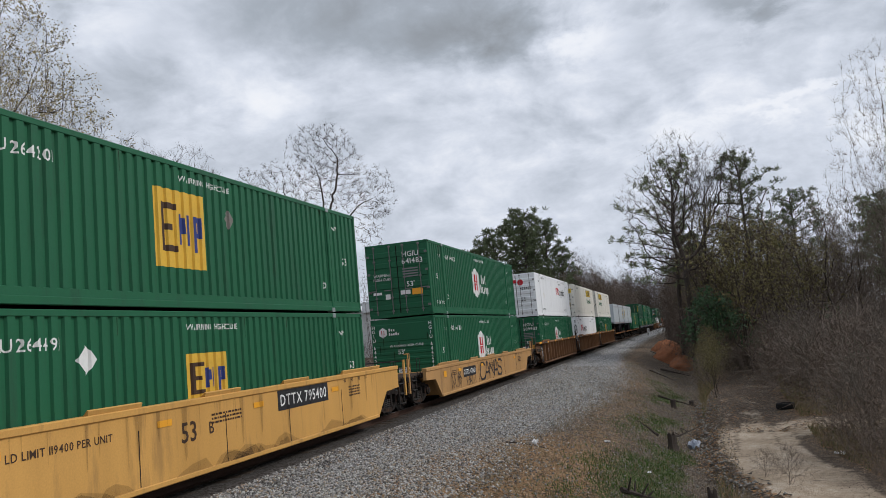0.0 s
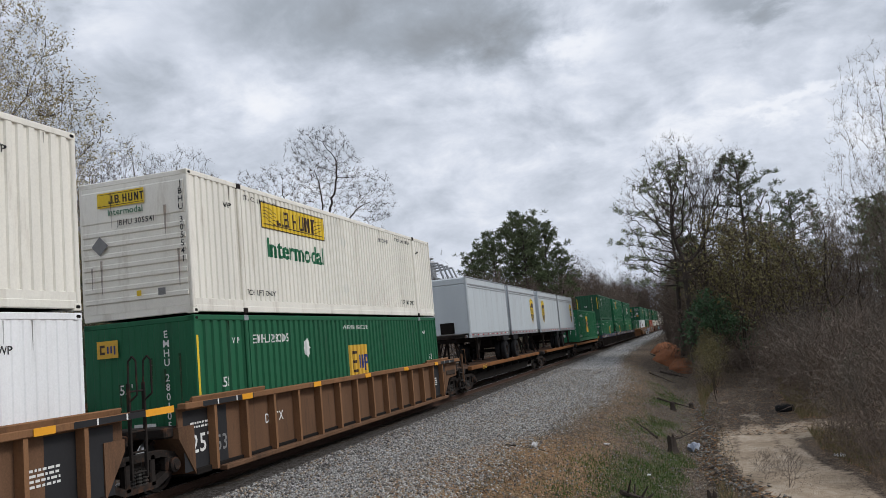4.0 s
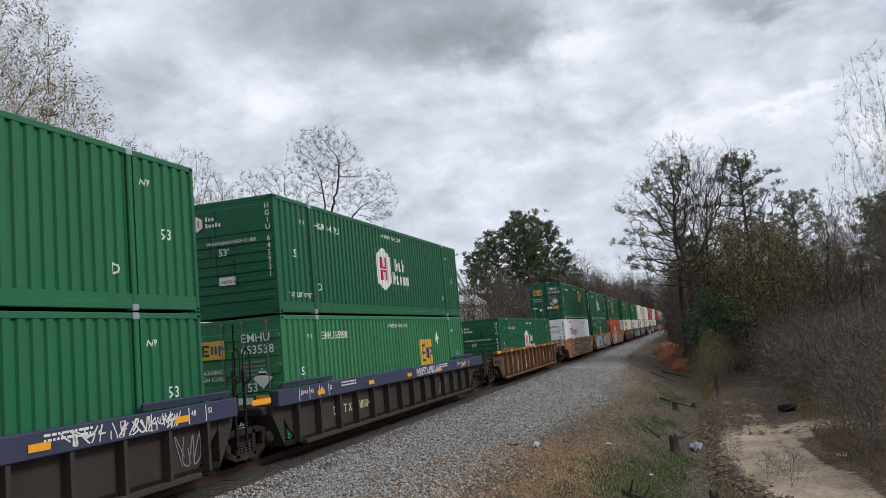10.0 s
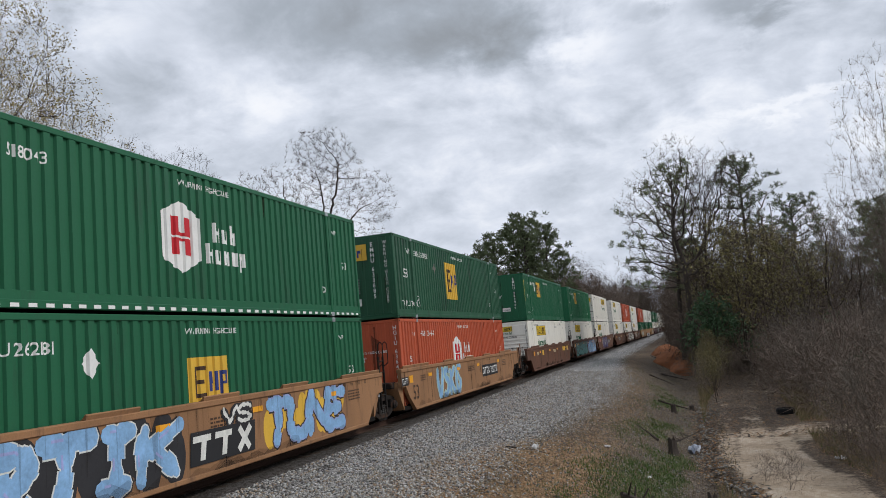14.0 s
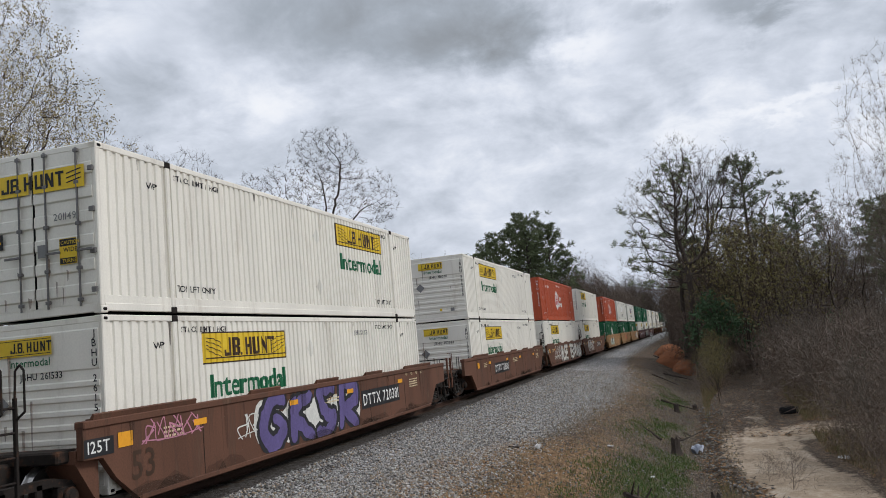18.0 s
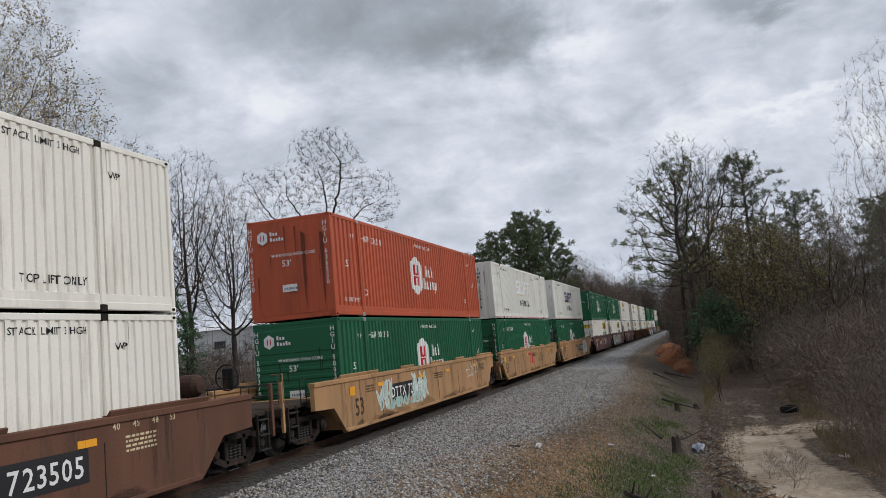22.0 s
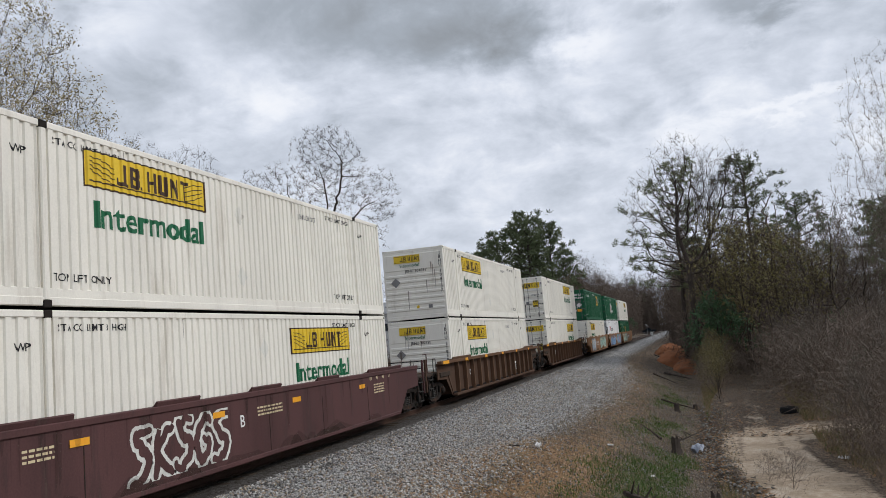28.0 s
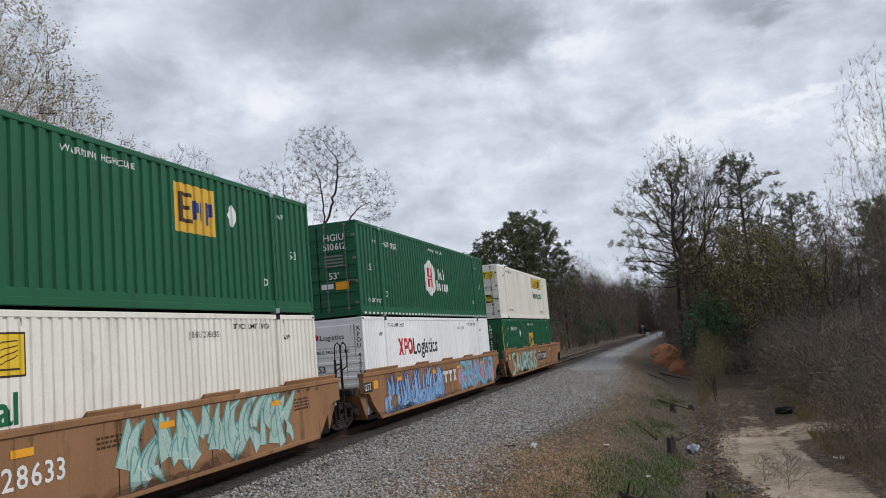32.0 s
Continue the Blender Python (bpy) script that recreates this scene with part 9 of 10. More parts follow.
word_tag(CARS["c12"], "FUPA", 10.7, 0.25, 3.3, 1.22, "tag_slate", "tag_white", None, 0.26, 0.1, 14, over=0.35)
for k, (y, m) in enumerate(((6.6, "tag_white"), (9.4, "tag_sky"), (9.9, "tag_white"), (14.1, "tag_white"), (8.0, "tag_sky"))):
    scrawl(CARS["c12"], 30 + k, y, 0.72 + 0.1 * (k % 3), 1.5, 0.42, m, thick=0.03)
word_tag(CARS["c13"], "ARTIK", 0.95, 0.22, 5.6, 1.28, "tag_sky", "tag_black", "tag_white", 0.34, 0.12, 3, glow="tag_black", light="tag_lilac", over=0.3)
word_tag(CARS["c13"], "TUNE", 9.75, 0.26, 4.2, 1.22, "tag_sky", "tag_black", "tag_lilac", 0.30, 0.14, 5, glow="mark_gold", over=0.3)
word_tag(CARS["c13"], "VS", 8.0, 1.02, 1.1, 0.42, "tag_white", "tag_black", thick=0.085, seed=6, base=3)
car_mark(CARS["c13"], stroke([(8.55, 0.50), (9.05, 0.95)], 0.15) + stroke([(8.60, 0.95), (8.98, 0.50)], 0.15), 0, 0, "tag_white", "emblem_shape", "white block shape", 1.5, 6)
for px in (7.25, 8.0):
    car_mark(CARS["c13"], rect(px - 0.30, 0.84, px + 0.30, 0.96, 0.2) + rect(px - 0.08, 0.50, px + 0.09, 0.84, 0.2), 0, 0, "tag_white", "emblem_shape", "white block shape", 1.5, 6)
car_mark(CARS["c13"], rect(6.85, 0.42, 9.2, 1.04, 0.1), 0, 0, "mark_black", "paint_patch", "black painted patch", 1.5, 4)
spray_tag(CARS["c14"], 25, 3.0, 0.28, 3.4, 1.15, "tag_sky", "tag_mint", 4, thick=0.18)
wild_tag(CARS["c17"], 27, 0.4, 0.22, 8.2, 1.24, "tag_teal", "tag_black", "tag_mint", 60, 0.5, wide=0.30)
scrawl(CARS["c17"], 29, 0.7, 1.0, 0.9, 0.35, "tag_white", thick=0.02)
wild_tag(CARS["c17"], 28, 9.3, 0.22, 6.6, 1.24, "tag_sky", "mark_blue", "tag_white", 54, -0.3, wide=0.24)
for k in range(5):
    scrawl(CARS["c17"], 128 + k, 9.5 + 1.3 * k, 0.3, 1.2, 1.05, ("tag_white", "tag_mint", "tag_teal")[k % 3], thick=0.06)
spray_tag(CARS["c18"], 33, 4.4, 0.28, 5.4, 1.2, "tag_violet", "tag_black", 4, "tag_white", thick=0.28)
scrawl(CARS["c18"], 34, 0.6, 1.05, 1.8, 0.4, "tag_pink")
scrawl(CARS["c18"], 35, 3.6, 0.7, 0.8, 0.5, "tag_white")
spray_tag(CARS["c20"], 41, 2.1, 0.50, 3.0, 0.95, "rust_red", "tag_white", 3, thick=0.16)
word_tag(CARS["c20"], "MUSE", 5.3, 0.24, 3.2, 1.24, "tag_white", "tag_black", None, 0.25, 0.08, 7, over=0.4)
word_tag(CARS["c20"], "TEXAN", 9.6, 0.24, 4.4, 1.24, "tag_white", "tag_black", None, 0.25, 0.12, 8, over=0.4)
spray_tag(CARS["c20"], 43, 14.0, 0.24, 2.4, 1.2, "tag_white", "tag_black", 3, thick=0.2)
spray_tag(CARS["c21"], 44, 2.7, 0.45, 4.6, 1.0, "rust_red", "tag_white", 5, "tag_white", thick=0.14)
wild_tag(CARS["c22"], 45, 2.2, 0.45, 0.9, 0.9, "tag_mint", "tag_white", "tag_white", 12, 0.2, wide=0.2, mass=False)
wild_tag(CARS["c22"], 46, 5.2, 0.40, 1.5, 1.0, "tag_mint", "tag_white", "tag_white", 18, -0.2, wide=0.2, mass=False)
scrawl(CARS["c22"], 47, 2.8, 0.42, 3.0, 0.34, "tag_mint", thick=0.09)
scrawl(CARS["c23"], 46, 9.2, 0.3, 2.2, 1.0, "tag_black", thick=0.03)
scrawl(CARS["c22"], 49, 12.1, 0.8, 1.8, 0.6, "tag_white", thick=0.025)
scrawl(CARS["c24"], 50, 0.8, 0.6, 0.9, 0.8, "tag_black", thick=0.03)
spray_tag(CARS["c24"], 47, 12.1, 0.28, 2.8, 1.2, "tag_white", "tag_white", 4, "tag_white", thick=0.2)
scrawl(CARS["c24"], 48, 12.2, 0.35, 2.7, 1.0, "tag_black", thick=0.02)
for k in range(4):
    scrawl(CARS["c25"], 50 + k, 6.0 + 2.3 * k, 0.6, 2.1, 0.7, ("tag_pink", "tag_white", "tag_violet", "mark_grey")[k], thick=0.035)
spray_tag(CARS["c26"], 56, 0.4, 0.24, 5.6, 1.2, "tag_mint", "tag_black", 6, "mark_grey", thick=0.12)
car_mark(CARS["c26"], rect(6.3, 0.24, 11.2, 1.44), 0, 0, "mark_grey", "paint_patch", "grey painted-out patch")
spray_tag(CARS["c27"], 57, 3.4, 0.35, 3.0, 1.0, "maroon", "tag_white", 5, thick=0.14)
for k in range(7):
    scrawl(CARS["c11"], 60 + k, 1.4 + 2.1 * k, 0.40, 1.0, 0.8, "tag_white", 1.34, 0.03)
spray_tag(CARS["c30"], 71, 0.8, 0.26, 3.0, 1.2, "tag_white", "tag_sky", 4, "tag_white", thick=0.16)
wild_tag(CARS["c30"], 72, 8.2, 0.22, 5.8, 1.26, "tag_mint", "tag_teal", "tag_white", 40, 0.7, wide=0.34, mass=False)
wild_tag(CARS["c31"], 73, 1.0, 0.22, 6.2, 1.24, "tag_sky", "mark_blue", "tag_white", 44, 0.3, wide=0.28)
spray_tag(CARS["c31"], 74, 9.6, 0.24, 5.8, 1.2, "tag_sky", "tag_teal", 6, "tag_pink", thick=0.14)
car_mark(CARS["c31"], rect(7.45, 0.75, 7.62, 1.15) + rect(7.25, 1.05, 7.85, 1.18) + rect(8.1, 0.75, 8.27, 1.15) + rect(7.95, 1.05, 8.45, 1.18) + rect(8.6, 0.75, 8.78, 1.18, 0.5) + rect(8.85, 0.75, 9.0, 1.18, -0.5), 0, 0, "tag_white", "emblem_shape", "white block shapes", 1.5, 3)
spray_tag(CARS["c32"], 75, 0.6, 0.26, 7.5, 1.15, "tag_mint", "tag_teal", 7, thick=0.12)
for y, s, k in ((0.9, 80, "c9"), (7.2, 81, "c9"), (12.0, 82, "c9"), (9.0, 83, "c10"), (1.0, 84, "c8")):
    scrawl(CARS[k], s, y, 1.2, 3.0, 0.26, "tag_white", 1.532, 0.03)
    scrawl(CARS[k], s + 10, y + 3.0, 0.4, 0.9, 0.6, "mark_grey", 1.34, 0.03)
for key in ("c28", "c29"):
    for k in range(2):
        car_mark(CARS[key], rect(11.36 + 0.42 * k, 0.86, 11.36 + 0.42 * k + 0.38, 0.97, 0.2) + rect(11.36 + 0.42 * k + 0.14, 0.55, 11.36 + 0.42 * k + 0.26, 0.86, 0.2), 0, 0, "mark_white", "emblem_shape", "white block shape", 1.34)
    car_mark(CARS[key], stroke([(12.28, 0.55), (12.70, 0.97)], 0.12) + stroke([(12.34, 0.97), (12.64, 0.55)], 0.12), 0, 0, "mark_white", "emblem_shape", "white block shape", 1.34)
number_board(F1, "360855", 4.0, 0.90, 0.16, None, "mark_gold", 1.322)

# ---- beyond the track: works building with dust cyclone, board fence ----
def works():
    ob = thing("works_building", "long pale metal works building with white roof", "building", at=(0, 0, 0))
    x0, x1, y0, y1, h = -62.0, -19.5, 108.0, 128.0, 7.4
    part("wall", Shape().box(x0, y0, -1.0, x1, y1, h, 0.03), M["siding"], ob)
    part("roof", Shape().prism([(y0 - 0.4, h), (y1 + 0.4, h), ((y0 + y1) / 2, h + 1.6)], 0, x0 - 0.3, x1 + 0.3), M["roofing"], ob)
    part("parapet", Shape().box(-33.0, y0 - 0.6, h - 0.4, x1 + 0.3, y0 - 0.05, h + 1.2, 0.05), M["roofing"], ob, "white metal fascia")
    for k in range(44):
        part("wall_rib", shared("wallrib", lambda: Shape().box(-0.05, -0.06, -1.0, 0.05, 0.0, 7.0, 0.01).mesh("wall_rib", M["siding"])), None, ob, at=(x0 + 0.6 + k * 0.95, y0, 0))
    for k in range(4):
        w = part("window", Shape().box(-0.9, -0.08, 4.6, 0.9, 0.02, 5.6, 0.02), M["glass"], ob, at=(x0 + 5 + 9 * k, y0, 0))
        part("window_frame", Shape().box(-1.0, -0.10, 4.5, -0.9, 0.0, 5.7, 0.01).box(0.9, -0.10, 4.5, 1.0, 0.0, 5.7, 0.01).box(-1, -0.1, 5.6, 1, 0, 5.7, 0.01).box(-1, -0.1, 4.5, 1, 0, 4.6, 0.01), M["galv"], w)
    for k in range(5):
        part("roof_duct", shared("rduct", lambda: Shape().tube((-3, 0, 0), (3, 0, 0), 0.14, n=10).box(-3.02, -0.2, -0.5, -2.9, 0.2, 0.2, 0.02).mesh("roof_duct", M["galv"])), None, ob, at=(-36 + 3.2 * k, y0 + 1.0, h + 0.9 + 0.12 * k))


def cyclone():
    x, y = -24.6, 114.0
    ob = thing("dust_cyclone", "grey galvanised dust cyclone with pipes and platform", "silo", at=(x, y, 0))
    part("hopper", Shape().lathe((0, 0, 0), 2, [(8.6, 0.12), (9.0, 0.3), (11.8, 1.15), (14.0, 1.15), (14.3, 0.9), (14.3, 0.0)], 20), M["galv"], ob)
    part("cap", Shape().lathe((0, 0, 0), 2, [(14.35, 0.5), (14.6, 0.5), (14.6, 0.95), (14.75, 0.95), (14.9, 0.3), (14.9, 0)], 16), M["galv"], ob)
    part("platform", Shape().box(-2.2, -1.6, 11.55, 1.6, 1.6, 11.68, 0.02), M["galv"], ob)
    for px, py in ((-1.3, -1.3), (1.3, -1.3), (-1.3, 1.3), (1.3, 1.3)):
        part("leg", Shape().tube((px, py, -1), (px, py, 11.6), 0.07, n=6), M["galv"], ob)
    part("brace", Shape().tube((-1.3, -1.3, 8.8), (1.3, -1.3, 11.4), 0.04, n=5).tube((1.3, -1.3, 8.8), (-1.3, -1.3, 11.4), 0.04, n=5), M["galv"], ob)
    for k in range(4):
        part("pipe", Shape().pipe([(0.5 + 0.3 * k, -0.8, 13.9 - 0.4 * k), (1.8 + 0.7 * k, -0.9, 13.8 - 0.3 * k), (2.6 + 0.9 * k, -0.9, 11.0 - 0.5 * k), (3.6 + 0.6 * k, -0.9, 8.6)], 0.14, 8), M["galv"], ob, "bent grey pipe")
    part("guard_rail", Shape().pipe([(-2.2, -1.6, 12.6), (1.6, -1.6, 12.6), (1.6, 1.6, 12.6)], 0.03).pipe([(-2.2, -1.6, 11.6), (-2.2, -1.6, 12.6)], 0.03), M["galv"], ob)


works()
cyclone()
fence = thing("board_fence", "weathered grey-brown board fence behind the track", "fence", at=(-11.5, 0, z_at(-11.5, 25) - 0.1))
picket = Shape().box(-0.015, -0.085, 0.0, 0.015, 0.085, 1.8, 0.008).mesh("board", M["wood"])
for k in range(150):
    part("board", picket, None, fence, at=(random.uniform(-0.01, 0.01), 12 + k * 0.185, random.uniform(-0.05, 0.03)))
for z in (0.4, 1.4):
    part("fence_rail", Shape().box(-0.06, 12, z, -0.02, 39.8, z + 0.09, 0.01), M["wood"], fence)

# ---- level crossing far down the line ----
crossing = tagged(new("road"), "worn asphalt road over the level crossing", "road", kind="structure")
part("road_surface", Shape().box(bend(312) + 1.6, 307.5, -0.95, 70, 316.0, -0.70, 0.02).box(-60, 307.5, -0.95, bend(312) - 1.6, 316.0, -0.55, 0.02), M["asphalt"], crossing)
part("crossing_panel", Shape().box(bend(312) - 0.68, 308, -0.2, bend(312) + 0.68, 316, -0.012, 0.02), M["asphalt"], crossing)


def pickup(x, y, z, turn, paint_, label):
    ob = thing("pickup_truck", label, "car", at=(x, y, z))
    ob.rotation_euler = (0, 0, turn)
    part("body", Shape().prism([(-2.7, 0.45), (2.6, 0.45), (2.7, 0.75), (2.6, 1.05), (1.35, 1.12), (0.75, 1.78), (-0.75, 1.80), (-0.95, 1.15), (-2.7, 1.12)], 1, -0.92, 0.92), M[paint_], ob)
    part("side_window", Shape().prism([(1.15, 1.16), (0.68, 1.68), (-0.68, 1.70), (-0.8, 1.16)], 1, -0.935, 0.935), M["glass"], ob)
    for wx in (-1.7, 1.75):
        for wy in (-0.85, 0.85):
            w = part("wheel", shared("pwheel", lambda: Shape().lathe((0, 0, 0), 1, [(-0.12, 0.2), (-0.12, 0.36), (0.12, 0.36), (0.12, 0.2)], 16).mesh("wheel", M["rubber"])), None, ob, at=(wx, wy, 0.36))
            part("rim", shared("prim", lambda: Shape().lathe((0, 0, 0), 1, [(-0.125, 0.0), (-0.125, 0.2), (0.125, 0.2), (0.125, 0.0)], 12).mesh("rim", M["alu"])), None, w)
    for s in (-1, 1):
        part("headlight", Shape().box(2.62, s * 0.6 - 0.18, 0.75, 2.70, s * 0.6 + 0.18, 0.92, 0.02), M["paper"], ob)
    return ob


pickup(bend(312) + 4.9, 310.0, -0.70, 0.0, "carwhite", "white pickup truck on the crossing road")
pickup(bend(312) - 5.5, 314.0, -0.55, math.pi, "cardark", "dark pickup truck on the crossing road")


def track_sign(x, y, label):
    ob = thing("track_sign", label, "sign", at=(x, y, z_at(x, y)))
    part("post", Shape().box(-0.03, -0.03, -0.2, 0.03, 0.03, 1.3, 0.008), M["galv"], ob)
    part("plate", Shape().box(-0.24, -0.05, 0.85, 0.24, -0.03, 1.45, 0.01), M["paper"], ob, "white square plate")
    part("lettering", Shape().box(-0.09, -0.056, 1.0, 0.09, -0.05, 1.3, 0.003), M["mark_black"], ob)


track_sign(3.2 + bend(165), 165, "small white trackside sign on a post")
for px, py in ((8.3, 300.0), (-4.0, 304.0)):
    ob = thing("crossing_signal", "white level crossing mast with crossed boards", "signal", at=(px, py, -0.7))
    part("mast", Shape().tube((0, 0, -0.1), (0, 0, 3.6), 0.07, n=8), M["galv"], ob)
    for s in (-1, 1):
        part("cross_board", Shape().prism([(-0.6, 3.0 - 0.4 * s), (-0.52, 3.1 - 0.4 * s), (0.6, 3.0 + 0.4 * s), (0.52, 2.9 + 0.4 * s)], 1, -0.12, -0.09), M["paper"], ob)
pole_ = thing("utility_pole", "grey wooden pole with a white notice", "pole", at=(bend(300) + 9.5, 300, -0.8))
part("shaft", Shape().tube((0, 0, -0.2), (0, 0, 8.0), 0.15, 0.1, n=10), M["wood"], pole_)

# ---- things on the bank and the dirt road ----
def lump(seed, rx, ry, rz, n=14, m=8, rough_=0.18):
    """An uneven rounded heap with its foot at z = 0."""
    g = random.Random(seed)
    s = Shape()
    vs, fs = [], []
    for i in range(m + 1):
        a = i / m * math.pi / 2
        for k in range(n):
            b = 2 * math.pi * k / n
            q = 1 + g.uniform(-rough_, rough_)
            vs.append((math.cos(a) * math.cos(b) * rx * q, math.cos(a) * math.sin(b) * ry * q, math.sin(a) * rz * q - (0.15 if i == 0 else 0)))
    for i in range(m):
        for k in range(n):
            fs.append((i * n + k, i * n + (k + 1) % n, (i + 1) * n + (k + 1) % n, (i + 1) * n + k))
    return s.add(vs, fs)


for seed, x, y, rx, ry, rz in ((1, 9.0, 79, 1.9, 2.6, 1.75), (2, 8.2, 90, 1.6, 3.0, 1.5), (3, 9.9, 75.0, 1.3, 1.8, 1.2)):
    me = lump(seed, rx, ry, rz, 26, 12, 0.09).mesh("clay_heap", M["clay"])
    for q in me.polygons:
        q.use_smooth = True
    ob = tagged(new("clay_heap", me), "heap of bare orange-red clay beside the track", "heap", "clay heaps")
    ob.location = (x, y, z_at(x, y) - 0.05)


def stump(x, y, r, h, seed, label):
    g = random.Random(seed)
    n = 12
    s = Shape()
    prof = [(-0.1, 1.5), (0.1, 1.15), (0.4, 0.95), (1.0, 0.9)]
    vs = []
    for t, k in prof:
        for i in range(n):
            a = 2 * math.pi * i / n
            q = r * k * (1 + 0.15 * math.sin(3 * a + seed) + g.uniform(-0.05, 0.05))
            vs.append((q * math.cos(a), q * math.sin(a), h * t + (g.uniform(-0.25, 0.2) * h if t == 1.0 else 0)))
    fs = [(j * n + i, j * n + (i + 1) % n, (j + 1) * n + (i + 1) % n, (j + 1) * n + i) for j in range(3) for i in range(n)] + [tuple(range(3 * n, 4 * n))]
    ob = tagged(new("tree_stump", s.add(vs, fs).mesh("tree_stump", M["bark"])), label, "stump", "stumps on the bank")
    ob.location = (x, y, z_at(x, y))


stump(9.55, 29.6, 0.16, 0.55, 1, "dark broken tree stump on the grassy bank")
stump(9.4, 43, 0.13, 0.38, 2, "dark broken tree stump on the bank")
stump(10.6, 21.6, 0.12, 0.5, 3, "dark rotten tree stump in the grass")
stump(10.3, 46.5, 0.13, 0.25, 4, "low dark tree stump beside the ditch")


def fallen(x, y, turn, length, r, seed, label, branches=0):
    g = random.Random(seed)
    s = Shape()
    p = Vector((0, 0, r))
    d = Vector((1, 0, 0))
    for k in range(6):
        d = (d + Vector((0, g.gauss(0, 0.12), g.gauss(0, 0.05)))).normalized()
        q = p + d * length / 6
        q.z = max(q.z, r * 0.8)
        s.tube(p, q, r * (1 - k / 8), r * (1 - (k + 1) / 8), 6)
        if k < branches:
            e = q + Vector((g.uniform(-0.2, 0.4), g.uniform(-0.4, 0.4), g.uniform(0.1, 0.4)))
            s.tube(q, e, r * 0.5, r * 0.2, 5)
        p = q
    ob = tagged(new("dead_branch", s.mesh("dead_branch", M["bark"])), label, "branch", "dead branches on the bank")
    c, sn = math.cos(turn), math.sin(turn)
    ob.location = (x, y, z_at(x, y) + 0.02)
    ob.rotation_euler = (0, math.atan2(z_at(x, y) - z_at(x + c * length, y + sn * length), length), turn)


fallen(5.55, 21.4, 0.1, 1.25, 0.022, 1, "thin grey dead branch lying on the gravel")
fallen(8.5, 20.3, 0.5, 1.3, 0.07, 2, "bleached forked dead branch in the grass", 4)
fallen(9.0, 31.5, 2.3, 1.2, 0.05, 3, "dark fallen branch on the grassy bank")
fallen(8.6, 46, -0.6, 2.2, 0.06, 4, "dark fallen branch on the bank")
fallen(8.2, 66, 0.3, 2.4, 0.08, 5, "long dark log lying below the clay heaps")
fallen(7.6, 61, -0.4, 2.0, 0.06, 6, "long dark log lying below the clay heaps")
fallen(9.4, 78.6, 2.2, 4.5, 0.14, 7, "dark log leaning on the clay heap")
fallen(9.6, 33, 0.9, 1.5, 0.04, 8, "thin dead branch beside the ditch", 3)


def crumpled(name, x, y, size, mat, seed, label, cat, tall=0.5):
    g = random.Random(seed)
    n = 6
    s = Shape()
    vs = [((i / n - 0.5) * size + g.uniform(-0.05, 0.05) * size, (j / n - 0.5) * size * 0.7 + g.uniform(-0.05, 0.05) * size, g.uniform(0, tall) * size + 0.01) for j in range(n + 1) for i in range(n + 1)]
    lo = [(a, b, c - 0.012) for a, b, c in vs]
    m = n + 1
    fs = [(j * m + i, j * m + i + 1, (j + 1) * m + i + 1, (j + 1) * m + i) for j in range(n) for i in range(n)]
    fs += [tuple(q + m * m for q in reversed(f)) for f in fs]
    ob = tagged(new(name, s.add(vs + lo, fs).mesh(name, M[mat])), label, cat)
    ob.location = (x, y, z_at(x, y) + 0.01)
    ob.rotation_euler = (0, 0, g.uniform(0, 6))


crumpled("paper_litter", 6.27, 21.7, 0.17, "paper", 1, "scrap of white paper on the gravel", "litter", 0.9)
crumpled("paper_litter", 7.7, 26.0, 0.22, "paper", 2, "scrap of white paper on the leafy bank", "litter", 0.2)
crumpled("plastic_bag", 10.25, 31.2, 0.62, "plastic", 3, "crumpled grey-blue plastic sheet by the ditch", "litter", 0.5)
crumpled("paper_litter", 14.6, 28.2, 0.3, "paper", 4, "white litter beside the dirt road", "litter", 0.4)
crumpled("paper_litter", 9.0, 24.0, 0.12, "paper", 5, "scrap of white paper in the grass", "litter", 0.3)
tyre_ = tagged(new("old_tyre"), "half-buried black tyre beside the dirt road", "tyre")
tyre_.scale = (0.8, 0.8, 0.8)
tyre_.location = (14.5, 41.6, z_at(14.5, 41.6) + 0.1)
part("tread", Shape().lathe((0, 0, 0), 2, [(0.0, 0.30), (-0.1, 0.36), (-0.1, 0.48), (0.0, 0.53), (0.16, 0.53), (0.24, 0.48), (0.24, 0.36), (0.16, 0.30), (0, 0.30)], 22), M["rubber"], tyre_)


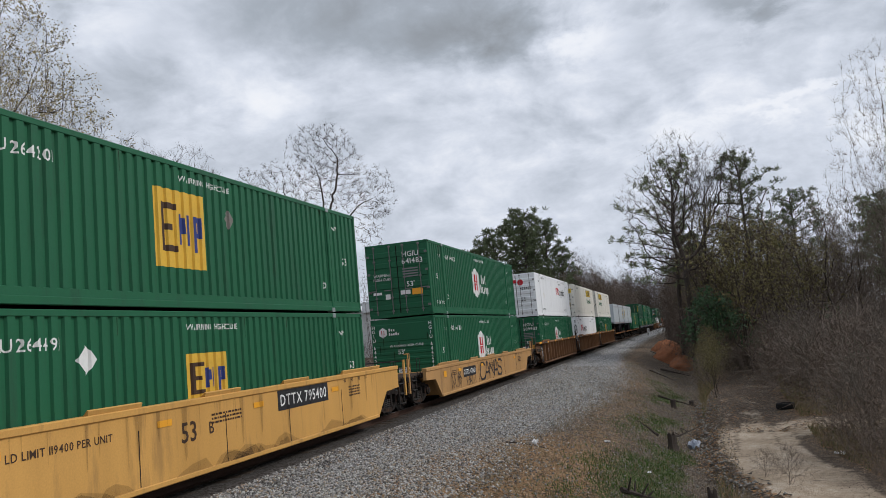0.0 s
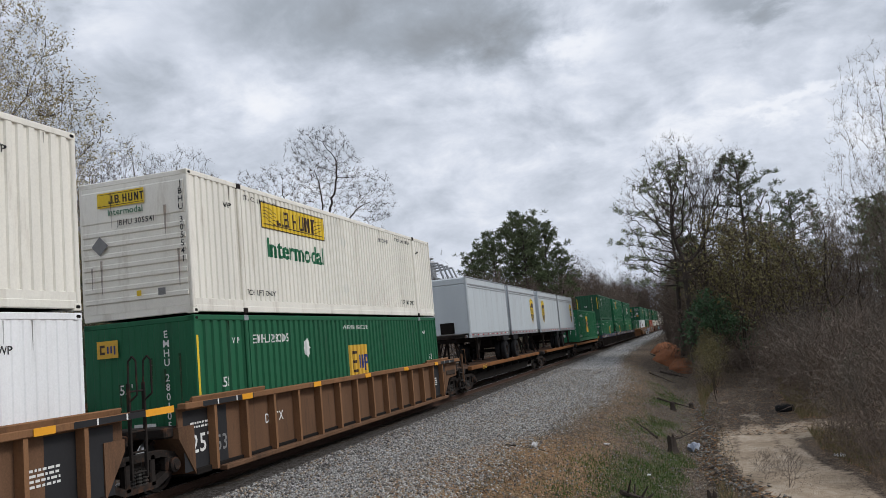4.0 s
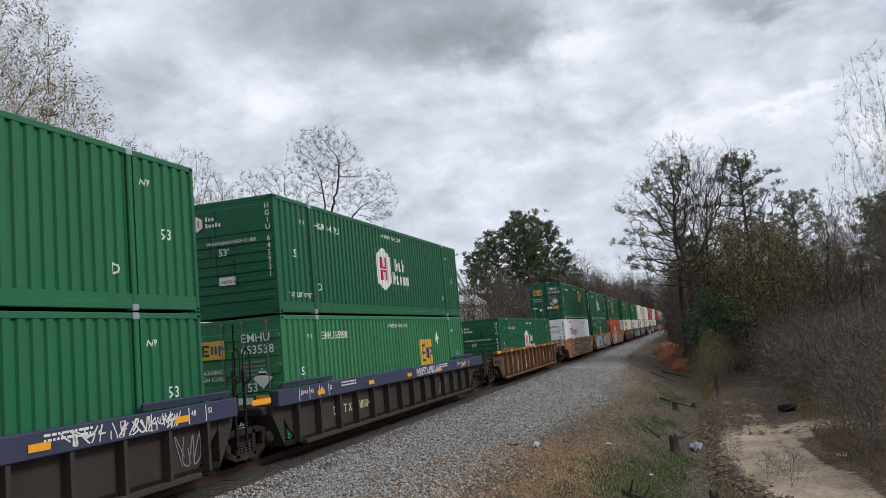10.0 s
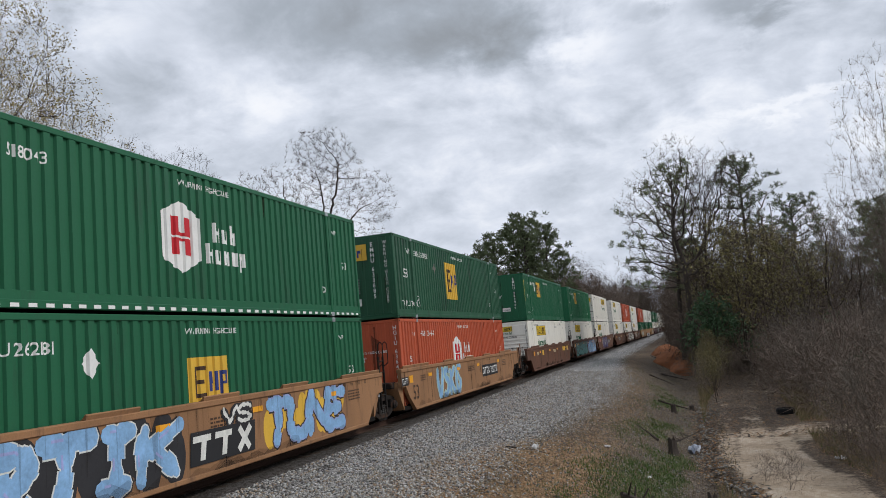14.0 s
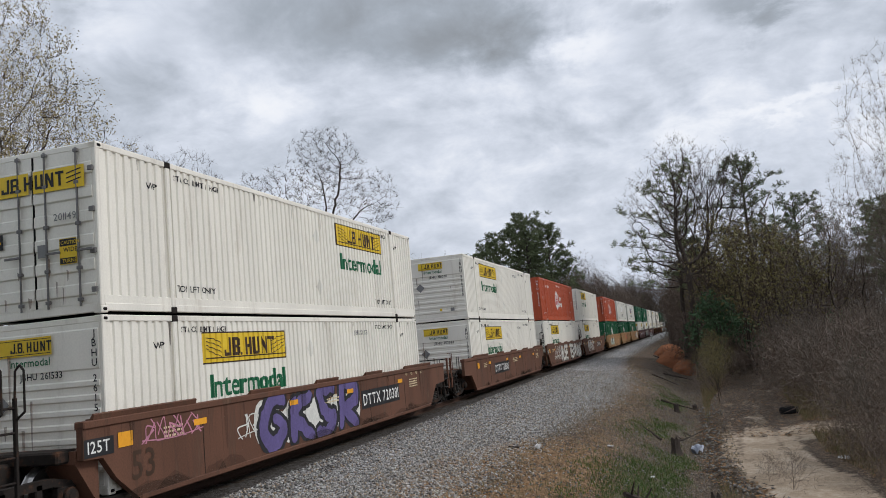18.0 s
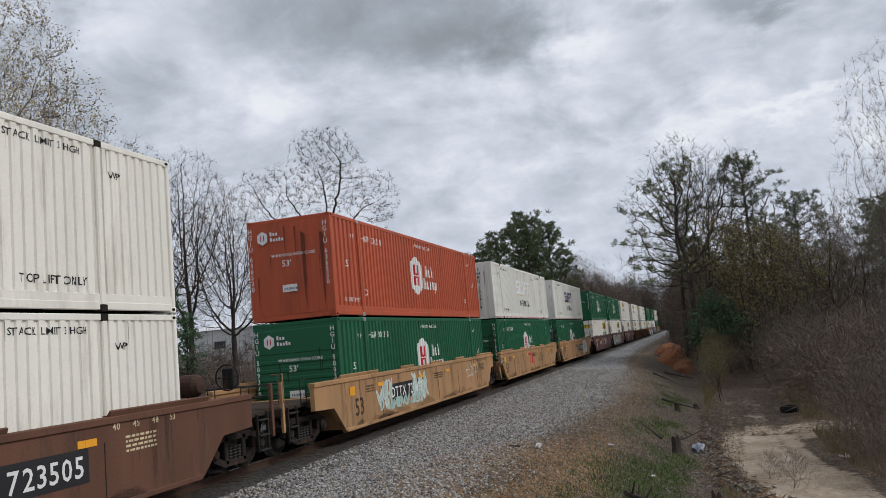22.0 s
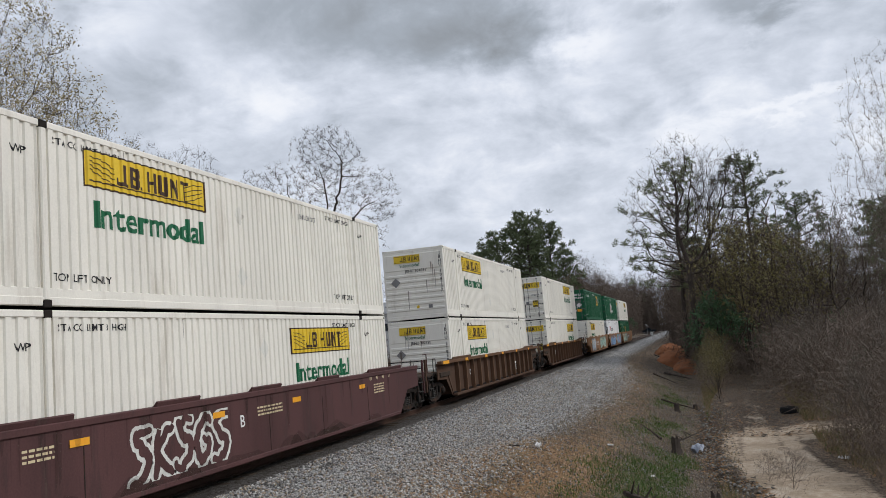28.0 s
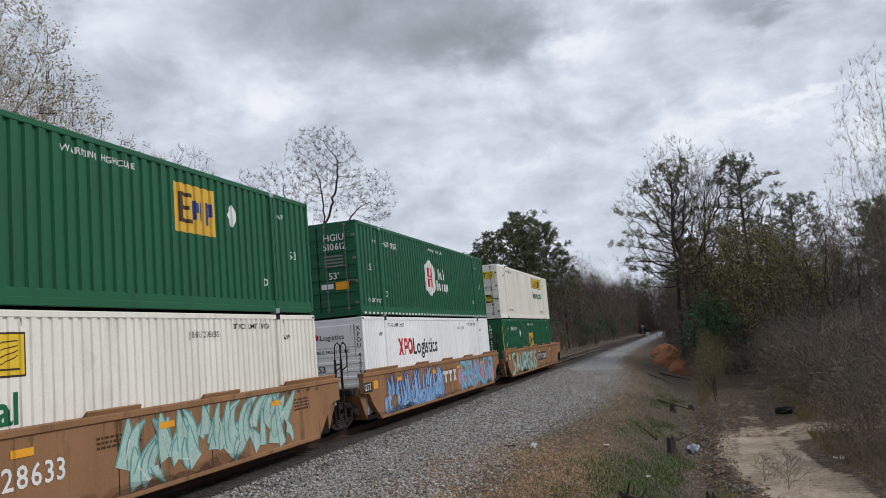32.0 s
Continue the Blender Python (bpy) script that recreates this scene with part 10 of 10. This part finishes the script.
# ---- loose cover: ballast stones, dead leaves, grass, ditch rubble ----
def scatter(name, n, xy, size, mat, seed, label, sides, flat=0.7, lift=0.35):
    """Small uneven stones or leaves over the ground, as one mass."""
    g = np.random.RandomState(seed)
    pts = xy(g, n)
    n = len(pts)
    z = height(pts[:, 0], pts[:, 1])
    s = size * g.uniform(0.55, 1.35, size=(n, 1))
    base = np.array([(1, 0, 0), (-0.5, 0.87, 0), (-0.5, -0.87, 0), (0, 0, 1), (0.1, 0.1, -0.7)]) if sides else np.array([(1, 0, 0), (0, 0.5, 0.12), (-1, 0, 0.05), (0, -0.5, 0.1)])
    k = len(base)
    a = g.uniform(0, 6.28, n)
    ca, sa = np.cos(a)[:, None], np.sin(a)[:, None]
    jit = base[None] * g.uniform(0.7, 1.3, size=(n, k, 3))
    x = jit[..., 0] * ca - jit[..., 1] * sa
    y = jit[..., 0] * sa + jit[..., 1] * ca
    tilt = g.normal(scale=0.35, size=(n, 1))
    zz = jit[..., 2] * flat + x * tilt
    v = np.stack([x * s + pts[:, :1], y * s + pts[:, 1:2], zz * s + (z[:, None] + s * lift)], -1)
    f = np.array([(0, 1, 3), (1, 2, 3), (2, 0, 3), (1, 0, 4), (2, 1, 4), (0, 2, 4)]) if sides else np.array([(0, 1, 2, 3)])
    f = f[None] + (np.arange(n) * k)[:, None, None]
    return tagged(new(name, big_mesh(name, v.reshape(-1, 3), f.reshape(-1, f.shape[-1]), [mat])), label, name.replace("_", " "), kind="stuff")


def near_gravel(g, n):
    y = 12.5 + 46 * g.uniform(0, 1, n) ** 2.0
    x = g.uniform(1.9, 8.2, n)
    keep = zones(x, y)[:, 0] + g.normal(0, 0.22, n) > 0.5
    return np.stack([x, y], -1)[keep]


def bank(g, n):
    y = 13.5 + 45 * g.uniform(0, 1, n) ** 1.7
    x = g.uniform(3.6, 9.5, n)
    return np.stack([x, y], -1)[zones(x, y)[:, 3] + g.normal(0, 0.14, n) > 0.34]


def grassy(g, n):
    y = 14 + 42 * g.uniform(0, 1, n) ** 1.5
    x = g.uniform(6.8, 11.0, n)
    z = zones(x, y)[:, 1]
    return np.stack([x, y], -1)[z + g.normal(0, 0.13, n) > 0.50]


def ditch(g, n):
    y = g.uniform(19, 48, n)
    x = 10.75 + 1.3 * np.clip((27 - y) / 5, 0, 1) + g.normal(0, 0.25, n)
    return np.stack([x, y], -1)


def wayside(g, n):
    y = g.uniform(20, 60, n)
    x = road_mid(y) + g.choice((-1, 1), n) * (2.0 + np.abs(g.normal(0, 1.3, n)))
    return np.stack([x, y], -1)[(x > 10.8) & (np.abs(y - 36 - 0.25 * (x - 14)) > 1.8)]


for k, (shade, n) in enumerate((((0.20, 0.195, 0.19), 16000), ((0.37, 0.36, 0.34), 15000), ((0.48, 0.475, 0.46), 12000), ((0.10, 0.095, 0.09), 9000), ((0.33, 0.26, 0.19), 11000))):
    scatter("ballast_stones", n, near_gravel, 0.030, material("ballast_stone", shade, rough=0.9, vary=0.35, scale=9, fine=60, bump=0.3), 20 + k, "loose angular grey ballast stones", True)
scatter("dead_leaves", 30000, bank, 0.04, M["litter"], 31, "dead brown leaves on the bank", False, 1.0, 0.25)
scatter("dead_leaves", 12000, bank, 0.04, M["straw"], 32, "pale dry leaves on the bank", False, 1.0, 0.25)
scatter("ditch_rubble", 420, ditch, 0.065, M["stone"], 33, "grey rubble in the ditch", True)
scatter("ditch_leaves", 2200, ditch, 0.06, M["litter"], 35, "dead leaves in the ditch", False, 1.0, 0.25)
scatter("wayside_leaves", 7000, wayside, 0.07, M["litter"], 34, "dead leaves beside the dirt road", False, 1.0, 0.25)


def blades(name, xy, n, high, mat, seed, label):
    g = np.random.RandomState(seed)
    pts = xy(g, n)
    n = len(pts)
    z = height(pts[:, 0], pts[:, 1])
    h = high * g.uniform(0.4, 1.3, n)
    a = g.uniform(0, 6.28, n)
    w = 0.010
    lx, ly = g.normal(0, 0.35, n) * h, g.normal(0, 0.35, n) * h
    p0 = np.stack([pts[:, 0] - np.cos(a) * w, pts[:, 1] - np.sin(a) * w, z - 0.02], -1)
    p1 = np.stack([pts[:, 0] + np.cos(a) * w, pts[:, 1] + np.sin(a) * w, z - 0.02], -1)
    p2 = np.stack([pts[:, 0] + lx, pts[:, 1] + ly, z + h], -1)
    v = np.stack([p0, p1, p2], 1)
    return tagged(new(name, big_mesh(name, v.reshape(-1, 3), np.arange(3 * n).reshape(-1, 3), [mat])), label, "grass", kind="stuff")


blades("grass", grassy, 80000, 0.085, M["grass"], 41, "short green grass in patches on the bank")
def slope(g, n):
    y = 14 + 50 * g.uniform(0, 1, n) ** 1.5
    return np.stack([g.uniform(6.0, 11.6, n), y], -1)


def track_floor(g, n):
    y = 34 + 40 * g.uniform(0, 1, n) ** 1.3
    return np.stack([road_mid(y) + g.uniform(-2.4, 2.6, n), y], -1)


scatter("road_leaves", 1800, track_floor, 0.07, M["litter"], 51, "dead leaves on the woodland track", False, 1.0, 0.25)
scatter("road_debris", 3000, track_floor, 0.08, M["bark"], 52, "dark bark and twigs on the woodland track", False, 1.0, 0.2)
scatter("bank_stones", 4200, slope, 0.035, M["stone"], 36, "small grey stones on the earth bank", True)
scatter("bank_debris", 5000, slope, 0.06, M["bark"], 37, "dark bits of bark and twigs on the bank", False, 1.0, 0.2)
scatter("ditch_debris", 800, ditch, 0.10, M["bark"], 38, "dark wood scraps in the ditch", False, 1.0, 0.3)
blades("dry_grass", slope, 9000, 0.13, M["straw"], 42, "thin dry grass on the bank")
blades("weeds", wayside, 12000, 0.45, M["straw"], 43, "dry weeds beside the dirt road")
blades("green_weeds", wayside, 5000, 0.25, M["grass"], 44, "green weeds beside the dirt road")
for x, y, k in ((14.9, 24.6, 0.42), (14.7, 27.2, 0.46), (15.4, 23.2, 0.40), (15.7, 27.9, 0.6), (15.2, 30.2, 0.55), (16.0, 25.0, 0.6), (14.6, 21.6, 0.3)):
    plant("shrub_b" if k < 0.5 else "shrub_c", x, y, size=k, name="bush", cat="bush", group="brush beside the dirt road")
plant("shrub_a", 12.6, 23.6, size=0.26, name="sapling", cat="bush", group="saplings in the road")
plant("shrub_a", 12.1, 24.8, size=0.2, name="sapling", cat="bush", group="saplings in the road")

# ---- what moves: the whole train ----
SPEED = (311.827, 1.7404, -3.3583, 0.5892)


def gone(t):
    """How far the train has run at t seconds."""
    u = t / 16.0
    return sum(c * u ** (k + 1) for k, c in enumerate(SPEED))


def motions():
    for ob, place, floor in MOVING:
        rows = []
        for t in range(33):
            y = place - gone(t)
            turn = -math.degrees(math.atan(6.0e-5 * max(0.0, y + 8 - 80.0)))
            rows.append((t, pose(bend(y), y, floor, 0, 0, turn)))
        walk(ob, rows)
    for w, yy, place in WHEELSETS:
        # wheels are turned while they roll past the camera
        t0 = next((t for t in range(33) if place - gone(t) < 62), 32)
        t1 = next((t for t in range(33) if place - gone(t) < 2), 32)
        if place < 8:
            t0, t1 = 0, 2
        rows = []
        if t0 > 0:
            rows.append((0, pose(0, yy, WHEEL_R)))
        a = 0.0
        for k in range(int((t1 - t0) * FPS) + 1):
            t = t0 + k / FPS
            a = math.degrees((gone(t) - gone(t0)) / WHEEL_R)
            rows.append((t, pose(0, yy, WHEEL_R, a, 0, 0)))
        if t1 < 32:
            rows.append((32, pose(0, yy, WHEEL_R, a, 0, 0)))
        if len(rows) < 2:
            rows = [(0, pose(0, yy, WHEEL_R)), (32, pose(0, yy, WHEEL_R))]
        walk(w, rows)


motions()
